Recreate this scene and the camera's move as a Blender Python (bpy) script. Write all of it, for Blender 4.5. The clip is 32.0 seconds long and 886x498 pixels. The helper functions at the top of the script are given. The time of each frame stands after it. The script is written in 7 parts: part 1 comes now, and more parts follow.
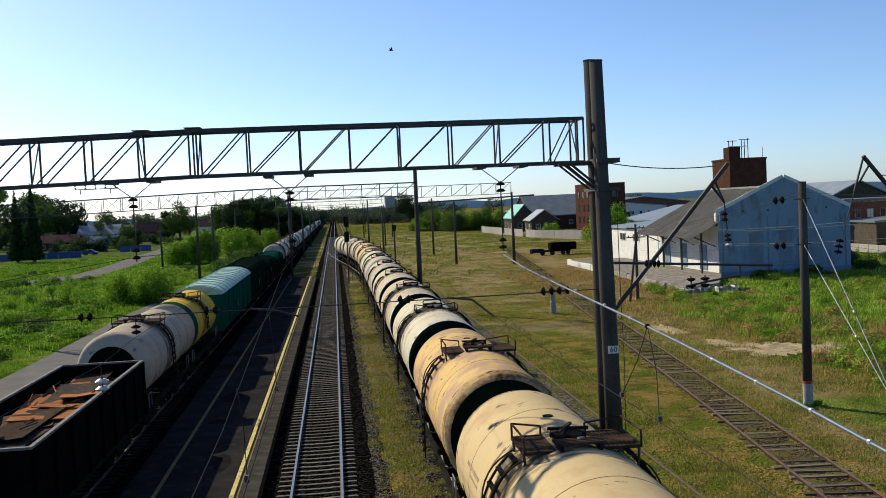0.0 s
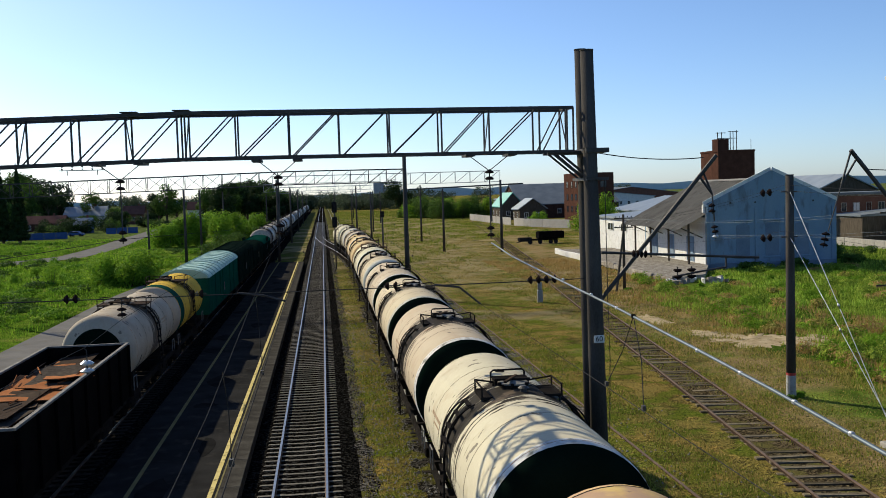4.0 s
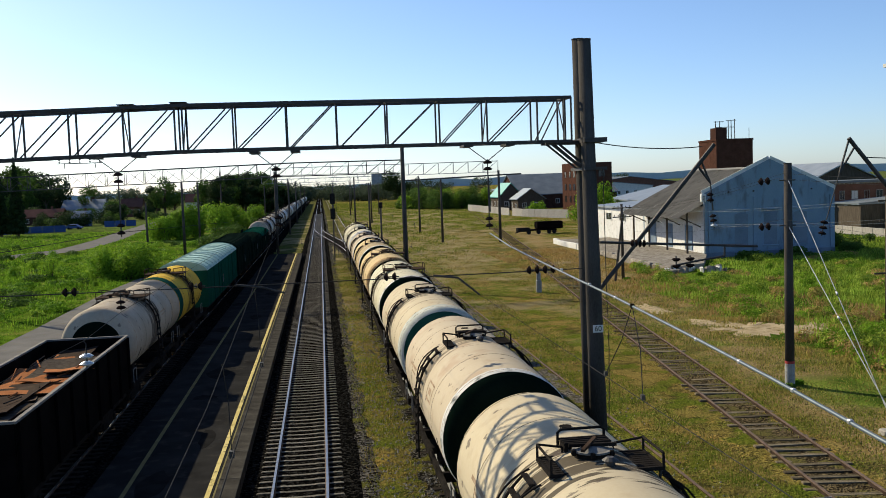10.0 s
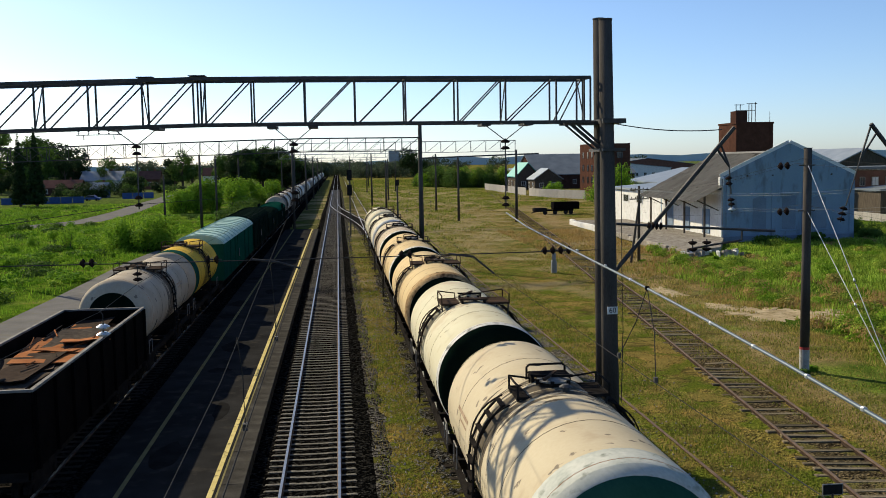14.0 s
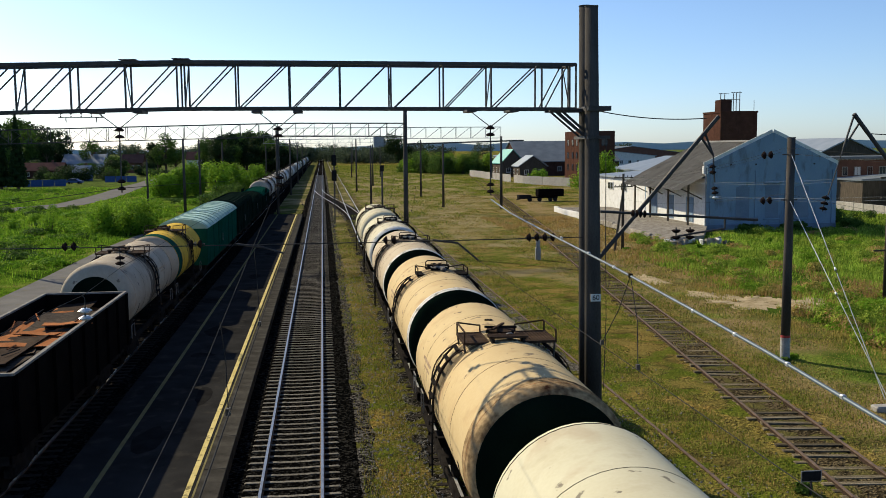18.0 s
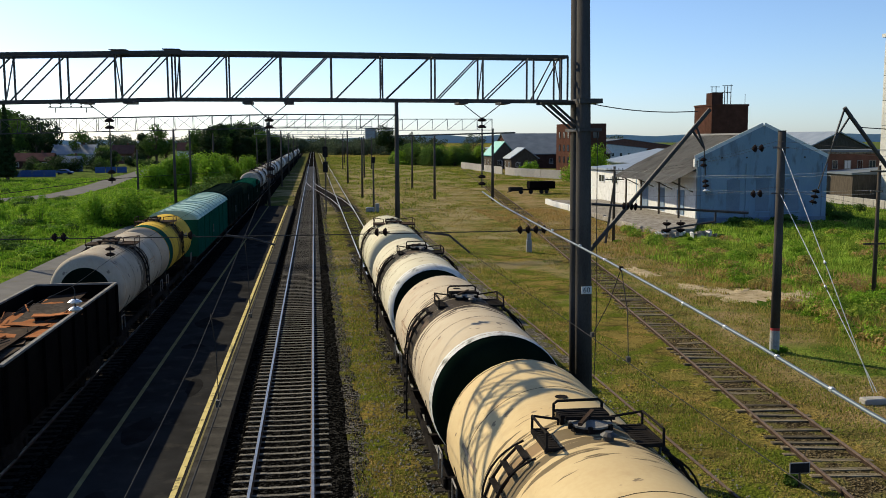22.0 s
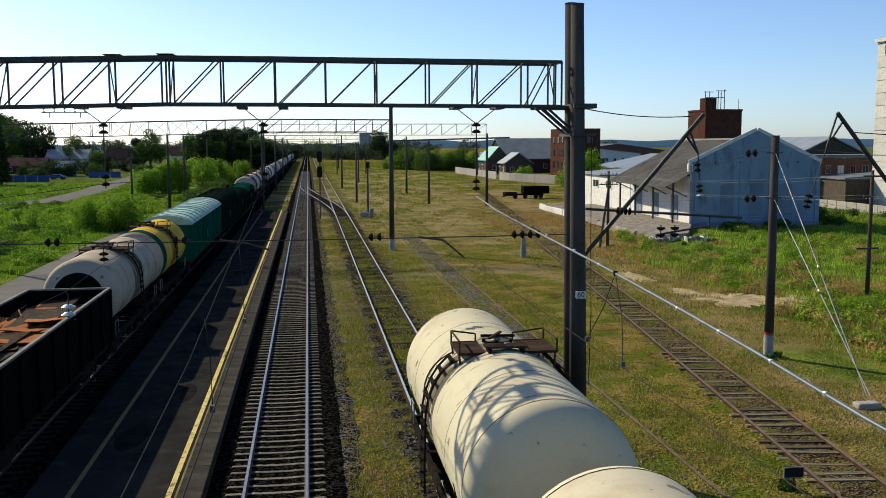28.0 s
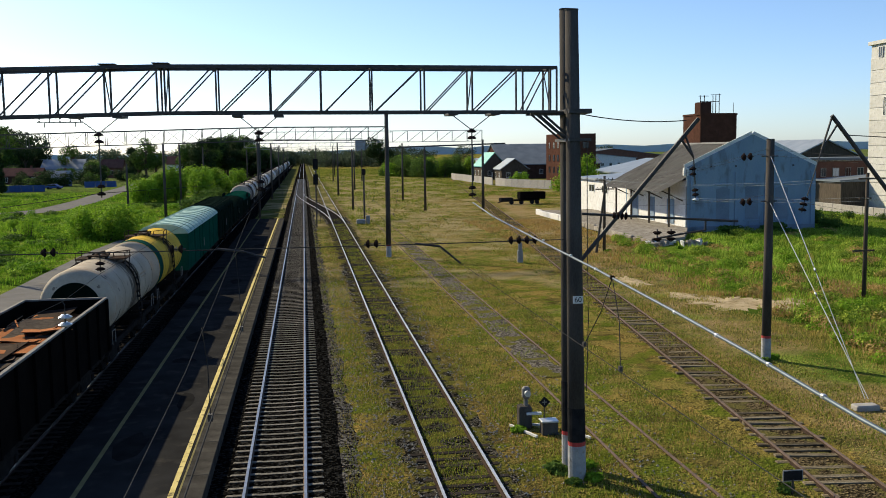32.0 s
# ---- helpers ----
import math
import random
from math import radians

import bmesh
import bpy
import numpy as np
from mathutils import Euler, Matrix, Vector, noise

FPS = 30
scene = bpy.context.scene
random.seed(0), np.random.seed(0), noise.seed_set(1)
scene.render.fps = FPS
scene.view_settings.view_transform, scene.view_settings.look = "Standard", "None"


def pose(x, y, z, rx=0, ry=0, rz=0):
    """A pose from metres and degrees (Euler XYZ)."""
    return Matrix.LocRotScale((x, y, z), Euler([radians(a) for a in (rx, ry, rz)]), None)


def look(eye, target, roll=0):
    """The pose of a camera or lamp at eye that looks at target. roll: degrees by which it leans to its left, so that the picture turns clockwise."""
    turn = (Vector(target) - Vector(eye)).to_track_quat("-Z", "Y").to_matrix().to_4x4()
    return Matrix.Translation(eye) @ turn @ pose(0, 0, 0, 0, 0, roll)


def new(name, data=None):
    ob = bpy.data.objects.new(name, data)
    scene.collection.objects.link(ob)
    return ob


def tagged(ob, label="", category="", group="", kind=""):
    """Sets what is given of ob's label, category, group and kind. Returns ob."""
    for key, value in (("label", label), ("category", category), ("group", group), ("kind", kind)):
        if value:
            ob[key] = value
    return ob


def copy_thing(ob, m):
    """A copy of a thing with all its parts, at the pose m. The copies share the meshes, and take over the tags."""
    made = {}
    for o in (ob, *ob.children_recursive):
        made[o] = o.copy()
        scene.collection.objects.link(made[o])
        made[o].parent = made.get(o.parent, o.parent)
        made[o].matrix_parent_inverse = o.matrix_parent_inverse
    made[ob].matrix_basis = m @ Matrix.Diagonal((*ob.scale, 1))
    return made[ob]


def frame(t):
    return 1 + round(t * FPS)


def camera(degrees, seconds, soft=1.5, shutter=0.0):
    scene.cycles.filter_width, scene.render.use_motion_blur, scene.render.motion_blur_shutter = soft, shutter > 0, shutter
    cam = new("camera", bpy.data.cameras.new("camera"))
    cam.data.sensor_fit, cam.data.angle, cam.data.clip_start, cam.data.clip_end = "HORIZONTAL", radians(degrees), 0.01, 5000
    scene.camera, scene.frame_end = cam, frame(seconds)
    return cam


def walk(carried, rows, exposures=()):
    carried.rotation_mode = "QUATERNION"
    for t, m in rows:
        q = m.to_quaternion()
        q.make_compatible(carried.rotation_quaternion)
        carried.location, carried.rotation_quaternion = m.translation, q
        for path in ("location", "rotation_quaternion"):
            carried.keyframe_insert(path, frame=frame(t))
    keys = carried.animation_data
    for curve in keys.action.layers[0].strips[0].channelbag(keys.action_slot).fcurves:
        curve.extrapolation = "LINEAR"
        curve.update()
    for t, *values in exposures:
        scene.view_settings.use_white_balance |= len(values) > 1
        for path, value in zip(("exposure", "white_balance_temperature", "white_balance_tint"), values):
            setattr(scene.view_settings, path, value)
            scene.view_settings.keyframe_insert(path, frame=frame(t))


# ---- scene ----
EYE = (0.0, 0.0, 9.0)
cam = camera(50.0, 32.0, soft=0.9)


def aim(yaw, pitch, roll):
    """The camera's pose: degrees to the right of the line, downwards, and of lean."""
    return pose(*EYE, 90 - pitch, 0, -yaw) @ pose(0, 0, 0, 0, 0, roll)


# seconds, yaw, pitch, roll of the hand-held camera on the footbridge
walk(cam, [(t, aim(y, p, r)) for t, y, p, r in [
    (0, 6.427, 2.588, -2.631), (0.5, 6.462, 2.590, -2.704), (1, 6.559, 2.672, -2.326), (1.5, 6.684, 2.843, -2.156),
    (2, 6.810, 2.927, -2.411), (2.5, 6.928, 3.033, -2.074), (3, 7.042, 3.253, -2.072), (3.5, 7.134, 3.338, -1.584),
    (5.5, 7.120, 3.580, -2.358), (6, 7.058, 3.742, -2.224), (6.5, 6.972, 3.992, -2.275), (7, 6.854, 4.184, -2.563),
    (7.5, 7.534, 3.311, -2.577), (8, 7.800, 3.180, -2.390), (8.5, 7.817, 3.273, -2.046), (9, 7.840, 2.988, -2.116),
    (9.5, 7.615, 3.146, -1.782), (10, 7.200, 3.949, -2.064), (10.5, 6.725, 4.297, -1.701), (11, 6.472, 4.423, -1.818),
    (11.5, 6.291, 4.679, -1.682), (12, 6.253, 4.909, -1.698), (12.5, 6.261, 5.028, -1.572), (13, 6.292, 5.131, -1.942),
    (13.5, 6.286, 4.466, -1.737), (14, 6.221, 5.227, -0.985), (14.5, 6.159, 5.546, -0.905), (16.5, 6.771, 6.064, -0.480),
    (17, 6.931, 6.089, -0.542), (17.5, 7.048, 6.089, -0.542), (18, 7.162, 6.068, -0.460), (18.5, 7.261, 6.079, -0.486),
    (19, 7.322, 6.063, -0.596), (19.5, 7.280, 5.974, -0.631), (20, 7.346, 6.039, -0.408), (20.5, 7.616, 6.231, -0.214),
    (21, 7.723, 6.380, -0.233), (21.5, 7.710, 6.458, -0.358), (22, 7.696, 6.552, -0.222), (22.5, 7.701, 6.580, -0.151),
    (23, 7.698, 6.484, -0.716), (23.5, 7.714, 6.433, -0.439), (24, 7.714, 6.537, -0.200), (24.5, 7.700, 6.591, -0.396),
    (25, 7.686, 6.520, -0.418), (25.5, 7.672, 6.471, -0.632), (27.5, 7.969, 6.270, -0.355), (28, 8.039, 6.261, -0.216),
    (28.5, 8.074, 6.340, -0.112), (29, 8.123, 6.366, -0.101), (29.5, 8.143, 6.336, -0.297), (30, 8.125, 6.223, -0.501),
    (30.5, 8.123, 6.109, -0.535), (31, 8.132, 6.034, -0.611), (31.5, 8.160, 6.021, -0.671), (32, 8.240, 5.882, -0.745),
]], [(0, 0.47, 5810, 10), (3, 0.44, 5800, 10), (7, 0.45, 5850, 10), (8, 0.54, 5960, 10), (10, 0.53, 6000, 10), (13, 0.52, 6040, 10), (17, 0.5, 5980, 10), (24, 0.5, 5960, 10), (30, 0.52, 6000, 10), (31, 0.58, 6010, 10), (32, 0.66, 6060, 10)])

# ---- light ----
SUN_EL, SUN_AZ = radians(30.5), radians(-40)
world = bpy.data.worlds.new("sky")
scene.world = world
world.use_nodes = True
wn = world.node_tree
sky = wn.nodes.new("ShaderNodeTexSky")
sky.sky_type = "NISHITA"
sky.sun_disc = False
sky.sun_elevation, sky.sun_rotation = SUN_EL, SUN_AZ
sky.altitude, sky.air_density, sky.dust_density, sky.ozone_density = 100, 0.75, 0.6, 3.2
wn.links.new(sky.outputs[0], wn.nodes["Background"].inputs[0])
wn.nodes["Background"].inputs[1].default_value = 0.1
sun = new("sun", bpy.data.lights.new("sun", "SUN"))
sun.data.energy, sun.data.angle, sun.data.color = 5.0, radians(0.5), (1.0, 0.83, 0.54)
sun.matrix_world = look((0, 0, 60), Vector((0, 0, 60)) - Vector((math.sin(SUN_AZ) * math.cos(SUN_EL), math.cos(SUN_AZ) * math.cos(SUN_EL), math.sin(SUN_EL))))

# ---- materials ----
def material(name, a, b, scale=3.0, rough=0.7, metal=0.0, bump=0.25, fine=40.0, spread=0.5, vary=0.0, stretch=(1, 1, 1), spec=None, dirt=None, dirt_amount=0.5):
    """Two colours mixed by a coarse and a fine noise, with relief; vary: brightness from piece to piece; dirt: a third colour in spots."""
    m = bpy.data.materials.new(name)
    m.use_nodes = True
    t = m.node_tree
    n, l = t.nodes, t.links
    bsdf = n["Principled BSDF"]
    co = n.new("ShaderNodeTexCoord")
    mp = n.new("ShaderNodeMapping")
    mp.inputs["Scale"].default_value = stretch
    l.new(co.outputs["Object"], mp.inputs[0])
    big, small = n.new("ShaderNodeTexNoise"), n.new("ShaderNodeTexNoise")
    big.inputs["Scale"].default_value, small.inputs["Scale"].default_value = scale, fine
    big.inputs["Detail"].default_value, small.inputs["Detail"].default_value = 6, 4
    for k in (big, small):
        l.new(mp.outputs[0], k.inputs["Vector"])
    add = n.new("ShaderNodeMath")
    add.operation = "MULTIPLY_ADD"
    l.new(small.outputs[0], add.inputs[0])
    add.inputs[1].default_value = 0.5
    l.new(big.outputs[0], add.inputs[2])
    ramp = n.new("ShaderNodeMapRange")
    ramp.inputs[1].default_value, ramp.inputs[2].default_value = 0.75 - spread / 2, 0.75 + spread / 2
    l.new(add.outputs[0], ramp.inputs[0])
    mix = n.new("ShaderNodeMix")
    mix.data_type = "RGBA"
    mix.inputs["A"].default_value, mix.inputs["B"].default_value = (*a, 1), (*b, 1)
    l.new(ramp.outputs[0], mix.inputs["Factor"])
    out = mix.outputs["Result"]
    if dirt:
        spot = n.new("ShaderNodeTexNoise")
        spot.inputs["Scale"].default_value, spot.inputs["Detail"].default_value = scale * 2.3, 8
        l.new(mp.outputs[0], spot.inputs["Vector"])
        sr = n.new("ShaderNodeMapRange")
        sr.inputs[1].default_value, sr.inputs[2].default_value, sr.inputs[4].default_value = 0.56, 0.7, dirt_amount
        l.new(spot.outputs[0], sr.inputs[0])
        dm = n.new("ShaderNodeMix")
        dm.data_type = "RGBA"
        dm.inputs["B"].default_value = (*dirt, 1)
        l.new(sr.outputs[0], dm.inputs["Factor"])
        l.new(out, dm.inputs["A"])
        out = dm.outputs["Result"]
    if vary:
        info, hsv, vr = n.new("ShaderNodeObjectInfo"), n.new("ShaderNodeHueSaturation"), n.new("ShaderNodeMapRange")
        vr.inputs[3].default_value, vr.inputs[4].default_value = 1 - vary, 1 + vary
        l.new(info.outputs["Random"], vr.inputs[0])
        l.new(vr.outputs[0], hsv.inputs["Value"])
        l.new(out, hsv.inputs["Color"])
        out = hsv.outputs[0]
    l.new(out, bsdf.inputs["Base Color"])
    rr = n.new("ShaderNodeMapRange")
    rr.inputs[3].default_value, rr.inputs[4].default_value = max(0.05, rough - 0.12), min(1.0, rough + 0.12)
    l.new(small.outputs[0], rr.inputs[0])
    l.new(rr.outputs[0], bsdf.inputs["Roughness"])
    bsdf.inputs["Metallic"].default_value = metal
    bsdf.inputs["Specular IOR Level"].default_value = (0.0 if rough > 0.62 else 0.35) if spec is None else spec
    if bump:
        bp = n.new("ShaderNodeBump")
        bp.inputs["Strength"].default_value, bp.inputs["Distance"].default_value = bump, 0.02
        l.new(small.outputs[0], bp.inputs["Height"])
        l.new(bp.outputs[0], bsdf.inputs["Normal"])
    return m


def leaf_material(name, a, b):
    """Foliage: colour differs from clump to clump, and light passes through."""
    m = bpy.data.materials.new(name)
    m.use_nodes = True
    t = m.node_tree
    n, l = t.nodes, t.links
    bsdf = n["Principled BSDF"]
    geo, mix = n.new("ShaderNodeNewGeometry"), n.new("ShaderNodeMix")
    mix.data_type = "RGBA"
    mix.inputs["A"].default_value, mix.inputs["B"].default_value = (*a, 1), (*b, 1)
    l.new(geo.outputs["Random Per Island"], mix.inputs["Factor"])
    l.new(mix.outputs["Result"], bsdf.inputs["Base Color"])
    bsdf.inputs["Roughness"].default_value = 0.75
    bsdf.inputs["Specular IOR Level"].default_value = 0.03
    tr, ms = n.new("ShaderNodeBsdfTranslucent"), n.new("ShaderNodeMixShader")
    l.new(mix.outputs["Result"], tr.inputs["Color"])
    ms.inputs[0].default_value = 0.3
    l.new(bsdf.outputs[0], ms.inputs[1])
    l.new(tr.outputs[0], ms.inputs[2])
    l.new(ms.outputs[0], n["Material Output"].inputs["Surface"])
    return m


def tank_material(name, a, b, stain=(0.028, 0.022, 0.018), amount=0.8, reach=0.75, blotch=None, blotch_amount=0.4):
    """Weathered tank paint: patches, streaks down the sides, and a dark spill round the filler hatch."""
    m = material(name, a, b, 0.8, 0.7, 0, 0.08, 14, 0.55, 0.05, spec=0.02, dirt=(a[0] * 0.55, a[1] * 0.45, a[2] * 0.4), dirt_amount=0.25)
    t = m.node_tree
    n, l = t.nodes, t.links
    bsdf = n["Principled BSDF"]
    old = bsdf.inputs["Base Color"].links[0].from_socket
    co, sep, noi = n.new("ShaderNodeTexCoord"), n.new("ShaderNodeSeparateXYZ"), n.new("ShaderNodeTexNoise")
    l.new(co.outputs["Object"], sep.inputs[0])
    mp = n.new("ShaderNodeMapping")
    mp.inputs["Scale"].default_value = (0.7, 5, 0.55)
    l.new(co.outputs["Object"], mp.inputs[0])
    l.new(mp.outputs[0], noi.inputs["Vector"])
    noi.inputs["Scale"].default_value, noi.inputs["Detail"].default_value = 1.5, 7
    ab, wob, rng = n.new("ShaderNodeMath"), n.new("ShaderNodeMath"), n.new("ShaderNodeMapRange")
    ab.operation = "ABSOLUTE"
    l.new(sep.outputs[1], ab.inputs[0])
    wob.operation = "MULTIPLY_ADD"
    l.new(noi.outputs[0], wob.inputs[0])
    wob.inputs[1].default_value = -5.0
    l.new(ab.outputs[0], wob.inputs[2])
    rng.inputs[1].default_value, rng.inputs[2].default_value = reach - 2.3, reach - 2.6
    rng.inputs[4].default_value = amount
    l.new(wob.outputs[0], rng.inputs[0])
    mix = n.new("ShaderNodeMix")
    mix.data_type = "RGBA"
    mix.inputs["B"].default_value = (*stain, 1)
    l.new(rng.outputs[0], mix.inputs["Factor"])
    l.new(old, mix.inputs["A"])
    # scattered dark scuffs and a few rust-brown blotches
    for scale, lo, hi, col, amt in ((2.7, 0.66, 0.69, (0.08, 0.065, 0.06), 0.7), (1.1 if blotch else 0.9, 0.46 if blotch else 0.6, 0.56 if blotch else 0.7, blotch or (a[0] * 0.7, a[1] * 0.55, a[2] * 0.5), blotch_amount)):
        sp, sr, sm = n.new("ShaderNodeTexNoise"), n.new("ShaderNodeMapRange"), n.new("ShaderNodeMix")
        info, shift = n.new("ShaderNodeObjectInfo"), n.new("ShaderNodeVectorMath")
        shift.operation = "ADD"
        l.new(co.outputs["Object"], shift.inputs[0])
        mul = n.new("ShaderNodeMath")
        mul.operation = "MULTIPLY"
        mul.inputs[1].default_value = 40
        l.new(info.outputs["Random"], mul.inputs[0])
        l.new(mul.outputs[0], shift.inputs[1])
        l.new(shift.outputs[0], sp.inputs["Vector"])
        sp.inputs["Scale"].default_value, sp.inputs["Detail"].default_value = scale, 4
        sr.inputs[1].default_value, sr.inputs[2].default_value, sr.inputs[4].default_value = lo, hi, amt
        l.new(sp.outputs[0], sr.inputs[0])
        sm.data_type = "RGBA"
        sm.inputs["B"].default_value = (*col, 1)
        l.new(sr.outputs[0], sm.inputs["Factor"])
        l.new(mix.outputs["Result"], sm.inputs["A"])
        mix = sm
    l.new(mix.outputs["Result"], bsdf.inputs["Base Color"])
    return m


def stone_material(name, dark, pale, grass=None, amount=0.0, low=0.35):
    """Broken stone: each stone its own grey, with gaps, and grass growing through."""
    m = material(name, dark, pale, 1.5, 0.95, 0, 0.0, 20, 0.5)
    t = m.node_tree
    n, l = t.nodes, t.links
    bsdf = n["Principled BSDF"]
    co, vor, ramp, mix = n.new("ShaderNodeTexCoord"), n.new("ShaderNodeTexVoronoi"), n.new("ShaderNodeMapRange"), n.new("ShaderNodeMix")
    l.new(co.outputs["Object"], vor.inputs["Vector"])
    vor.inputs["Scale"].default_value = 14
    sep = n.new("ShaderNodeSeparateColor")
    l.new(vor.outputs["Color"], sep.inputs[0])
    ramp.inputs[1].default_value, ramp.inputs[2].default_value = low, 1.0
    l.new(sep.outputs[0], ramp.inputs[0])
    mix.data_type = "RGBA"
    mix.inputs["A"].default_value, mix.inputs["B"].default_value = (*dark, 1), (*pale, 1)
    l.new(ramp.outputs[0], mix.inputs["Factor"])
    out = mix.outputs["Result"]
    if grass:
        k, r, g = n.new("ShaderNodeTexNoise"), n.new("ShaderNodeMapRange"), n.new("ShaderNodeMix")
        l.new(co.outputs["Object"], k.inputs["Vector"])
        k.inputs["Scale"].default_value, k.inputs["Detail"].default_value = 0.9, 8
        r.inputs[1].default_value, r.inputs[2].default_value = 0.6 - amount * 0.3, 0.66 - amount * 0.25
        l.new(k.outputs[0], r.inputs[0])
        g.data_type = "RGBA"
        g.inputs["B"].default_value = (*grass, 1)
        l.new(r.outputs[0], g.inputs["Factor"])
        l.new(out, g.inputs["A"])
        out = g.outputs["Result"]
    l.new(out, bsdf.inputs["Base Color"])
    bp = n.new("ShaderNodeBump")
    bp.inputs["Strength"].default_value, bp.inputs["Distance"].default_value = 1.0, 0.05
    l.new(vor.outputs["Distance"], bp.inputs["Height"])
    l.new(bp.outputs[0], bsdf.inputs["Normal"])
    return m


def ground_material():
    """Lush grass left of the line and beyond the sidings, trampled dry grass and grit between the tracks."""
    m = bpy.data.materials.new("meadow")
    m.use_nodes = True
    t = m.node_tree
    n, l = t.nodes, t.links
    bsdf = n["Principled BSDF"]
    co, sep = n.new("ShaderNodeTexCoord"), n.new("ShaderNodeSeparateXYZ")
    l.new(co.outputs["Object"], sep.inputs[0])

    def noise_of(scale, detail=6.0, stretch=(1, 1, 1)):
        k, mp = n.new("ShaderNodeTexNoise"), n.new("ShaderNodeMapping")
        mp.inputs["Scale"].default_value = stretch
        l.new(co.outputs["Object"], mp.inputs[0])
        l.new(mp.outputs[0], k.inputs["Vector"])
        k.inputs["Scale"].default_value, k.inputs["Detail"].default_value = scale, detail
        return k.outputs[0]

    def ranged(x, a, b, c=0.0, d=1.0):
        k = n.new("ShaderNodeMapRange")
        for i, v in enumerate((a, b, c, d)):
            k.inputs[i + 1].default_value = v
        l.new(x, k.inputs[0])
        return k.outputs[0]

    def both(op, a, b):
        k = n.new("ShaderNodeMath")
        k.operation = op
        for i, v in enumerate((a, b)):
            if isinstance(v, (int, float)):
                k.inputs[i].default_value = v
            else:
                l.new(v, k.inputs[i])
        return k.outputs[0]

    def mixed(fac, a, b):
        k = n.new("ShaderNodeMix")
        k.data_type = "RGBA"
        l.new(fac, k.inputs["Factor"])
        for s, v in (("A", a), ("B", b)):
            if isinstance(v, tuple):
                k.inputs[s].default_value = (*v, 1)
            else:
                l.new(v, k.inputs[s])
        return k.outputs["Result"]

    fine, mid, large, blot = noise_of(9, 8), noise_of(1.1, 6), noise_of(0.13, 5), noise_of(0.45, 7)
    speck, along_track = noise_of(30, 3), noise_of(0.5, 6, (1, 0.25, 1))
    wide, clot, tuft = noise_of(0.22, 5, (1, 0.5, 1)), noise_of(3.2, 7), noise_of(0.75, 3)
    dry = mixed(ranged(mid, 0.36, 0.62), (0.074, 0.074, 0.013), (0.258, 0.191, 0.044))
    green_dry = mixed(ranged(fine, 0.35, 0.65), (0.046, 0.079, 0.008), (0.162, 0.193, 0.021))
    dry = mixed(ranged(along_track, 0.44, 0.58, 0.1, 0.95), dry, green_dry)
    dry = mixed(ranged(wide, 0.52, 0.62, 0, 0.75), dry, mixed(ranged(clot, 0.4, 0.6), (0.144, 0.097, 0.027), (0.324, 0.210, 0.059)))
    dry = mixed(ranged(wide, 0.46, 0.38, 0, 0.7), dry, mixed(ranged(clot, 0.35, 0.62), (0.060, 0.102, 0.009), (0.180, 0.216, 0.024)))
    dry = mixed(ranged(blot, 0.55, 0.68), dry, (0.324, 0.210, 0.057))
    dry = mixed(ranged(clot, 0.53, 0.62, 0, 0.8), dry, (0.026, 0.021, 0.009))
    dry = mixed(ranged(fine, 0.49, 0.57, 0, 0.88), dry, (0.024, 0.02, 0.008))
    dry = mixed(ranged(speck, 0.54, 0.62, 0, 0.7), dry, (0.432, 0.356, 0.123))
    dry = mixed(ranged(blot, 0.44, 0.35, 0, 0.75), dry, mixed(ranged(fine, 0.4, 0.6), (0.022, 0.02, 0.008), (0.09, 0.078, 0.025)))
    dry = mixed(ranged(tuft, 0.52, 0.62, 0, 0.7), dry, mixed(ranged(fine, 0.35, 0.65), (0.13, 0.102, 0.026), (0.29, 0.225, 0.065)))
    dry = mixed(ranged(tuft, 0.48, 0.39, 0, 0.75), dry, mixed(ranged(fine, 0.35, 0.65), (0.035, 0.062, 0.006), (0.14, 0.175, 0.018)))
    verge = both("MULTIPLY", ranged(sep.outputs[1], 70, 125), ranged(sep.outputs[0], 8, 3, 0, 0.8))
    dry = mixed(verge, dry, mixed(ranged(mid, 0.35, 0.65), (0.05, 0.066, 0.018), (0.13, 0.125, 0.05)))
    yard = both("MULTIPLY", both("MULTIPLY", ranged(sep.outputs[1], 75, 120), ranged(sep.outputs[1], 420, 300)), both("MULTIPLY", ranged(sep.outputs[0], 4, 9), ranged(both("SUBTRACT", sep.outputs[0], both("MULTIPLY", sep.outputs[1], 0.1)), 12, 6)))
    dry = mixed(both("MULTIPLY", yard, ranged(blot, 0.38, 0.56, 0.15, 0.85)), dry, mixed(ranged(fine, 0.4, 0.6), (0.243, 0.197, 0.103), (0.391, 0.320, 0.178)))
    bare = both("MULTIPLY", both("MULTIPLY", ranged(sep.outputs[1], 45, 70), ranged(sep.outputs[1], 330, 260)), ranged(large, 0.5, 0.6, 0, 0.8))
    dry = mixed(bare, dry, mixed(ranged(fine, 0.35, 0.65), (0.201, 0.154, 0.083), (0.380, 0.320, 0.178)))
    bank = both("SUBTRACT", sep.outputs[0], both("MULTIPLY", sep.outputs[1], 0.12))
    bank = both("MULTIPLY", both("MULTIPLY", ranged(bank, 12.5, 14.0), ranged(bank, 19.5, 16.0)), ranged(blot, 0.38, 0.54, 0.25, 0.95))
    dry = mixed(bank, dry, mixed(ranged(fine, 0.35, 0.65), (0.169, 0.117, 0.048), (0.359, 0.271, 0.138)))
    side = both("ABSOLUTE", both("SUBTRACT", sep.outputs[0], 4.15), 0.0)
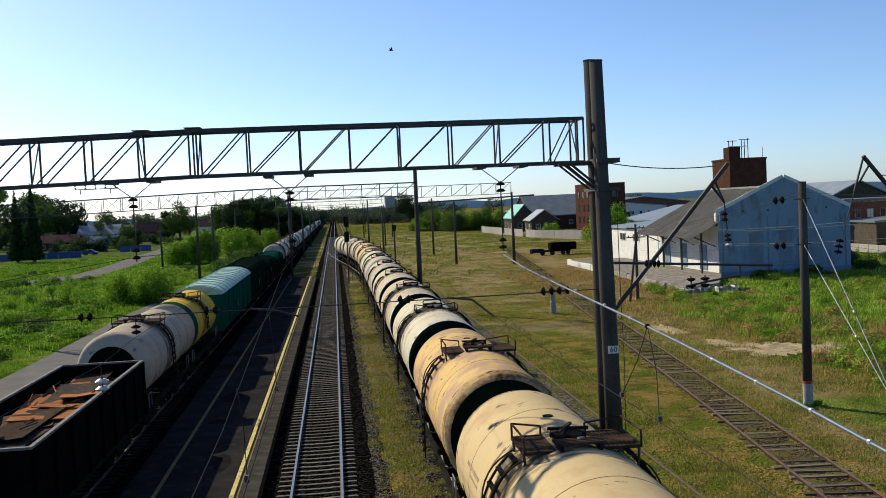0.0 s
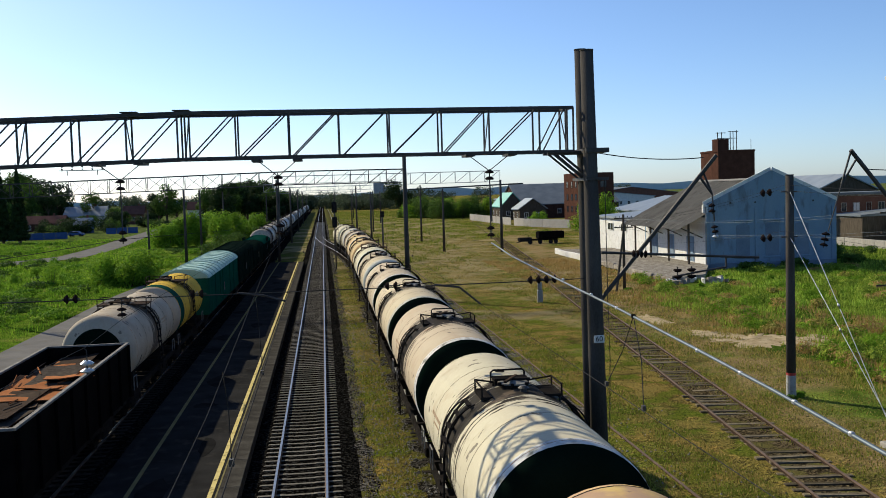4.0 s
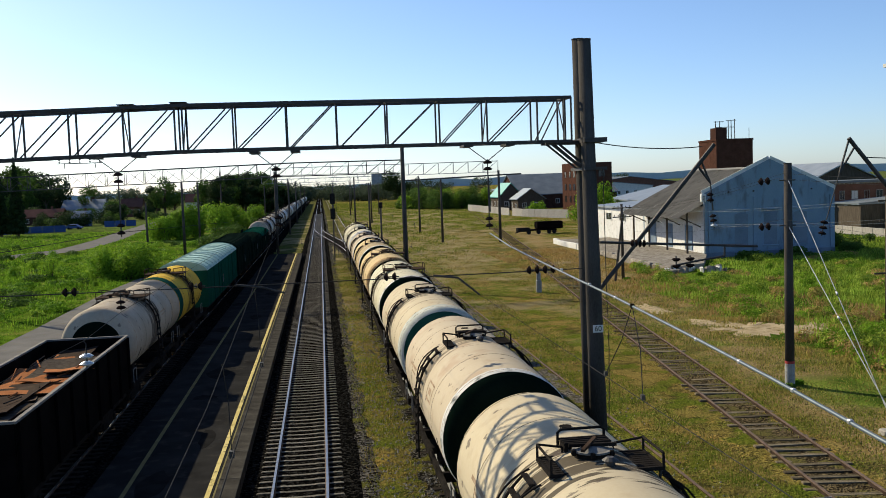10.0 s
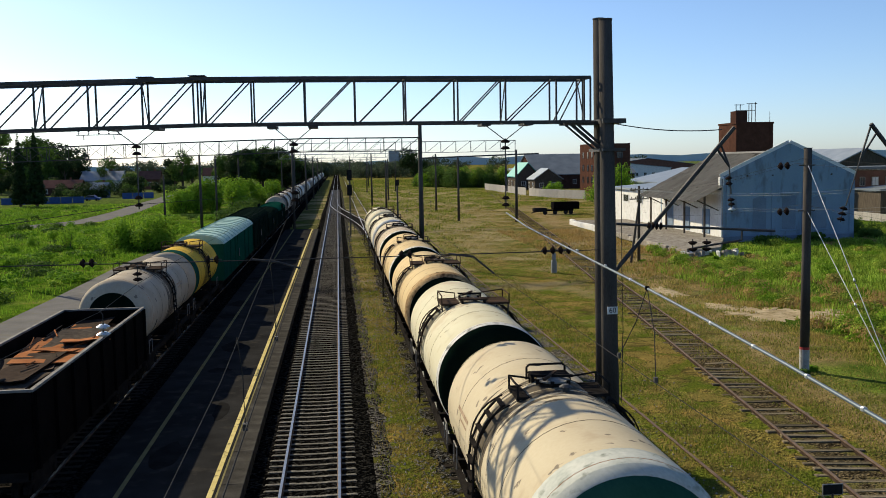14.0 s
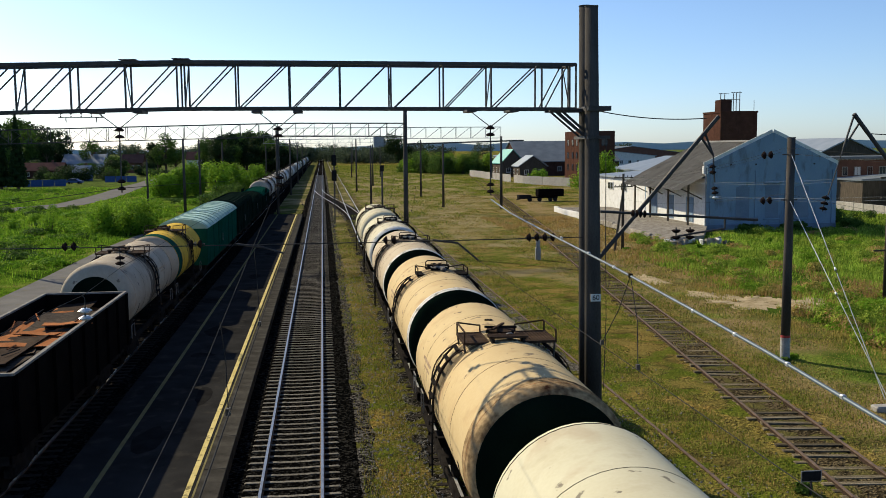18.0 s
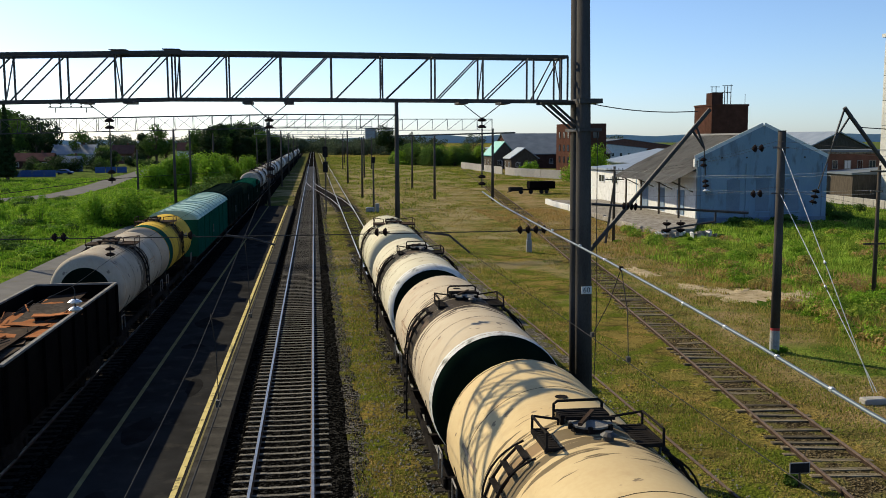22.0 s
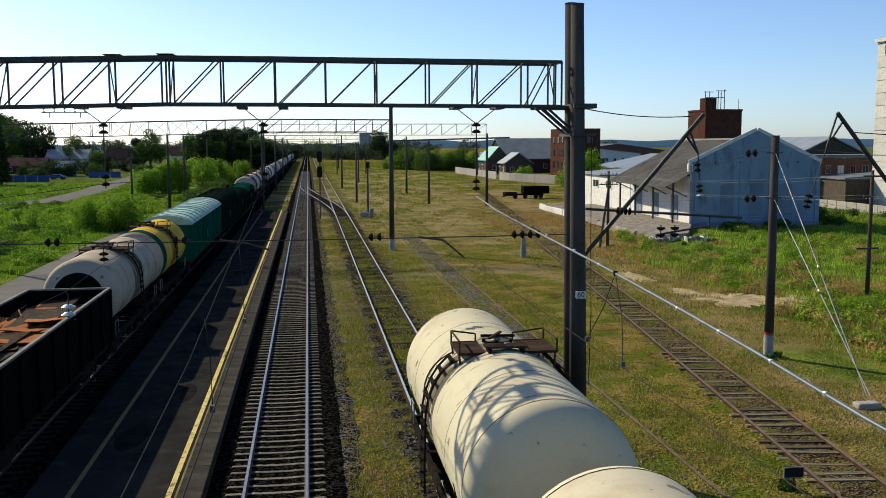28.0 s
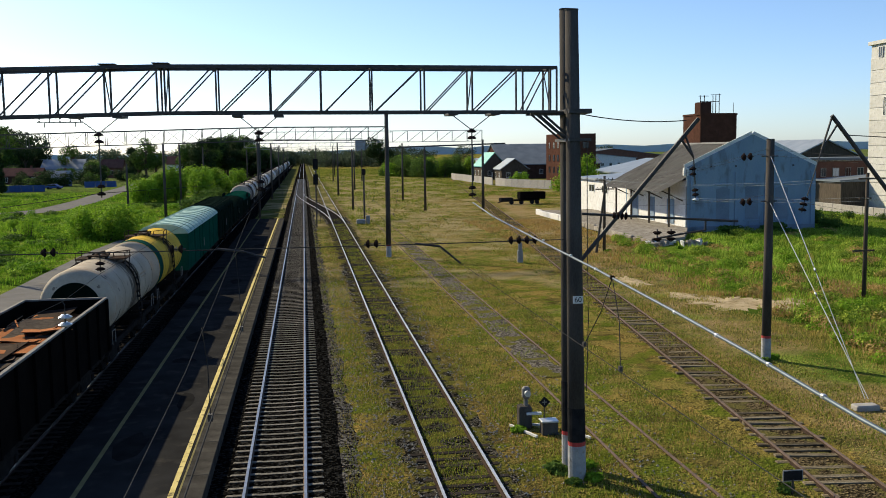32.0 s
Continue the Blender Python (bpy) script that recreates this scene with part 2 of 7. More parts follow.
    side = both("MULTIPLY", both("MULTIPLY", ranged(side, 0.75, 1.1), ranged(side, 2.7, 1.3)), ranged(mid, 0.38, 0.6, 0.2, 0.9))
    dry = mixed(side, dry, mixed(ranged(fine, 0.4, 0.6), (0.018, 0.015, 0.009), (0.102, 0.079, 0.028)))
    lush = mixed(ranged(mid, 0.3, 0.7), (0.043, 0.100, 0.007), (0.144, 0.225, 0.021))
    lush = mixed(ranged(large, 0.5, 0.66), lush, (0.198, 0.237, 0.047))
    lush = mixed(ranged(wide, 0.5, 0.6, 0, 0.8), lush, (0.034, 0.069, 0.008))
    lush = mixed(ranged(fine, 0.48, 0.66, 0, 0.7), lush, (0.024, 0.045, 0.007))
    lush = mixed(ranged(blot, 0.6, 0.74, 0, 0.7), lush, (0.240, 0.175, 0.052))
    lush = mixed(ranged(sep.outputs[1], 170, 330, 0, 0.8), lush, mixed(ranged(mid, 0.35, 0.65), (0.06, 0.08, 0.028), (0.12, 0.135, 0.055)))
    edge = both("MULTIPLY", both("SUBTRACT", large, 0.5), 30.0)
    x = both("ADD", sep.outputs[0], edge)
    green = both("MAXIMUM", ranged(x, -11.0, -13.5), ranged(both("SUBTRACT", x, both("MULTIPLY", sep.outputs[1], 0.22)), 11.5, 15.0))
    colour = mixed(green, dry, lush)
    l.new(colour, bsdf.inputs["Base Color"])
    bsdf.inputs["Roughness"].default_value = 0.95
    bsdf.inputs["Specular IOR Level"].default_value = 0.0
    bp = n.new("ShaderNodeBump")
    bp.inputs["Strength"].default_value, bp.inputs["Distance"].default_value = 1.0, 0.22
    l.new(both("ADD", fine, mid), bp.inputs["Height"])
    l.new(bp.outputs[0], bsdf.inputs["Normal"])
    return m


M = {
    "meadow": ground_material(),
    "ballast": stone_material("ballast", (0.002, 0.002, 0.002), (0.028, 0.027, 0.025), low=0.55),
    "ballast_grey": stone_material("ballast_grey", (0.0096, 0.0088, 0.008), (0.16, 0.152, 0.14), (0.08, 0.08, 0.02), 0.12, low=0.45),
    "ballast_oily": stone_material("ballast_oily", (0.0032, 0.0032, 0.0032), (0.028, 0.0264, 0.024), low=0.5),
    "old_ballast": stone_material("old_ballast", (0.045, 0.041, 0.035), (0.235, 0.212, 0.185), (0.10, 0.095, 0.022), 0.3),
    "overgrown_bed": stone_material("overgrown_bed", (0.008, 0.0075, 0.006), (0.10, 0.094, 0.08), (0.085, 0.082, 0.018), 0.42, low=0.5),
    "concrete": material("concrete", (0.24, 0.232, 0.216), (0.368, 0.352, 0.328), 3.0, 0.85, 0, 0.4, 50, 0.6, 0.08),
    "sleeper_concrete": material("sleeper_concrete", (0.07, 0.065, 0.058), (0.235, 0.223, 0.198), 4.0, 0.85, 0, 0.4, 40, 0.6, 0.25, dirt=(0.04, 0.032, 0.024), dirt_amount=0.8),
    "sleeper_wood": material("sleeper_wood", (0.05, 0.042, 0.028), (0.225, 0.19, 0.13), 2.2, 0.9, 0, 0.8, 30, 0.4, 0.4, (0.5, 4, 4), dirt=(0.03, 0.024, 0.012), dirt_amount=0.8),
    "old_concrete": material("old_concrete", (0.16, 0.144, 0.12), (0.352, 0.328, 0.288), 1.6, 0.9, 0, 0.6, 20, 0.4, 0.15, dirt=(0.104, 0.08, 0.048), dirt_amount=0.85),
    "sleeper_tarred": material("sleeper_tarred", (0.02, 0.0176, 0.016), (0.048, 0.0416, 0.036), 4, 0.9, 0, 0.4, 40, 0.5, 0.2),
    "rail": material("rail", (0.08, 0.052, 0.036), (0.144, 0.096, 0.064), 4, 0.7, 0.3, 0.2, 40),
    "rail_head": material("rail_head", (0.20, 0.20, 0.205), (0.36, 0.36, 0.365), 4, 0.38, 0.9, 0.02, 40),
    "rail_worn": material("rail_worn", (0.42, 0.42, 0.42), (0.62, 0.62, 0.61), 4, 0.42, 0.6, 0.02, 40),
    "rail_dark": material("rail_dark", (0.028, 0.0208, 0.016), (0.056, 0.04, 0.032), 4, 0.8, 0.1, 0.2, 40),
    "rail_rust": material("rail_rust", (0.1, 0.074, 0.06), (0.19, 0.14, 0.115), 4, 0.65, 0.3, 0.2, 40),
    "asphalt": material("asphalt", (0.0144, 0.0144, 0.0144), (0.0336, 0.0336, 0.0336), 0.8, 0.92, 0, 0.6, 45, 0.6, dirt=(0.052, 0.048, 0.0416), dirt_amount=0.5),
    "tar_patch": material("tar_patch", (0.0096, 0.0096, 0.0096), (0.0208, 0.0208, 0.0208), 1.5, 0.9, 0, 0.4, 40, 0.5),
    "siding_bed": stone_material("siding_bed", (0.02, 0.016, 0.009), (0.16, 0.125, 0.068), (0.10, 0.09, 0.03), 0.3, low=0.3),
    "path_grey": material("path_grey", (0.12, 0.116, 0.112), (0.192, 0.188, 0.18), 0.5, 0.92, 0, 0.4, 30, 0.6, dirt=(0.16, 0.144, 0.096), dirt_amount=0.5),
    "kerb": material("kerb", (0.024, 0.023, 0.021), (0.07, 0.066, 0.058), 2, 0.9, 0, 0.4, 40, 0.5, 0.1),
    "yellow_line": material("yellow_line", (0.46, 0.37, 0.13), (0.62, 0.53, 0.24), 2, 0.7, 0, 0.2, 30, 0.5, dirt=(0.08, 0.072, 0.048), dirt_amount=0.85),
    "pale_line": material("pale_line", (0.13, 0.115, 0.055), (0.21, 0.185, 0.09), 2, 0.8, 0, 0.2, 30),
    "white_paint": material("white_paint", (0.528, 0.528, 0.512), (0.656, 0.656, 0.64), 1.2, 0.75, 0, 0.2, 30, 0.6, dirt=(0.304, 0.28, 0.24), dirt_amount=0.5),
    "foot_paint": material("foot_paint", (0.23, 0.24, 0.245), (0.36, 0.37, 0.375), 3, 0.8, 0, 0.3, 30, 0.5, dirt=(0.176, 0.16, 0.136), dirt_amount=0.7),
    "red_paint": material("red_paint", (0.272, 0.024, 0.024), (0.36, 0.04, 0.036), 4, 0.6),
    "mast": material("mast", (0.034, 0.031, 0.029), (0.095, 0.088, 0.08), 1.2, 0.85, 0, 0.3, 30, 0.6, 0, (2, 2, 0.4)),
    "black_paint": material("black_paint", (0.012, 0.012, 0.013), (0.028, 0.028, 0.028), 4, 0.8),
    "steel_dark": material("steel_dark", (0.028, 0.0272, 0.0288), (0.068, 0.064, 0.0624), 4, 0.6, 0.3, 0.1, 40),
    "steel_grey": material("steel_grey", (0.16, 0.168, 0.176), (0.256, 0.264, 0.272), 4, 0.5, 0.5, 0.1, 40),
    "wire_pale": material("wire_pale", (0.072, 0.096, 0.12), (0.128, 0.16, 0.188), 5, 0.55, 0.3, 0.0, 40),
    "galvanised": material("galvanised", (0.4, 0.416, 0.432), (0.528, 0.544, 0.56), 5, 0.4, 0.6, 0.05, 40),
    "wire": material("wire", (0.028, 0.0288, 0.0304), (0.056, 0.056, 0.056), 5, 0.8, 0.0, 0.0, 40),
    "insulator": material("insulator", (0.0128, 0.0096, 0.0096), (0.024, 0.0176, 0.016), 8, 0.68, 0, 0.0, 40),
    "insulator_pale": material("insulator_pale", (0.36, 0.4, 0.44), (0.48, 0.52, 0.56), 8, 0.2, 0, 0.0, 40),
    "rust": material("rust", (0.208, 0.08, 0.032), (0.368, 0.16, 0.068), 1.3, 0.85, 0.1, 0.4, 22, 0.6, 0.15, dirt=(0.112, 0.048, 0.024)),
    "underframe": material("underframe", (0.0096, 0.0088, 0.0088), (0.028, 0.0248, 0.0224), 3, 0.8, 0.1, 0.2, 30),
    "rail_brown": material("rail_brown", (0.026, 0.018, 0.013), (0.075, 0.05, 0.035), 3, 0.7, 0.2, 0.1, 30),
    "rail_grey": material("rail_grey", (0.128, 0.124, 0.12), (0.24, 0.232, 0.216), 3, 0.7, 0.2, 0.1, 30),
    "cream": tank_material("cream", (0.488, 0.429, 0.306), (0.434, 0.370, 0.257), amount=0.85, reach=0.6),
    "peach": tank_material("peach", (0.461, 0.396, 0.294), (0.413, 0.344, 0.244), amount=0.97, reach=1.0),
    "rusty_cream": tank_material("rusty_cream", (0.540, 0.398, 0.156), (0.468, 0.305, 0.129), (0.05, 0.03, 0.02), 0.45, 0.35, (0.34, 0.225, 0.185), 0.7),
    "peach_spill": tank_material("peach_spill", (0.461, 0.396, 0.294), (0.413, 0.344, 0.244), (0.012, 0.01, 0.01), 0.97, 1.2),
    "peach_clean": tank_material("peach_clean", (0.468, 0.407, 0.306), (0.420, 0.355, 0.257), amount=0.55, reach=0.3),
    "yellow_cream": tank_material("yellow_cream", (0.518, 0.412, 0.229), (0.463, 0.347, 0.185), amount=0.75, reach=0.5),
    "ivory": tank_material("ivory", (0.536, 0.513, 0.381), (0.475, 0.439, 0.312), (0.03, 0.024, 0.02), amount=0.8, reach=0.5),
    "white_spill": tank_material("white_spill", (0.512, 0.481, 0.359), (0.443, 0.400, 0.297), (0.0144, 0.012, 0.0112), 0.97, 1.0),
    "dirty_white": tank_material("dirty_white", (0.44, 0.385, 0.3), (0.32, 0.27, 0.2), reach=0.9),
    "grimy": tank_material("grimy", (0.27, 0.245, 0.205), (0.13, 0.118, 0.098), reach=1.1),
    "tank_yellow": tank_material("tank_yellow", (0.592, 0.4, 0.04), (0.48, 0.312, 0.04)),
    "stencil": material("stencil", (0.24, 0.176, 0.12), (0.384, 0.296, 0.208), 3, 0.8, 0, 0.1, 20, 0.4),
    "tank_teal": material("tank_teal", (0.010, 0.045, 0.034), (0.018, 0.065, 0.05), 1.5, 0.65, 0, 0.1, 20, 0.5),
    "scorched": material("scorched", (0.056, 0.024, 0.012), (0.16, 0.096, 0.056), 0.7, 0.8, 0, 0.1, 9, 0.4, dirt=(0.012, 0.008, 0.008), dirt_amount=0.9),
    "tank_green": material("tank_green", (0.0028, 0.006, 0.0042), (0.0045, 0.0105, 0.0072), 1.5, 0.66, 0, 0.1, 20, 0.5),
    "wagon_green": material("wagon_green", (0.006, 0.048, 0.032), (0.011, 0.072, 0.05), 1.5, 0.75, 0, 0.1, 20, 0.5),
    "wagon_dark": material("wagon_dark", (0.0048, 0.0104, 0.008), (0.0104, 0.0192, 0.0152), 1.5, 0.8, 0, 0.1, 20, 0.5),
    "roof_green": material("roof_green", (0.16, 0.32, 0.272), (0.288, 0.432, 0.376), 1.5, 0.6, 0.0, 0.1, 20, 0.5),
    "rim_rusty": material("rim_rusty", (0.05, 0.024, 0.014), (0.42, 0.3, 0.16), 0.9, 0.8, 0, 0.1, 9, 0.35, dirt=(0.024, 0.0144, 0.0096), dirt_amount=0.9),
    "rim_worn": material("rim_worn", (0.336, 0.36, 0.328), (0.496, 0.504, 0.456), 1.8, 0.7, 0, 0.1, 12, 0.4, dirt=(0.16, 0.176, 0.144), dirt_amount=0.8),
    "rim_white": material("rim_white", (0.48, 0.488, 0.472), (0.608, 0.608, 0.584), 1.5, 0.65, 0, 0.1, 20, 0.5, dirt=(0.13, 0.14, 0.115), dirt_amount=0.85),
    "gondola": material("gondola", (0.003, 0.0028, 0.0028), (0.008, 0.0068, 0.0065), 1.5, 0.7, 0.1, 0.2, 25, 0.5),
    # gable plaster: the shade on that face is put into this blue-grey
    "plaster": material("plaster", (0.145, 0.216, 0.3), (0.232, 0.305, 0.385), 0.5, 0.9, 0, 0.5, 12, 0.6, dirt=(0.128, 0.152, 0.184), dirt_amount=0.85, stretch=(1, 1, 0.35)),
    "plaster_worn": material("plaster_worn", (0.12, 0.16, 0.216), (0.2, 0.248, 0.312), 0.5, 0.9, 0, 0.5, 12, 0.6),
    "slate": material("slate", (0.128, 0.128, 0.124), (0.232, 0.228, 0.22), 0.5, 0.85, 0, 0.3, 10, 0.6, dirt=(0.08, 0.072, 0.064)),
    "brick": material("brick", (0.104, 0.0544, 0.04), (0.176, 0.092, 0.068), 0.9, 0.9, 0, 0.6, 12, 0.6, dirt=(0.096, 0.048, 0.036)),
    "brick_old": material("brick_old", (0.042, 0.022, 0.017), (0.09, 0.046, 0.034), 0.9, 0.9, 0, 0.6, 12, 0.6, dirt=(0.04, 0.024, 0.02)),
    "brick_dark": material("brick_dark", (0.04, 0.0216, 0.0176), (0.072, 0.04, 0.032), 0.9, 0.9, 0, 0.6, 12, 0.6),
    "panel_pale": material("panel_pale", (0.4, 0.4, 0.376), (0.544, 0.536, 0.504), 1.5, 0.85, 0, 0.3, 30, 0.6, 0.06, dirt=(0.28, 0.264, 0.24)),
    "roof_metal": material("roof_metal", (0.176, 0.208, 0.24), (0.264, 0.296, 0.336), 0.4, 0.5, 0.3, 0.1, 10, 0.6),
    "roof_grey": material("roof_grey", (0.104, 0.124, 0.148), (0.16, 0.184, 0.212), 0.4, 0.8, 0, 0.1, 10, 0.6),
    "roof_teal": material("roof_teal", (0.04, 0.224, 0.192), (0.072, 0.288, 0.248), 0.6, 0.5, 0.1, 0.1, 10, 0.6),
    "roof_red": material("roof_red", (0.088, 0.048, 0.04), (0.144, 0.08, 0.064), 0.6, 0.8, 0, 0.1, 10, 0.6),
    "blue_paint": material("blue_paint", (0.012, 0.048, 0.176), (0.024, 0.072, 0.224), 1.5, 0.5),
    "wood_dark": material("wood_dark", (0.048, 0.04, 0.032), (0.104, 0.088, 0.072), 2, 0.85, 0, 0.4, 30, 0.5, 0.1, (3, 3, 0.4)),
    "glass_dark": material("glass_dark", (0.016, 0.02, 0.024), (0.032, 0.04, 0.048), 2, 0.12, 0, 0.0, 10),
    "bark": material("bark", (0.048, 0.04, 0.032), (0.104, 0.084, 0.064), 4, 0.9, 0, 0.6, 25),
    "sand": material("sand", (0.256, 0.2, 0.112), (0.416, 0.344, 0.224), 1.2, 0.95, 0, 1.0, 9, 0.4, dirt=(0.128, 0.104, 0.048), dirt_amount=0.8),
    # the ridge's pale blue carries the haze as base colour
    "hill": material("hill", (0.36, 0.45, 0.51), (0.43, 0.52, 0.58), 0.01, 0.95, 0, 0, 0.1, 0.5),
    "leaf": leaf_material("leaf", (0.0413, 0.0813, 0.0156), (0.1003, 0.1688, 0.0325)),
    "leaf_bright": leaf_material("leaf_bright", (0.1003, 0.2, 0.013), (0.2124, 0.3438, 0.026)),
    "leaf_lime": leaf_material("leaf_lime", (0.1416, 0.2687, 0.0156), (0.2773, 0.425, 0.0338)),
    # foliage of the far trees: distance haze is put into this muted green
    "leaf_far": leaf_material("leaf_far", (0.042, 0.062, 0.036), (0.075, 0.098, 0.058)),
    "leaf_dark": leaf_material("leaf_dark", (0.014, 0.03, 0.012), (0.035, 0.06, 0.02)),
    "grass": leaf_material("grass", (0.1298, 0.25, 0.0156), (0.4248, 0.55, 0.078)),
    "grass_bank": leaf_material("grass_bank", (0.0649, 0.1313, 0.013), (0.3304, 0.4125, 0.052)),
    "grass_meadow": leaf_material("grass_meadow", (0.0531, 0.1438, 0.0078), (0.2242, 0.375, 0.0286)),
    "grass_low": leaf_material("grass_low", (0.06, 0.10, 0.008), (0.30, 0.32, 0.05)),
    "turf_dead": leaf_material("turf_dead", (0.04, 0.03, 0.012), (0.56, 0.41, 0.15)),
    "grass_low_dry": leaf_material("grass_low_dry", (0.08, 0.075, 0.016), (0.46, 0.36, 0.11)),
    "grass_dry": leaf_material("grass_dry", (0.15, 0.16, 0.025), (0.46, 0.37, 0.11)),
    "grass_straw": leaf_material("grass_straw", (0.26, 0.17, 0.05), (0.42, 0.30, 0.12)),
}


# ---- building blocks ----
def part(name, bm, mat, parent=None, label="", smooth=False):
    """Link a bmesh as one mesh object under a thing or a part."""
    me = bpy.data.meshes.new(name)
    if smooth:
        for f in bm.faces:
            f.smooth = True
    bm.to_mesh(me)
    bm.free()
    me.materials.append(M[mat])
    ob = new(name, me)
    if parent:
        ob.parent = parent
    if label:
        ob["label"] = label
    return ob


def again(ob, parent, m, name=None):
    """Another piece on the same mesh, at the pose m in its parent's space."""
    o = new(name or ob.name.split(".")[0], ob.data)
    o.parent = parent
    o.matrix_basis = m
    return o


def thing(name, label, category, m=None, group="", kind=""):
    ob = tagged(new(name), label, category, group, kind)
    if m is not None:
        ob.matrix_basis = m
    return ob


def block(bm, c, s, rot=None, bevel=0.0):
    """A box with centre c and sizes s."""
    m = Matrix.Translation(c) @ (rot or Matrix.Identity(4)) @ Matrix.Diagonal((*s, 1))
    made = bmesh.ops.create_cube(bm, size=1.0, matrix=m)
    if bevel:
        es = list({e for v in made["verts"] for e in v.link_edges})
        bmesh.ops.bevel(bm, geom=es, offset=bevel, segments=1, affect="EDGES", profile=0.5)
    return bm


def along(p, q):
    """The pose whose z axis runs from p to q, at their middle, and the length."""
    p, q = Vector(p), Vector(q)
    d = q - p
    return Matrix.Translation((p + q) / 2) @ d.to_track_quat("Z", "Y").to_matrix().to_4x4(), d.length


def tube(bm, p, q, r, r2=None, n=8, caps=True):
    m, ln = along(p, q)
    bmesh.ops.create_cone(bm, cap_ends=caps, segments=n, radius1=r, radius2=r if r2 is None else r2, depth=ln, matrix=m)
    return bm


def beam(bm, p, q, w, h=None):
    m, ln = along(p, q)
    bmesh.ops.create_cube(bm, size=1.0, matrix=m @ Matrix.Diagonal((w, h or w, ln, 1)))
    return bm


def lathe(bm, profile, n=24, m=None):
    """A turned body round the y axis: (y, radius) pairs."""
    m = m or Matrix.Identity(4)
    rings = []
    for y, r in profile:
        if r < 1e-4:
            rings.append([bm.verts.new(m @ Vector((0, y, 0)))])
        else:
            rings.append([bm.verts.new(m @ Vector((r * math.cos(2 * math.pi * i / n), y, r * math.sin(2 * math.pi * i / n)))) for i in range(n)])
    for a, b in zip(rings, rings[1:]):
        for i in range(n):
            j = (i + 1) % n
            vs = [a[i % len(a)], a[j % len(a)], b[j % len(b)], b[i % len(b)]]
            vs = [v for k, v in enumerate(vs) if v not in vs[:k]]
            if len(vs) > 2:
                bm.faces.new(vs)
    return bm


def prism(bm, outline, lo, hi, axis="y"):
    """A profile (pairs) drawn out along an axis: x pairs are (y, z), y pairs (x, z), z pairs (x, y)."""
    def at(p, d):
        return {"x": (d, p[0], p[1]), "y": (p[0], d, p[1]), "z": (p[0], p[1], d)}[axis]
    a = [bm.verts.new(at(p, lo)) for p in outline]
    b = [bm.verts.new(at(p, hi)) for p in outline]
    fs = [bm.faces.new(a), bm.faces.new(b[::-1])]
    for i in range(len(a)):
        j = (i + 1) % len(a)
        fs.append(bm.faces.new((a[j], a[i], b[i], b[j])))
    bmesh.ops.recalc_face_normals(bm, faces=fs)
    return bm


def wire_part(name, pts, r, mat, parent, label="", n=5):
    """A wire through points, as a thin tube."""
    bm = bmesh.new()
    rings = []
    for i, p in enumerate(pts):
        d = Vector(pts[min(i + 1, len(pts) - 1)]) - Vector(pts[max(i - 1, 0)])
        q = d.to_track_quat("Z", "Y").to_matrix()
        rings.append([bm.verts.new(Vector(p) + q @ Vector((r * math.cos(2 * math.pi * k / n), r * math.sin(2 * math.pi * k / n), 0))) for k in range(n)])
    for a, b in zip(rings, rings[1:]):
        for k in range(n):
            bm.faces.new((a[k], a[(k + 1) % n], b[(k + 1) % n], b[k]))
    return part(name, bm, mat, parent, label, True)


def sag(p, q, drop, n=10):
    p, q = Vector(p), Vector(q)
    return [p.lerp(q, i / n) - Vector((0, 0, drop * 4 * (i / n) * (1 - i / n))) for i in range(n + 1)]

# ---- ground and tracks ----
MAIN, SECOND, THIRD, LEFT = -0.98, 4.15, 9.6, -9.3   # centre lines of the tracks
RAIL_Z = 0.2


def s4(y):
    """Centre of the fourth, slanting siding."""
    return 14.05 + 0.12 * (y - 22.3)


def cross(y):
    """Centre of the crossover by which the train leaves the main line."""
    u = min(1.0, max(0.0, (y - 120) / 92))
    return SECOND + (MAIN - SECOND) * u * u * (3 - 2 * u)


def ground():
    bm = bmesh.new()
    bmesh.ops.create_grid(bm, x_segments=8, y_segments=8, size=3500)
    ob = part("ground", bm, "meadow")
    return tagged(ob, "trampled dry grass between tracks and lush green meadow", "ground", kind="structure")


ground()


def rail_pair(track, centre, y0, y1, head, side, z=RAIL_Z, step=40.0, gauge=1.52):
    """Two rails, each a foot, web and head, along a line."""
    ys = np.arange(y0, y1 + 0.01, step)
    for sgn in (-1, 1):
        for name, prof, mat in (("rail", ((-0.07, -0.17), (0.07, -0.17), (0.07, -0.15), (0.02, -0.13), (0.02, -0.035), (-0.02, -0.035), (-0.02, -0.13), (-0.07, -0.15)), side),
                                ("rail_head", ((-0.037, -0.035), (0.037, -0.035), (0.037, 0.0), (-0.037, 0.0)), head)):
            bm = bmesh.new()
            rings = []
            for y in ys:
                d = (centre(y + 0.5) - centre(y - 0.5))
                rings.append([bm.verts.new((centre(y) + sgn * (gauge / 2 + 0.037) + px, y - d * sgn * gauge / 2, z + pz)) for px, pz in prof])
            for a, b in zip(rings, rings[1:]):
                for i in range(len(prof)):
                    j = (i + 1) % len(prof)
                    bm.faces.new((a[i], a[j], b[j], b[i]))
            bmesh.ops.recalc_face_normals(bm, faces=bm.faces)
            part(name, bm, mat, track)


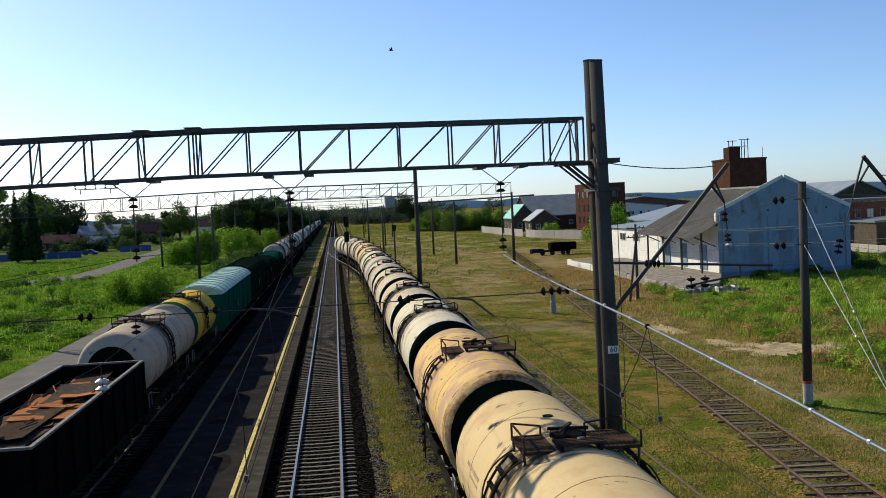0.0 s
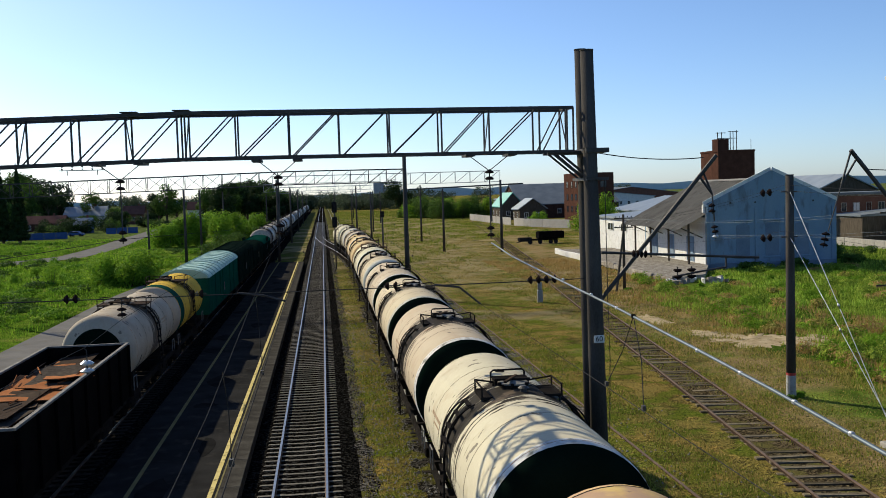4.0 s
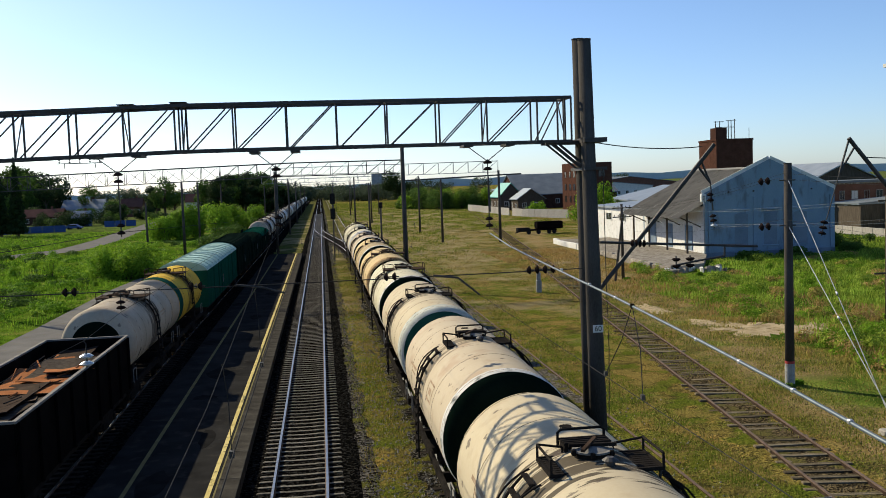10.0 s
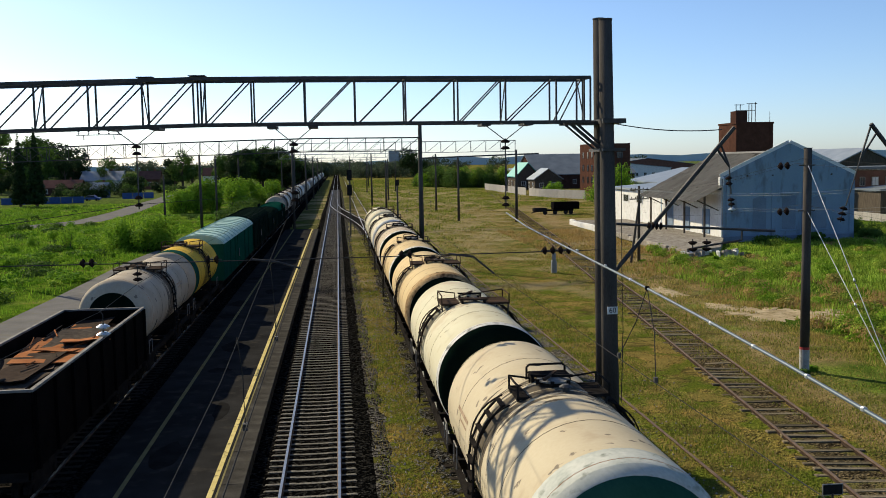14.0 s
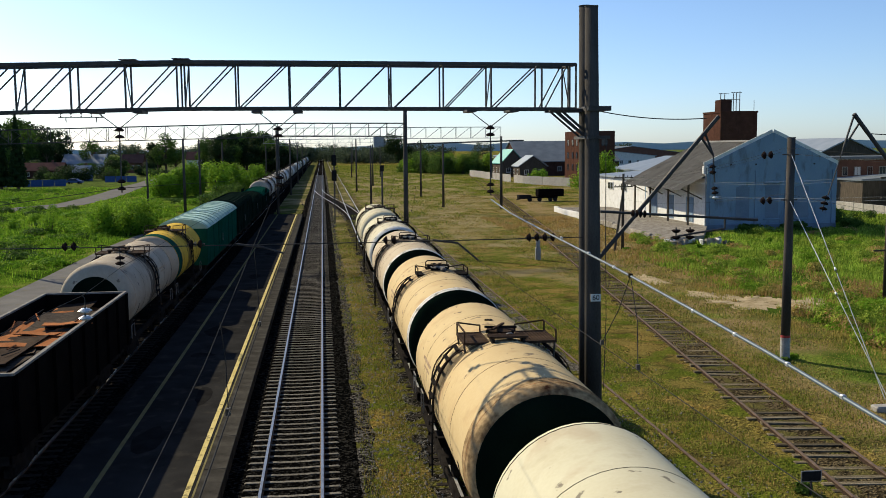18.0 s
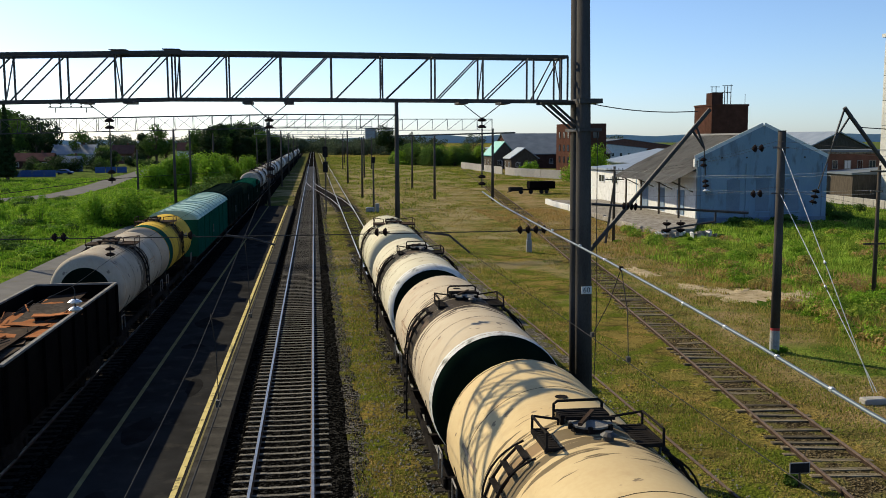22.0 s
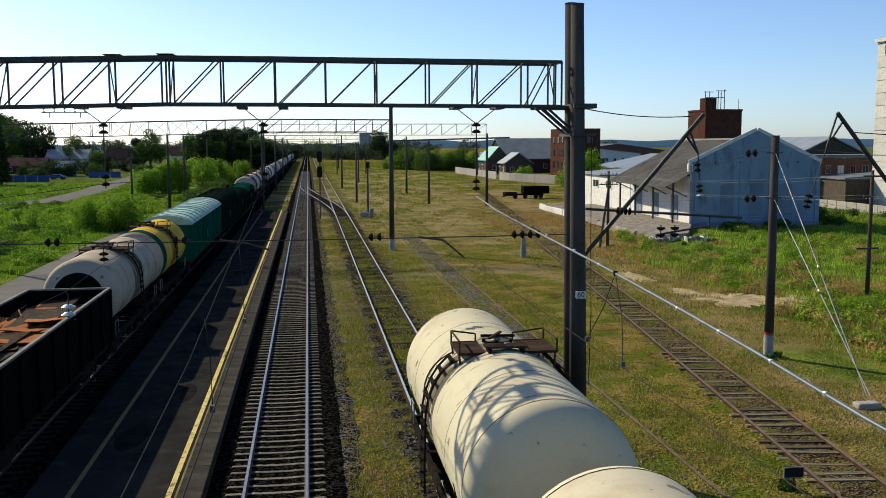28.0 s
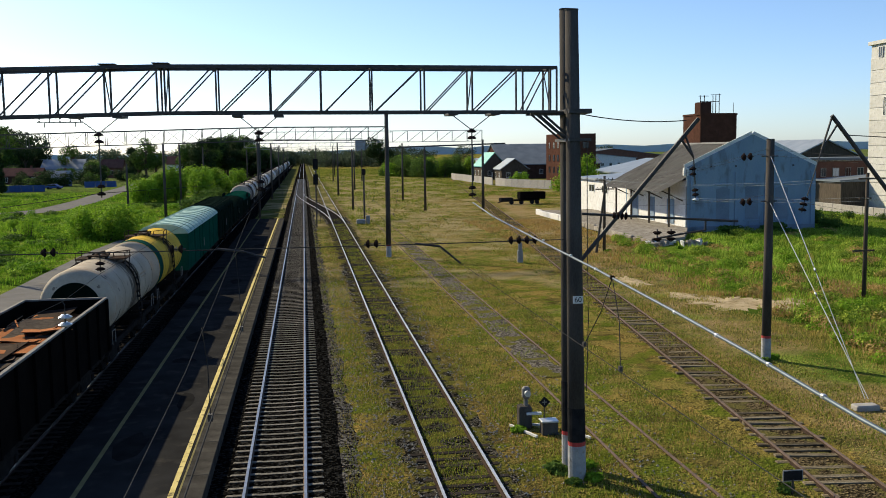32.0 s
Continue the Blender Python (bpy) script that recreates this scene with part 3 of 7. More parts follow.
def strip(name, centre, half, y0, y1, z0, z1, mat, parent=None, slope=0.35, step=40.0, ragged=0.22, near=150.0):
    """A bed with sloping, ragged shoulders along a line."""
    bm = bmesh.new()
    rings = []
    rnd = random.Random(int(half * 100))
    ys = list(np.arange(y0, min(y1, near), 0.8)) + list(np.arange(min(y1, near), y1 + 0.01, min(step, 30.0)))
    for y in ys:
        c = centre(y)
        a, b = rnd.uniform(-ragged, ragged), rnd.uniform(-ragged, ragged)
        rings.append([bm.verts.new(p) for p in ((c - half - slope + a, y, z0 - 0.01), (c - half, y, z1), (c + half, y, z1), (c + half + slope + b, y, z0 - 0.01))])
    for a, b in zip(rings, rings[1:]):
        for i in range(3):
            bm.faces.new((a[i], a[i + 1], b[i + 1], b[i]))
    return part(name, bm, mat, parent)


def sleepers(track, centre, y0, y1, step, z, mat, length=2.7, width=0.24, height=0.2, drop=0.0, jitter=0.0, count=300, to=None):
    """The sleepers, each an object of its own near the camera; the rest joined."""
    bm = bmesh.new()
    if mat == "sleeper_concrete":
        prism(bm, [(-length / 2, -height), (length / 2, -height), (length / 2, -0.05), (length / 2 - 0.1, 0.0), (0.5, 0.0), (0.4, -0.012), (-0.4, -0.012), (-0.5, 0.0), (-length / 2 + 0.1, 0.0), (-length / 2, -0.05)], -width / 2, width / 2)
    else:
        block(bm, (0, 0, -height / 2), (length, width, height), bevel=0.015)
    first = part("sleeper", bm, mat, track)
    rnd = random.Random(7)
    y, i = y0, 0
    while y < y1 and i < count:
        d = centre(y + 0.5) - centre(y - 0.5)
        m = pose(centre(y) + rnd.uniform(-jitter, jitter), y + rnd.uniform(-jitter, jitter) * 0.6, z - drop * rnd.random(), 0, rnd.uniform(-jitter, jitter) * 8, math.degrees(-math.atan(d)) + rnd.uniform(-jitter, jitter) * 15)
        if i == 0:
            first.matrix_basis = m
        else:
            again(first, track, m)
        y += step
        i += 1
    if to and y < to:
        bm = bmesh.new()
        vs, fs = [], []
        while y < to:
            c = centre(y)
            b = len(vs)
            vs += [(c - length / 2, y - width / 2, z), (c + length / 2, y - width / 2, z), (c + length / 2, y + width / 2, z), (c - length / 2, y + width / 2, z),
                   (c - length / 2, y - width / 2, z - 0.1), (c + length / 2, y - width / 2, z - 0.1)]
            fs += [(b, b + 1, b + 2, b + 3), (b, b + 4, b + 5, b + 1)]
            y += step
        bm.free()
        me = bpy.data.meshes.new("far_sleepers")
        me.from_pydata(vs, [], fs)
        me.materials.append(M[mat])
        ob = new("far_sleepers", me)
        ob.parent = track
        ob["kind"] = "stuff"


def tracks():
    line = lambda c: (lambda y: c)
    t = thing("railway_track", "main line with concrete sleepers and polished rails", "railway track", kind="structure")
    strip("ballast", line(MAIN - 0.03), 1.76, -10, 1200, 0.0, 0.045, "ballast", t, 0.3, 1210, 0.13)
    strip("ballast_shoulder", line(0.72), 0.42, -10, 400, 0.005, 0.026, "ballast_grey", t, 0.25, 30, 0.2)
    rail_pair(t, line(MAIN), -10, 1200, "rail_head", "rail", step=1210)
    sleepers(t, line(MAIN), 10, 400, 0.545, 0.065, "sleeper_concrete", width=0.13, to=330)
    t = thing("railway_track", "second line with polished rails and sunken wooden sleepers", "railway track", kind="structure")
    rail_pair(t, line(SECOND), -10, 900, "rail_worn", "rail_dark", z=0.19, step=910)
    strip("track_bed", line(SECOND), 1.2, -10, 130, 0.0, 0.008, "overgrown_bed", t, 0.5, 30, 0.35)
    sleepers(t, line(SECOND), 10, 130, 0.56, 0.03, "sleeper_tarred", length=2.4, drop=0.06, jitter=0.09, count=215)
    t = thing("crossover_track", "curved crossover between the main and second line", "railway track", kind="structure")
    rail_pair(t, cross, 120, 214, "rail_worn", "rail_dark", z=0.185, step=4)
    strip("ballast", cross, 1.3, 120, 214, 0.002, 0.022, "ballast_grey", t, 0.4, 4)
    sleepers(t, cross, 121, 212, 0.6, 0.05, "sleeper_tarred", length=2.5, count=150)
    t = thing("railway_track", "overgrown third siding in grey gravel", "railway track", kind="structure")
    rail_pair(t, line(THIRD), -10, 400, "rail_rust", "rail_dark", z=0.07, step=410)
    strip("ballast", line(THIRD + 0.12), 0.42, 36, 95, 0.0, 0.03, "old_ballast", t, 0.3, 5, 0.25)
    t = thing("railway_track", "rusty slanting siding with weathered wooden sleepers", "railway track", kind="structure")
    rail_pair(t, s4, 10, 330, "rail_rust", "rail_dark", z=0.14, step=10)
    strip("track_bed", s4, 0.62, 10, 200, 0.0, 0.012, "siding_bed", t, 0.35, 4, 0.3, 130.0)
    sleepers(t, s4, 12, 130, 0.55, 0.058, "sleeper_wood", length=1.98, width=0.23, drop=0.07, jitter=0.2, count=200)
    t = thing("railway_track", "station track under the standing train", "railway track", kind="structure")
    strip("ballast", line(LEFT), 2.1, -10, 1200, 0.0, 0.02, "ballast_oily", t, 0.4, 1210)
    rail_pair(t, line(LEFT), -10, 1200, "rail_head", "rail", z=0.12, step=1210)
    sleepers(t, line(LEFT), 10, 60, 0.545, 0.025, "sleeper_tarred", count=90)


def platform():
    p = thing("platform", "low asphalt platform with a yellow safety line", "platform", kind="structure")
    bm = bmesh.new()
    prism(bm, [(-7.1, -0.05), (-3.42, -0.05), (-3.42, 0.4), (-7.1, 0.4)], -12, 128)
    part("deck", bm, "asphalt", p)
    bm = bmesh.new()
    block(bm, (0, 0, 0.19), (0.66, 2.985, 0.46), bevel=0.012)
    slab = part("edge_slab", bm, "kerb", p)
    slab.matrix_basis = pose(-3.08, -9, 0)
    for i in range(1, 46):
        again(slab, p, pose(-3.08, -9 + 3.0 * i, 0))
    for name, x, w, mat in (("yellow_line", -3.57, 0.14, "yellow_line"), ("pale_line", -6.02, 0.13, "pale_line"), ("pale_line", -3.38, 0.05, "pale_line")):
        bm = bmesh.new()
        z = 0.424 if x > -3.4 else 0.404
        for k in range(28):
            block(bm, (x, -9.5 + 5 * k, z), (w, 4.98, 0.008))
        part(name, bm, mat, p)


def platform_wear():
    rnd = random.Random(21)
    for i in range(16):
        w = thing("asphalt_patch", "darker repair patch in the platform asphalt", "asphalt patch", pose(rnd.uniform(-6.6, -4.0), 16 + i * 6.3 + rnd.uniform(-2, 2), 0.4), kind="structure")
        bm = bmesh.new()
        n = 14
        sx, sy = rnd.uniform(0.25, 0.7), rnd.uniform(0.5, 1.6)
        prism(bm, [(sx * math.cos(a) * rnd.uniform(0.75, 1.1), sy * math.sin(a) * rnd.uniform(0.75, 1.1)) for a in [2 * math.pi * k / n for k in range(n)]], 0.0, 0.005, "z")
        part("patch", bm, "tar_patch", w)


tracks()
platform()
platform_wear()


def paths():
    """The paved path behind the standing train and the lane to the houses."""
    bm = bmesh.new()
    strip_pts = [(-30, -16.2, 7.6), (40, -16.2, 7.6), (68, -16.3, 7.2), (93, -16.8, 6.8), (104, -16.9, 5.6), (116, -16.4, 3.6), (135, -16, 2.2), (160, -15.8, 1.2)]
    rows = [[bm.verts.new((c - h / 2, y, 0.02)), bm.verts.new((c + h / 2, y, 0.02))] for y, c, h in strip_pts]
    for a, b in zip(rows, rows[1:]):
        bm.faces.new((a[0], a[1], b[1], b[0]))
    tagged(part("path", bm, "path_grey"), "worn grey asphalt path beside the train", "path", kind="structure")
    bm = bmesh.new()
    pts = [(-150, 118, 7), (-60, 147, 7), (-48, 153, 5), (-42.5, 167, 4.4), (-42.6, 185, 5), (-43.2, 200, 5), (-46.6, 240, 5), (-48.7, 271, 4), (-52, 310, 4)]
    rows = [[bm.verts.new((x - w * 0.6, y + w * 0.5, 0.02)), bm.verts.new((x + w * 0.6, y - w * 0.5, 0.02))] for x, y, w in pts]
    for a, b in zip(rows, rows[1:]):
        bm.faces.new((a[0], a[1], b[1], b[0]))
    tagged(part("lane", bm, "path_grey"), "grey lane curving towards the houses", "road", kind="structure")


paths()

# ---- railway wagons ----
def bogie(parent, y):
    b = new("bogie")
    b.parent = parent
    b.location = (0, y, 0)
    for sx in (-1, 1):
        bm = bmesh.new()
        prism(bm, [(-1.25, 0.42), (-1.05, 0.36), (-0.5, 0.3), (0.5, 0.3), (1.05, 0.36), (1.25, 0.42), (1.25, 0.62), (0.55, 0.78), (-0.55, 0.78), (-1.25, 0.62)], sx * 1.0 - 0.08, sx * 1.0 + 0.08, "x")
        part("side_frame", bm, "underframe", b)
        for wy in (-0.925, 0.925):
            bm = bmesh.new()
            tube(bm, (sx * 0.72, wy, 0.475), (sx * 0.85, wy, 0.475), 0.475, n=20)
            tube(bm, (sx * 0.69, wy, 0.475), (sx * 0.72, wy, 0.475), 0.51, n=20)
            tube(bm, (sx * 0.85, wy, 0.475), (sx * 1.14, wy, 0.475), 0.13, n=10)
            part("wheel", bm, "underframe", b)
    bm = bmesh.new()
    for wy in (-0.925, 0.925):
        tube(bm, (-0.8, wy, 0.475), (0.8, wy, 0.475), 0.08)
    block(bm, (0, 0, 0.62), (2.1, 0.4, 0.26))
    part("bolster", bm, "underframe", b)
    return b


def underframe(parent, half, width=1.35):
    bm = bmesh.new()
    block(bm, (0, 0, 1.05), (0.5, 2 * half, 0.32))
    for sx in (-1, 1):
        block(bm, (sx * width, 0, 1.12), (0.1, 2 * half, 0.22))
    for y in (-half + 0.08, -half * 0.4, half * 0.4, half - 0.08):
        block(bm, (0, y, 1.1), (2 * width, 0.16, 0.26))
    part("underframe", bm, "underframe", parent)
    for s in (-1, 1):
        bm = bmesh.new()
        block(bm, (0, s * (half + 0.22), 1.05), (0.34, 0.5, 0.36), bevel=0.05)
        block(bm, (0.07, s * (half + 0.52), 1.05), (0.22, 0.3, 0.3), bevel=0.05)
        part("coupler", bm, "underframe", parent)
    for s in (-1, 1):
        bogie(parent, s * (half - 1.9))


def grated_deck(parent, x0, x1, y0, y1, z, rail_mat="steel_dark", lengthwise=False):
    """A small walkway of bars in a frame."""
    d = new("platform_grate")
    d.parent = parent
    bm = bmesh.new()
    for x in (x0, x1):
        beam(bm, (x, y0, z), (x, y1, z), 0.05, 0.06)
    for y in (y0, y1):
        beam(bm, (x0, y, z), (x1, y, z), 0.05, 0.06)
    part("frame", bm, rail_mat, d)
    bm = bmesh.new()
    n = 9
    if lengthwise:
        beam(bm, (0, y0, 0), (0, y1, 0), 0.055, 0.03)
    else:
        beam(bm, (x0, 0, 0), (x1, 0, 0), 0.085, 0.03)
    first = part("slat", bm, rail_mat, d)
    for i in range(n):
        m = pose(x0 + (x1 - x0) * (i + 0.5) / n, 0, z) if lengthwise else pose(0, y0 + (y1 - y0) * (i + 0.5) / n, z)
        if i:
            again(first, d, m)
        else:
            first.matrix_basis = m
    return d


def tank_wagon(name, label, paint, end_near, rim, deck="wide", half_tank=5.35, r=1.5, cz=2.8, end_far=None, dome=False, rim_mat="rim_white", ring=False):
    """A four-axle tank wagon: barrel, dished ends, seams, hatch, walkways, ladder, straps, frame and bogies. Rails at z = 0, length along y."""
    w = thing(name, label, "tank wagon", group="tank wagons of the train")
    bm = bmesh.new()
    cyl = half_tank - 0.62
    lathe(bm, [(-cyl, r), (-cyl * 0.5, r), (0, r), (cyl * 0.5, r), (cyl, r)], 48, Matrix.Translation((0, 0, cz)))
    barrel = part("barrel", bm, paint, w, smooth=True)
    bend = [(0.0, r), (0.16, r * 0.985), (0.34, r * 0.92), (0.48, r * 0.8), (0.57, r * 0.6), (0.61, r * 0.33), (0.62, 0.0)]
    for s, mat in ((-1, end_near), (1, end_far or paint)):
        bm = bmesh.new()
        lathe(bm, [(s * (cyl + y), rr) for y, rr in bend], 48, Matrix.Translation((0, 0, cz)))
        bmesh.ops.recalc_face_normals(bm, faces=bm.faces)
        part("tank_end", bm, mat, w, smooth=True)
    for s in (-1, 1):
        bm = bmesh.new()
        lathe(bm, [(s * cyl - 0.012, r + 0.001), (s * cyl - 0.01, r + 0.006), (s * cyl + 0.01, r + 0.006), (s * cyl + 0.012, r + 0.001)], 48, Matrix.Translation((0, 0, cz)))
        part("seam", bm, "underframe" if s > 0 else "rust", w)
    for y in (-cyl * 0.55, cyl * 0.55):
        bm = bmesh.new()
        lathe(bm, [(y - 0.008, r + 0.001), (y - 0.006, r + 0.004), (y + 0.006, r + 0.004), (y + 0.008, r + 0.001)], 48, Matrix.Translation((0, 0, cz)))
        part("seam", bm, "underframe", w)
    if rim:
        bm = bmesh.new()
        inner = [(-cyl - 0.555, r * 0.63), (-cyl - 0.485, r * 0.8 + 0.003)] if ring else []
        if rim > 0.2:
            inner += [(-cyl - 0.36, r * 0.905 + 0.004), (-cyl - 0.34, r * 0.92 + 0.005)]
        lathe(bm, inner + [(-cyl - 0.17, r * 0.983 + 0.005), (-cyl - 0.16, r * 0.985 + 0.005), (-cyl, r + 0.006), (-cyl + rim, r + 0.006)], 48, Matrix.Translation((0, 0, cz)))
        part("painted_rim", bm, rim_mat, w, "white painted rim" if rim_mat == "rim_white" else "rust-brown scorched rim" if rim_mat == "rim_rusty" else "", True)
    # faded stencils on the flanks, drawn as plain bars and a square
    for s in (-1, 1):
        for k, (y, a0, a1, wd) in enumerate(((-1.75, 62, 64, 0.9), (-1.75, 78, 80, 0.9), (-2.2, 62, 80, 0.07), (-1.3, 62, 80, 0.07), (-1.75, 68, 74, 0.35), (2.3, 72, 75, 1.5), (2.1, 78, 80, 1.0))):
            if paint == "ivory" or (k < 5 and paint != "peach_clean"):
                continue
            bm = bmesh.new()
            steps = 4
            rows = []
            for i in range(steps + 1):
                a = radians(a0 + (a1 - a0) * i / steps)
                rows.append([bm.verts.new((s * (r + 0.004) * math.sin(a), y + q * wd / 2, cz + (r + 0.004) * math.cos(a))) for q in (-1, 1)])
            for p, q in zip(rows, rows[1:]):
                bm.faces.new((p[0], p[1], q[1], q[0]))
            part("stencil_mark", bm, "stencil", w)
    # filler hatch and valves
    top = cz + r
    h = new("hatch")
    h.parent = w
    h.location = (0, 0.1, top)
    bm = bmesh.new()
    tube(bm, (0, 0, -0.08), (0, 0, 0.07), 0.3, n=20)
    part("neck", bm, paint if dome else "underframe", h)
    bm = bmesh.new()
    tube(bm, (0, 0, 0.07), (0, 0, 0.1), 0.33, n=20)
    tube(bm, (0, 0, 0.1), (0, 0, 0.14), 0.27, 0.1, n=20)
    part("lid", bm, "ivory" if paint == "ivory" else "rail_brown" if deck == "wide" else "rail_grey", h)
    bm = bmesh.new()
    beam(bm, (-0.38, 0.05, 0.16), (0.38, -0.05, 0.16), 0.07, 0.05)
    part("lid_bar", bm, "underframe", h)
    bm = bmesh.new()
    tube(bm, (0.1, -0.62, -0.06), (0.1, -0.62, 0.08), 0.08, n=12)
    tube(bm, (0.1, -0.62, 0.08), (0.1, -0.62, 0.13), 0.13, 0.06, n=12)
    part("valve", bm, "steel_dark", h)
    # walkways beside the hatch, rails and stays
    if deck == "wide":
        spans, y0, y1, zz, rh = ((-0.98, -0.42), (0.45, 1.18)), -0.62, 0.6, top - 0.08, 0.28
    else:
        spans, y0, y1, zz, rh = ((-0.82, -0.4), (0.42, 0.98)), -0.45, 0.5, top - 0.13, 0.24
    for x0, x1 in spans:
        grated_deck(w, x0, x1, y0, y1, zz, "rail_brown" if deck == "wide" else "underframe", deck == "wide")
        s = -1 if x0 < 0 else 1
        xo = x0 if s < 0 else x1
        bm = bmesh.new()
        for y in (y0, y1):
            tube(bm, (xo, y, zz), (xo, y, zz + rh), 0.022, n=6)
        tube(bm, (xo, y0, zz + rh), (xo, y1, zz + rh), 0.022, n=6)
        xi = x1 if s < 0 else x0
        tube(bm, (xo, y1, zz + rh), (xi, y1, zz + rh * 0.7), 0.02, n=6)
        tube(bm, (xi, y1, zz), (xi, y1, zz + rh * 0.7), 0.02, n=6)
        part("handrail", bm, "rail_brown" if deck == "wide" else "underframe", w)
        for y in (y0 + 0.1, y1 - 0.1):
            for xa in (xo, (xo + xi) / 2):
                zb = cz + math.sqrt(max(0.05, r * r - (xa * 0.97) ** 2)) - 0.03
                bm = bmesh.new()
                tube(bm, (xa, y, zz), (xa * 0.97, y, zb), 0.025, n=6)
                part("deck_stay", bm, "steel_dark", w)
    ys = -0.66 if deck == "wide" else 0.62
    step = new("cross_step")
    step.parent = w
    step.location = (0.02, ys, top + 0.09)
    for k in range(4):
        bm = bmesh.new()
        block(bm, (0, -0.15 + 0.1 * k, 0), (0.92 if deck == "wide" else 0.8, 0.075, 0.05), bevel=0.01)
        part("slat", bm, "rail_brown" if deck == "wide" else "underframe", step)
    for x in (-0.36, 0.36):
        bm = bmesh.new()
        block(bm, (x, 0, -0.1), (0.06, 0.36, 0.16))
        part("bearer", bm, "underframe", step)
    if deck != "wide":
        loop = [(-0.4, 0.8, top - 0.06), (-0.4, 0.8, top + 0.2), (-0.34, 0.8, top + 0.25), (0.34, 0.8, top + 0.25), (0.4, 0.8, top + 0.2), (0.4, 0.8, top - 0.06)]
        wire_part("back_rail", loop, 0.024, "underframe", w, n=6)
    bm = bmesh.new()
    beam(bm, (-0.26, -0.24, top + 0.17), (0.12, 0.38, top + 0.19), 0.06, 0.045)
    part("lid_clamp", bm, "rail_brown", w)
    # a grubby splash collar and hinge bolts round the hatch
    for k in range(6):
        a = radians(60 * k + 15)
        bm = bmesh.new()
        block(bm, (0.35 * math.cos(a), 0.1 + 0.35 * math.sin(a), top + 0.075), (0.07, 0.07, 0.09), bevel=0.01)
        part("lid_bolt", bm, "underframe", w)
    # flat dark disc added for the small dark mark on the crown
    bm = bmesh.new()
    if paint != "ivory":
        tube(bm, (0.02, 1.9, top - 0.02), (0.02, 1.9, top + 0.012), 0.11, n=10)
        part("crown_plate", bm, "underframe", w)
    # ladders down both flanks
    for s in (-1, 1):
        lad = new("ladder")
        lad.parent = w
        arc = [(s * (r + 0.1) * math.sin(a), cz + (r + 0.1) * math.cos(a)) for a in [radians(k) for k in range(40, 96, 11)]] + [(s * (r + 0.12), cz - 0.9), (s * (r + 0.12), 1.1)]
        for y in (-0.3, 0.3):
            bm = bmesh.new()
            for a, b in zip(arc, arc[1:]):
                tube(bm, (a[0], y, a[1]), (b[0], y, b[1]), 0.026, n=6)
            part("stringer", bm, "underframe", lad)
        pts = []
        for a, b in zip(arc, arc[1:]):
            k = max(1, round(math.hypot(b[0] - a[0], b[1] - a[1]) / 0.3))
            pts += [(a[0] + (b[0] - a[0]) * i / k, a[1] + (b[1] - a[1]) * i / k) for i in range(k)]
        bm = bmesh.new()
        beam(bm, (0, -0.3, 0), (0, 0.3, 0), 0.1, 0.03)
        rung = part("rung", bm, "underframe", lad)
        rung.matrix_basis = pose(pts[0][0], 0, pts[0][1])
        for px, pz in pts[1:]:
            again(rung, lad, pose(px, 0, pz))
        # curved handrails beside the ladder, held off the barrel
        for y in (-0.42, 0.42):
            bow = [(r + 0.06 + 0.1 * math.sin(math.pi * k / 8), radians(36 + 5.5 * k)) for k in range(9)]
            wire_part("ladder_rail", [(s * d * math.sin(a), y, cz + d * math.cos(a)) for d, a in bow], 0.018, "rail_brown" if deck == "wide" else "underframe", lad, n=6)
    for y in (-cyl * 0.78, cyl * 0.78):
        bm = bmesh.new()
        lathe(bm, [(y - 0.05, r + 0.002), (y - 0.045, r + 0.012), (y + 0.045, r + 0.012), (y + 0.05, r + 0.002)], 48, Matrix.Translation((0, 0, cz)))
        bmesh.ops.delete(bm, geom=[v for v in bm.verts if v.co.z > cz - 0.2], context="VERTS")
        part("strap", bm, "underframe", w)
        bm = bmesh.new()
        block(bm, (0, y, 1.5), (2.2, 0.5, 0.6))
        part("saddle", bm, "underframe", w)
    underframe(w, 5.5)
    for s in (-1, 1):
        for sx in (-1, 1):
            bm = bmesh.new()
            tube(bm, (sx * 1.4, s * 5.3, 1.2), (sx * 1.4, s * 5.3, 1.75), 0.02, n=6)
            tube(bm, (sx * 1.4, s * 4.7, 1.2), (sx * 1.4, s * 4.7, 1.75), 0.02, n=6)
            tube(bm, (sx * 1.4, s * 4.7, 1.75), (sx * 1.4, s * 5.3, 1.75), 0.02, n=6)
            part("grab_rail", bm, "rail_grey", w)
    return w


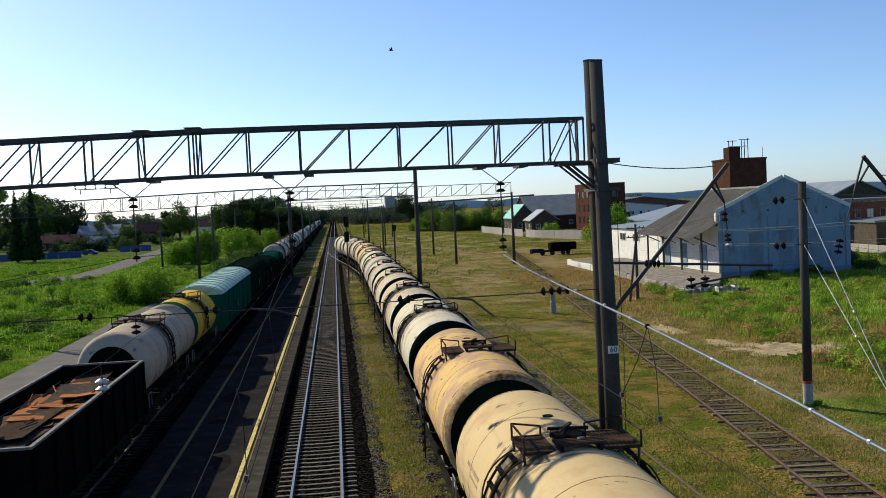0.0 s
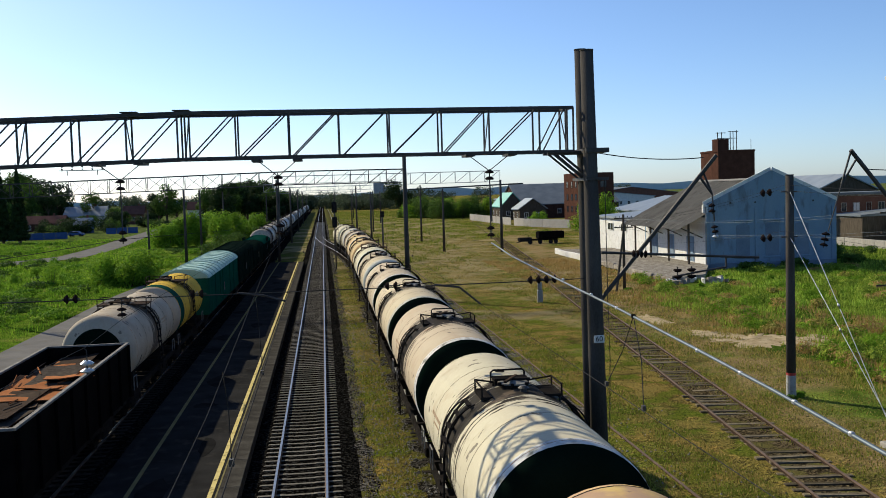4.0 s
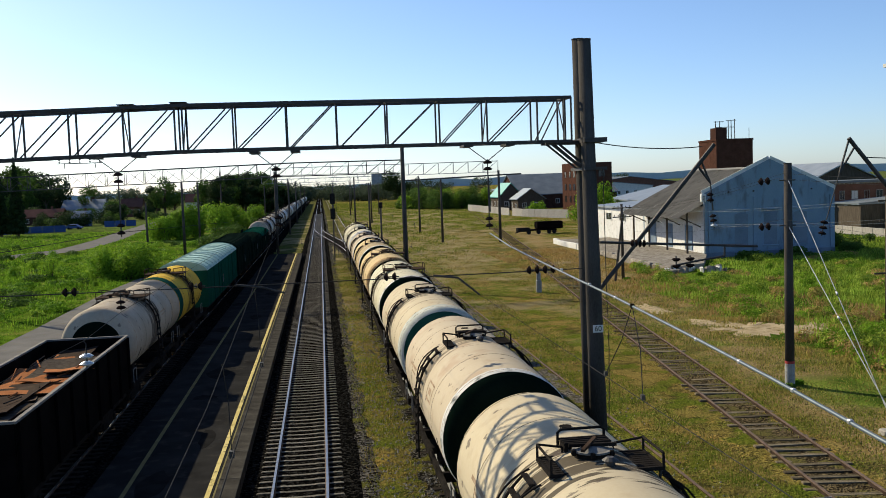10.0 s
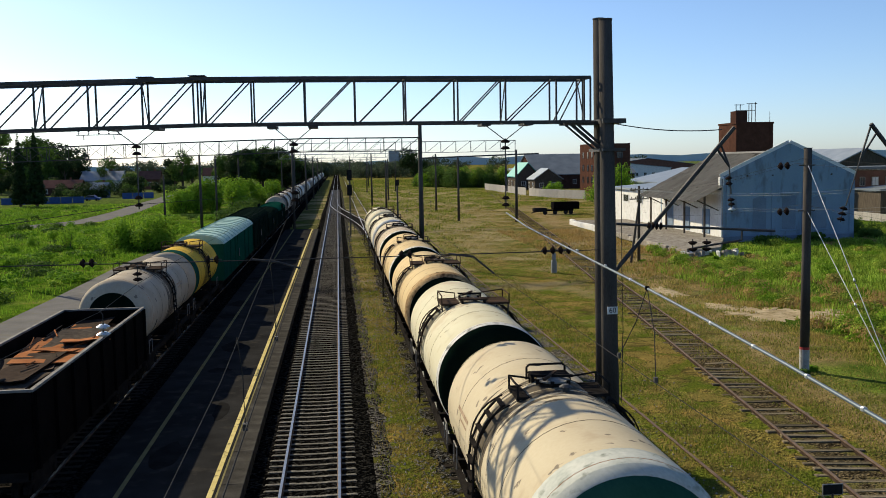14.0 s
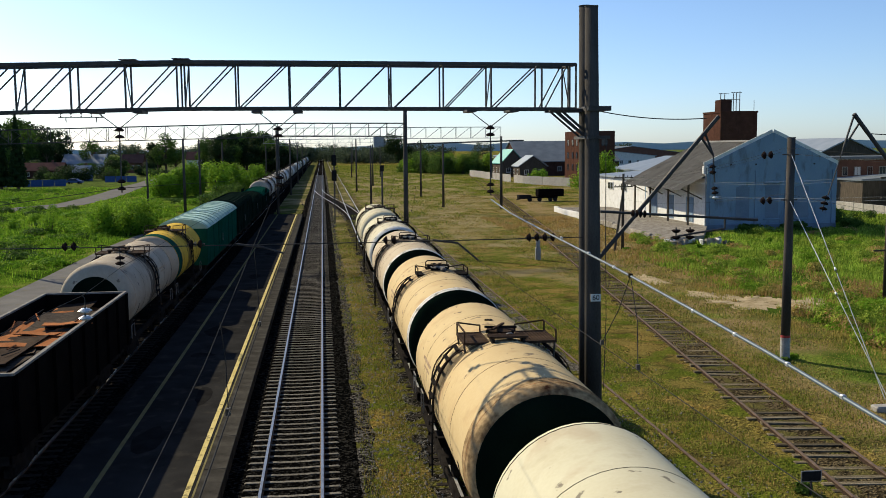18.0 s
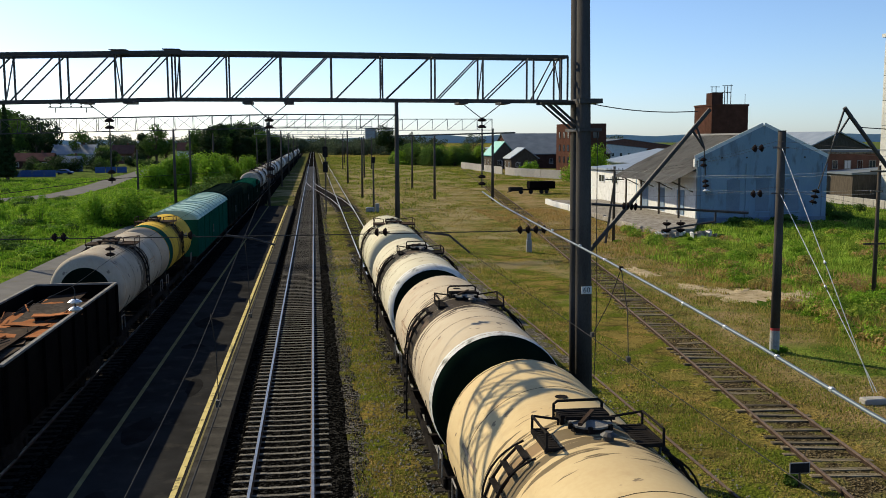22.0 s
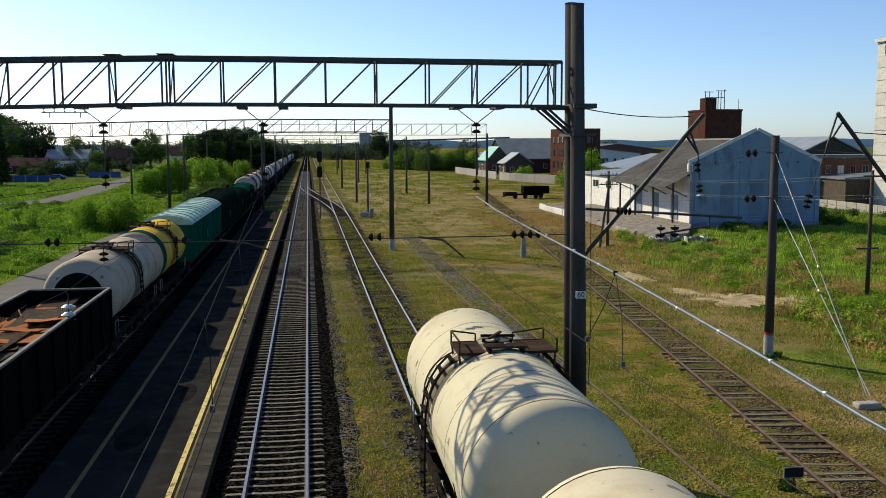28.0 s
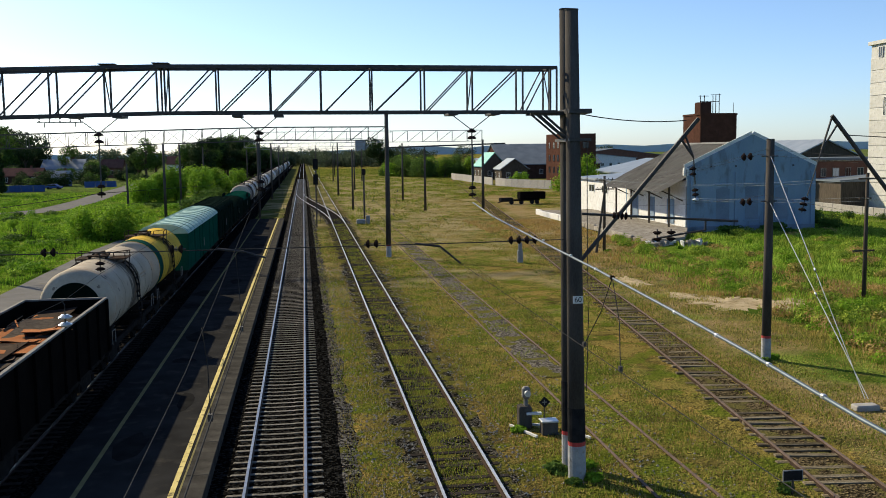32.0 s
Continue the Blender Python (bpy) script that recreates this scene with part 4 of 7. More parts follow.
# paint, near end, rim width, deck, seconds at which the hatch passes the mast's foot
TRAIN = [
    ("yellow_cream", "yellow_cream", 0.0, "wide", -0.60, "pale yellow tank wagon with brown railed walkways"),
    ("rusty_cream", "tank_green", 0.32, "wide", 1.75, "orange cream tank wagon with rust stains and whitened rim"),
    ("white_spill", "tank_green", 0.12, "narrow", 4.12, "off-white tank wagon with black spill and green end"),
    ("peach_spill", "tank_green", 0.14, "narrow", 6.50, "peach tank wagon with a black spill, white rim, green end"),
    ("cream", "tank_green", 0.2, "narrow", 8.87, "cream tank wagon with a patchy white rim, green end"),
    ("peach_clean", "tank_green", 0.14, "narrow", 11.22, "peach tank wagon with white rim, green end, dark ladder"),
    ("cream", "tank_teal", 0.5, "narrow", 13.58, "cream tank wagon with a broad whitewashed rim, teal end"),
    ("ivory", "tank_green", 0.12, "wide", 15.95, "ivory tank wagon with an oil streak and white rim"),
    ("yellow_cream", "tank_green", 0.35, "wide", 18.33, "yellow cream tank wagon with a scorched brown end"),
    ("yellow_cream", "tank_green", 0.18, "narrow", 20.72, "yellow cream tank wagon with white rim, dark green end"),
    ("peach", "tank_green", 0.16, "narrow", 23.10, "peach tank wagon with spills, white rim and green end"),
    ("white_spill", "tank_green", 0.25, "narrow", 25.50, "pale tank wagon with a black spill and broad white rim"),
    ("ivory", "ivory", 0.0, "wide", 28.05, "clean ivory tank wagon, the last of the train"),
]
SPEED = 5.13
train = []
for paint, end, rim, deck, when, label in TRAIN:
    train.append((tank_wagon("tank_wagon", label, paint, end, rim, deck, r=1.6, cz=2.78, rim_mat="rim_rusty" if "scorched" in label or "rust" in label else "rim_worn" if rim > 0.4 or label.startswith("cream") else "rim_white"), 20.3 + SPEED * when))


def gondola():
    """An open wagon with ribbed sides, half full of rusty plates."""
    w = thing("gondola_wagon", "dark open wagon loaded with rusty steel plates", "freight wagon", pose(LEFT, 31.3, 0.12))
    L, W, zb, zt = 6.9, 1.5, 1.3, 3.32
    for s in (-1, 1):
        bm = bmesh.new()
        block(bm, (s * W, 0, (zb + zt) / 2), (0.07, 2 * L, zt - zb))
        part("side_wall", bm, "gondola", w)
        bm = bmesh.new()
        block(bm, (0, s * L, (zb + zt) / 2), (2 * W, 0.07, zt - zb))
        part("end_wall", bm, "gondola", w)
        # top rails in pale grey: the sunlit rim is painted in
        bm = bmesh.new()
        block(bm, (s * (W + 0.01), 0, zt + 0.03), (0.13, 2 * L + 0.1, 0.07), bevel=0.01)
        part("top_rail", bm, "rail_grey", w, "pale top edge, sunlit look put into its colour")
        bm = bmesh.new()
        block(bm, (0, s * L, zt + 0.031), (2 * W, 0.12, 0.07), bevel=0.01)
        part("top_rail", bm, "rail_grey", w, "pale top edge, sunlit look put into its colour")
    bm = bmesh.new()
    block(bm, (0, 0, zb), (2 * W, 2 * L, 0.1))
    part("floor", bm, "gondola", w)
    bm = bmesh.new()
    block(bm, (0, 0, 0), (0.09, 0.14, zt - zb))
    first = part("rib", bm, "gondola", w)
    k = 0
    for s in (-1, 1):
        for i in range(9):
            m = pose(s * (W + 0.08), -L + 0.15 + i * (2 * L - 0.3) / 8, (zb + zt) / 2)
            if k:
                again(first, w, m)
            else:
                first.matrix_basis = m
            k += 1
    underframe(w, 6.8)
    # the load
    load = thing("scrap_load", "bent rusty plates and bars in an open wagon", "scrap metal", pose(LEFT, 31.3, 0.12))
    rnd = random.Random(5)
    bm = bmesh.new()
    block(bm, (0, 0, 2.0), (2.85, 13.6, 1.35))
    part("scrap_bed", bm, "rust", load)
    for i in range(30):
        bm = bmesh.new()
        sx, sy = rnd.uniform(0.9, 2.0), rnd.uniform(1.8, 4.2)
        bmesh.ops.create_grid(bm, x_segments=3, y_segments=4, size=0.5, matrix=Matrix.Diagonal((sx, sy, 1, 1)))
        bend = rnd.uniform(-0.12, 0.12)
        for v in bm.verts:
            v.co.z += bend * (v.co.y / sy * 2) ** 2 + 0.02 * math.sin(v.co.x * 5 + i)
        bmesh.ops.solidify(bm, geom=bm.faces[:], thickness=0.03)
        ob = part("plate", bm, ("rust", "wood_dark", "rust", "rail_brown", "rust", "rail_dark")[i % 6], load)
        ob.matrix_basis = pose(rnd.uniform(-0.95, 0.95) * (1 - sx / 3.2), rnd.uniform(-6.4, 6.4) * 0.9, 2.72 + rnd.uniform(0, 0.3), rnd.uniform(-4, 4), rnd.uniform(-5, 5), rnd.uniform(-14, 14))
    for i in range(12):
        bm = bmesh.new()
        a = Vector((rnd.uniform(-1.2, 1.2), rnd.uniform(-6.3, 5.0), 2.98 + rnd.uniform(0, 0.1)))
        b = a + Vector((rnd.uniform(-0.5, 0.5), rnd.uniform(0.5, 1.4), rnd.uniform(-0.05, 0.2)))
        b.x = max(-1.35, min(1.35, b.x))
        tube(bm, a, b, rnd.uniform(0.015, 0.04), n=6)
        part("bar", bm, ("rust", "wood_dark")[i % 2], load)


def covered_wagon(y, mat, roof, label, length=14.0, low=False):
    w = thing("covered_wagon", label, "freight wagon", pose(LEFT, y, 0.12))
    h = length / 2
    zt = 3.0 if low else 3.75
    bm = bmesh.new()
    block(bm, (0, 0, (1.25 + zt) / 2), (3.1, length, zt - 1.25))
    part("body", bm, mat, w)
    arc = [(1.68 * math.sin(radians(a)), zt - 0.05 + 0.78 * (math.cos(radians(a)) - math.cos(radians(80)))) for a in range(-80, 81, 16)]
    bm = bmesh.new()
    prism(bm, arc, -h - 0.08, h + 0.08)
    part("roof", bm, roof, w, "pale curved sheet-metal roof")
    n = int(length * 0.6)
    bm = bmesh.new()
    for a, b in zip(arc, arc[1:]):
        beam(bm, (a[0], 0, a[1] + 0.015), (b[0], 0, b[1] + 0.015), 0.05, 0.05)
    rib = part("roof_rib", bm, roof, w)
    for i in range(n):
        m = pose(0, -h + 0.3 + i * (length - 0.6) / (n - 1), 0)
        if i:
            again(rib, w, m)
        else:
            rib.matrix_basis = m
    for s in (-1, 1):
        bm = bmesh.new()
        block(bm, (s * 1.58, 0.0, 2.45), (0.07, 3.6, 2.3), bevel=0.01)
        door = part("door", bm, mat, w)
        bm = bmesh.new()
        tube(bm, (s * 1.65, -1.5, 2.0), (s * 1.65, -1.5, 2.6), 0.025)
        part("handle", bm, "rail_grey", door)
        bm = bmesh.new()
        block(bm, (0, 0, 0), (0.08, 0.1, zt - 1.3))
        post = part("post", bm, mat, w)
        ys = [-h + 0.1, -h * 0.62, -h * 0.33, h * 0.33, h * 0.62, h - 0.1]
        post.matrix_basis = pose(s * 1.57, ys[0], (zt + 1.3) / 2)
        for yy in ys[1:]:
            again(post, w, pose(s * 1.57, yy, (zt + 1.3) / 2))
    bm = bmesh.new()
    for z in (1.9, 2.5, 3.1):
        block(bm, (0, -h - 0.03, z), (2.7, 0.06, 0.12))
    part("end_rib", bm, mat, w)
    underframe(w, h - 0.1)


def standing_train():
    gondola()
    a = tank_wagon("tank_wagon", "dirty white tank wagon standing at the platform", "dirty_white", "tank_green", 0.3, "wide", rim_mat="dirty_white", ring=True)
    a.matrix_basis = pose(LEFT, 45.0, 0.12)
    b = tank_wagon("tank_wagon", "yellow tank wagon with a green band at the platform", "tank_yellow", "dirty_white", 0.0, "wide")
    b.matrix_basis = pose(LEFT, 57.0, 0.12)
    bm = bmesh.new()
    lathe(bm, [(-4.6, 1.503), (-4.58, 1.507), (-3.3, 1.507), (-3.28, 1.503)], 48, Matrix.Translation((0, 0, 2.8)))
    part("green_band", bm, "tank_teal", b, "dark green painted band", True)
    covered_wagon(75.3, "wagon_green", "roof_green", "long dark green covered wagon with pale ribbed roof", 22.0)
    covered_wagon(96.4, "wagon_dark", "wagon_dark", "blackish green covered wagon behind the green one", 17.0)
    v = thing("brake_platform", "pale sheet roof over a wagon's end platform", "wagon platform", pose(LEFT, 87.1, 0.12))
    bm = bmesh.new()
    block(bm, (0, 0, 3.72), (2.9, 1.3, 0.08), bevel=0.02)
    part("roof", bm, "roof_green", v)
    for x in (-1.35, 1.35):
        bm = bmesh.new()
        block(bm, (x, 0.5, 2.4), (0.1, 0.1, 2.6))
        part("post", bm, "wagon_dark", v)
    bm = bmesh.new()
    block(bm, (0, 0, 1.2), (2.8, 1.3, 0.2))
    part("deck", bm, "underframe", v)
    bm = bmesh.new()
    block(bm, (0, 0, 0.64), (0.4, 0.9, 0.95))
    part("coupling", bm, "underframe", v)
    covered_wagon(115.0, "wagon_dark", "wagon_dark", "low blackish covered wagon in the standing train", 17.0, True)
    covered_wagon(132.0, "wagon_dark", "wagon_green", "dark green covered wagon before the far tank wagons", 14.5, True)
    c = tank_wagon("tank_wagon", "grimy white tank wagon in the standing train", "grimy", "dirty_white", 0.3, "narrow", rim_mat="dirty_white")
    c.matrix_basis = pose(LEFT, 146.2, 0.12)
    d = tank_wagon("tank_wagon", "off-white tank wagon with dark spills in the standing train", "dirty_white", "rim_white", 0.4, "narrow")
    d.matrix_basis = pose(LEFT, 146.2 + 12.05, 0.12)
    for i in range(2, 6):
        copy_thing(d if i % 3 else c, pose(LEFT, 146.2 + 12.05 * i, 0.12))
    for i in range(6, 34):
        far_tank(146.2 + 12.05 * i, ("dirty_white", "grimy", "rim_white")[(i * 5 + i // 3) % 3])


def far_tank(y, paint):
    """A tank wagon too far off to show its fittings."""
    w = thing("tank_wagon", "distant pale tank wagon in the standing train", "tank wagon", pose(LEFT, y, 0.12), group="far tank wagons")
    bm = bmesh.new()
    lathe(bm, [(-5.35, 0), (-5.2, 1.0), (-4.73, 1.5), (4.73, 1.5), (5.2, 1.0), (5.35, 0)], 20, Matrix.Translation((0, 0, 2.8)))
    bmesh.ops.recalc_face_normals(bm, faces=bm.faces)
    part("barrel", bm, paint, w)
    bm = bmesh.new()
    tube(bm, (0, 0, 4.2), (0, 0, 4.5), 0.45, n=10)
    part("hatch", bm, "underframe", w)
    bm = bmesh.new()
    block(bm, (0, 0, 1.15), (2.7, 11.6, 0.5))
    part("underframe", bm, "underframe", w)
    for k in (-3.6, 3.6):
        bm = bmesh.new()
        block(bm, (0, k, 0.46), (2.1, 2.7, 0.94), bevel=0.12)
        part("bogie", bm, "underframe", w)


standing_train()

# ---- portals, masts and wires ----
def mast(x, y, h, r0=0.22, r1=0.15, mat="mast", paint=True, label="round concrete catenary mast with white foot", lean=0.0, name="catenary_mast"):
    t = thing(name, label, "mast", pose(x, y, 0, 0, lean, 0), group="masts along the line")
    bm = bmesh.new()
    tube(bm, (0, 0, -0.05), (0, 0, h), r0, r1, 16)
    part("shaft", bm, mat, t, smooth=True)
    bm = bmesh.new()
    tube(bm, (0, 0, h), (0, 0, h + 0.03), r1 + 0.01, n=16)
    part("cap", bm, mat, t)
    if paint and y < 100:
        for z0, z1, c in ((0.0, 0.95, "foot_paint"), (0.95, 1.06, "red_paint")):
            bm = bmesh.new()
            a, b = r0 + (r1 - r0) * z0 / h + 0.004, r0 + (r1 - r0) * z1 / h + 0.004
            tube(bm, (0, 0, z0), (0, 0, z1), a, b, 16, False)
            part("painted_foot" if c == "foot_paint" else "red_band", bm, c, t)
    return t


def gantry(posts, y, zb, zt, bend, depth=0.8, mat="steel_dark", bold=1.0, label="lattice steel gantry across the tracks", crossed=False):
    """A lattice beam: chords of straight lengths that follow bend(x), posts, diagonals and ties, each a part."""
    g = thing("portal_gantry", label, "gantry")
    ya, yb = y - depth / 2, y + depth / 2
    for yy in (ya, yb):
        for z, w, h in ((zb, 0.07, 0.068), (zt, 0.085, 0.1)):
            for k in range(0, len(posts) - 1, 3):
                p, q = posts[k], posts[min(k + 3, len(posts) - 1)]
                bm = bmesh.new()
                beam(bm, (p, yy, z + bend(p)), (q, yy, z + bend(q)), h * bold, w * bold)
                part("chord", bm, mat, g)
    for i, x in enumerate(posts):
        dz = bend(x)
        for yy in (ya, yb):
            bm = bmesh.new()
            beam(bm, (x, yy, zb + dz), (x, yy, zt + dz), 0.044 * bold)
            part("post", bm, mat, g)
            if i < len(posts) - 1 and posts[i + 1] - x > 0.3:
                x2, dz2 = posts[i + 1] - 0.06, bend(posts[i + 1])
                lo, hi = (zt, zb) if crossed and yy == yb and x < -9 else (zb, zt)
                bm = bmesh.new()
                beam(bm, (x + 0.08, yy, lo + dz), (x2, yy, hi + dz2), 0.033 * bold)
                part("diagonal", bm, mat, g)
        for z in (zb, zt):
            bm = bmesh.new()
            beam(bm, (x, ya, z + dz), (x, yb, z + dz), 0.045 * bold)
            part("tie", bm, mat, g)
        if i % 2 == 0:
            bm = bmesh.new()
            a, c = (zb, zt) if i % 4 else (zt, zb)
            beam(bm, (x, ya, a + dz), (x, yb, c + dz), 0.026 * bold)
            part("sway_brace", bm, mat, g)
    return g


def camber(x):
    """The beams fall off towards the far side of the station."""
    return -0.02 * max(0.0, -3.3 - x) - 0.005 * max(0.0, x + 2)


def discs(parent, p, q, count=3, r=0.1, mat="insulator"):
    """A string of porcelain discs on a rod between two points, each disc a part."""
    p, q = Vector(p), Vector(q)
    d = (q - p).normalized()
    ln = (q - p).length
    bm = bmesh.new()
    tube(bm, p, q, 0.018, n=6)
    part("insulator_pin", bm, "steel_dark", parent)
    for i in range(count):
        c = p.lerp(q, (i + 0.5) / count)
        bm = bmesh.new()
        lathe(bm, [(-ln / count * 0.32, 0), (-ln / count * 0.32, r * 0.45), (0, r), (0.03, r * 0.72), (0.03, 0)], 14, Matrix.Translation(c) @ d.to_track_quat("Y", "Z").to_matrix().to_4x4())
        bmesh.ops.recalc_face_normals(bm, faces=bm.faces)
        part("insulator", bm, mat, parent, "ribbed porcelain insulator")


def first_portal():
    mast(7.21, 24.6, 12.62, 0.245, 0.172, label="round concrete mast with number plate and white foot", lean=-0.77)
    mast(7.27, 25.6, 12.78, 0.205, 0.16, label="second concrete mast standing behind its twin", lean=-0.55)
    for x in (-14.6,):
        mast(x, 25.15, 12.7, 0.24, 0.15)
    posts = [-14.6, -13.97, -12.66, -11.35, -10.05, -8.75, -7.44, -6.14, -4.83, -3.57, -3.38, -2.13, -0.80, 0.49, 1.79, 3.15, 4.41, 5.76, 6.51, 6.68]
    g = gantry(posts, 25.15, 10.05, 11.2, camber)
    for x in (-4.75, -3.47):
        bm = bmesh.new()
        block(bm, (x, 25.15, 11.275 + camber(x)), (0.42, 0.92, 0.02), bevel=0.006)
        part("splice_plate", bm, "steel_dark", g)
    for y in (24.9, 25.4):
        bm = bmesh.new()
        beam(bm, (6.0, y, 9.97), (7.3, y, 9.97), 0.09)
        beam(bm, (6.35, y, 9.95), (7.05, y, 9.35), 0.06)
        beam(bm, (6.15, y, 9.95), (7.05, y, 9.2), 0.05)
        part("bracket", bm, "steel_dark", g)
    bm = bmesh.new()
    block(bm, (7.22, 25.1, 10.0), (0.62, 1.5, 0.12))
    block(bm, (7.22, 25.1, 9.25), (0.6, 1.45, 0.08))
    part("mast_clamp", bm, "steel_dark", g)
    # number plate and band on the mast
    pl = thing("number_plate", "small white plate with the mast number 60", "sign", pose(7.15, 24.33, 5.0))
    bm = bmesh.new()
    block(bm, (0, 0, 0), (0.28, 0.02, 0.2), bevel=0.004)
    part("plate", bm, "white_paint", pl)
    cu = bpy.data.curves.new("number_text", "FONT")
    cu.body, cu.size, cu.align_x, cu.align_y, cu.extrude = "60", 0.2, "CENTER", "CENTER", 0.002
    cu.materials.append(M["black_paint"])
    tx = new("number_text", cu)
    tx.parent = pl
    tx.matrix_basis = pose(0, -0.013, 0, 90, 0, 0)
    bm = bmesh.new()
    tube(bm, (7.195, 24.6, 1.08), (7.183, 24.6, 2.0), 0.244, 0.239, 16, False)
    tagged(part("tar_band", bm, "black_paint"), "black tarred band round the mast", "band")
    bm = bmesh.new()
    tube(bm, (7.257, 25.6, 1.08), (7.243, 25.6, 2.5), 0.206, 0.2, 16, False)
    tagged(part("tar_band", bm, "black_paint"), "black tarred band round the second mast", "band")
    # suspension of the three lines below the beam
    for x, wide, low, nm in ((-5.1, 0.54, 8.05, "left"), (-1.12, 0.52, 8.1, "mid"), (4.46, 0.56, 7.85, "right")):
        t = thing("wire_hanger", "steel hanger with porcelain insulators under the gantry", "insulator string", group="hangers under the gantry")
        for s in (-1, 1):
            bm = bmesh.new()
            tube(bm, (x + s * wide, 25.15, 9.98), (x, 25.15, 9.55), 0.012, n=6)
            part("strut", bm, "steel_dark", t)
            bm = bmesh.new()
            block(bm, (x + s * wide, 25.15, 9.96), (0.24, 0.84, 0.06))
            part("clamp", bm, "steel_dark", t)
        discs(t, (x, 25.15, 9.6), (x, 25.15, 9.25), 2, 0.13)
        bm = bmesh.new()
        tube(bm, (x, 25.15, 9.25), (x, 25.15, low + 0.2), 0.018, n=6)
        part("rod", bm, "steel_dark", t)
        discs(t, (x, 25.15, low + 0.25), (x, 25.15, low - 0.12), 2, 0.11)
    # steady span between the masts, with insulators and arms
    t = thing("cross_span", "steady wire across the tracks with insulator pairs", "span wire")
    wire_part("span_wire", sag((-14.6, 25.15, 6.6), (7.0, 25.15, 6.55), 0.05, 16), 0.014, "wire", t)
    for x, k in ((-6.45, 2), (-3.3, 2), (1.75, 2), (5.85, 4)):
        discs(t, (x - 0.11 * k, 25.15, 6.57), (x + 0.11 * k, 25.15, 6.57), k, 0.12)
    for x0, x1, z1 in ((2.88, 4.12, 5.98), (-2.3, -1.05, 6.28)):
        bm = bmesh.new()
        mid = (x0 + (x1 - x0) * 0.55, 25.15, 6.46)
        tube(bm, (x0, 25.15, 6.55), mid, 0.03, n=8)
        tube(bm, mid, (x1, 25.15, z1), 0.025, n=8)
        part("steady_arm", bm, "steel_dark", t)
    # cantilever over the siding on the mast
    c = thing("cantilever", "tubular steel cantilever with hanging insulator on the mast", "bracket")
    bm = bmesh.new()
    tube(bm, (7.4, 25.0, 5.95), (10.75, 25.0, 9.8), 0.06, n=10)
    part("strut_tube", bm, "steel_dark", c)
    bm = bmesh.new()
    tube(bm, (10.25, 25.0, 9.25), (10.62, 25.0, 8.75), 0.035, n=8)
    tube(bm, (10.35, 25.0, 9.4), (10.62, 25.0, 8.75), 0.03, n=8)
    tube(bm, (10.62, 25.0, 8.75), (10.68, 25.0, 8.0), 0.02, n=6)
    part("hanger_link", bm, "steel_dark", c)
    discs(c, (10.6, 25.0, 8.5), (10.62, 25.0, 8.2), 2, 0.1)
    discs(c, (10.67, 25.0, 7.9), (10.7, 25.0, 7.65), 2, 0.1, "insulator")
    discs(c, (10.7, 25.0, 7.65), (10.71, 25.0, 7.5), 1, 0.1, "insulator_pale")
    bm = bmesh.new()
    tube(bm, (7.45, 25.0, 7.25), (11.95, 25.0, 6.95), 0.035, n=8)
    part("lower_tube", bm, "steel_dark", c)
    discs(c, (8.3, 25.0, 7.19), (8.75, 25.0, 7.16), 4, 0.11)
    bm = bmesh.new()
    tube(bm, (11.0, 25.0, 7.0), (11.0, 25.0, 6.72), 0.03, n=8)
    tube(bm, (9.45, 25.0, 6.5), (10.2, 25.0, 6.62), 0.028, n=8)
    tube(bm, (10.2, 25.0, 6.62), (11.0, 25.0, 6.72), 0.028, n=8)
    part("steady_arm", bm, "steel_dark", c)
    for x in (9.6, 10.0):
        discs(c, (x, 25.0, 6.42), (x, 25.0, 6.78), 2, 0.13)
    wire_part("top_wire", sag((7.4, 25.0, 9.95), (10.4, 25.0, 9.75), 0.1), 0.014, "wire", c)
    wire_part("earth_wire", [(7.5, 24.7, 9.3), (7.52, 24.7, 6), (7.55, 24.7, 4.4), (7.5, 24.7, 2.4)], 0.012, "wire", c)
    # the opposite cantilever of the next road
    c = thing("cantilever", "tubular steel cantilever on a mast beyond the sidings", "bracket")
    bm = bmesh.new()
    tube(bm, (14.68, 25.0, 9.85), (18.2, 25.0, 5.6), 0.06, n=10)
    part("strut_tube", bm, "steel_dark", c)
    bm = bmesh.new()
    tube(bm, (14.68, 25.0, 9.8), (14.4, 25.0, 8.9), 0.03, n=8)
    tube(bm, (14.85, 25.0, 9.6), (14.4, 25.0, 8.9), 0.03, n=8)
    tube(bm, (14.4, 25.0, 8.9), (14.0, 25.0, 7.6), 0.018, n=6)
    part("hanger_link", bm, "steel_dark", c)
    wire_part("top_wire", [(15.2, 25.0, 9.3), (18.4, 25.0, 9.1)], 0.014, "wire", c)
    discs(c, (13.95, 25.0, 7.6), (13.85, 25.0, 7.15), 3, 0.12)
    mast(18.4, 25.0, 12.0, 0.24, 0.15)


first_portal()

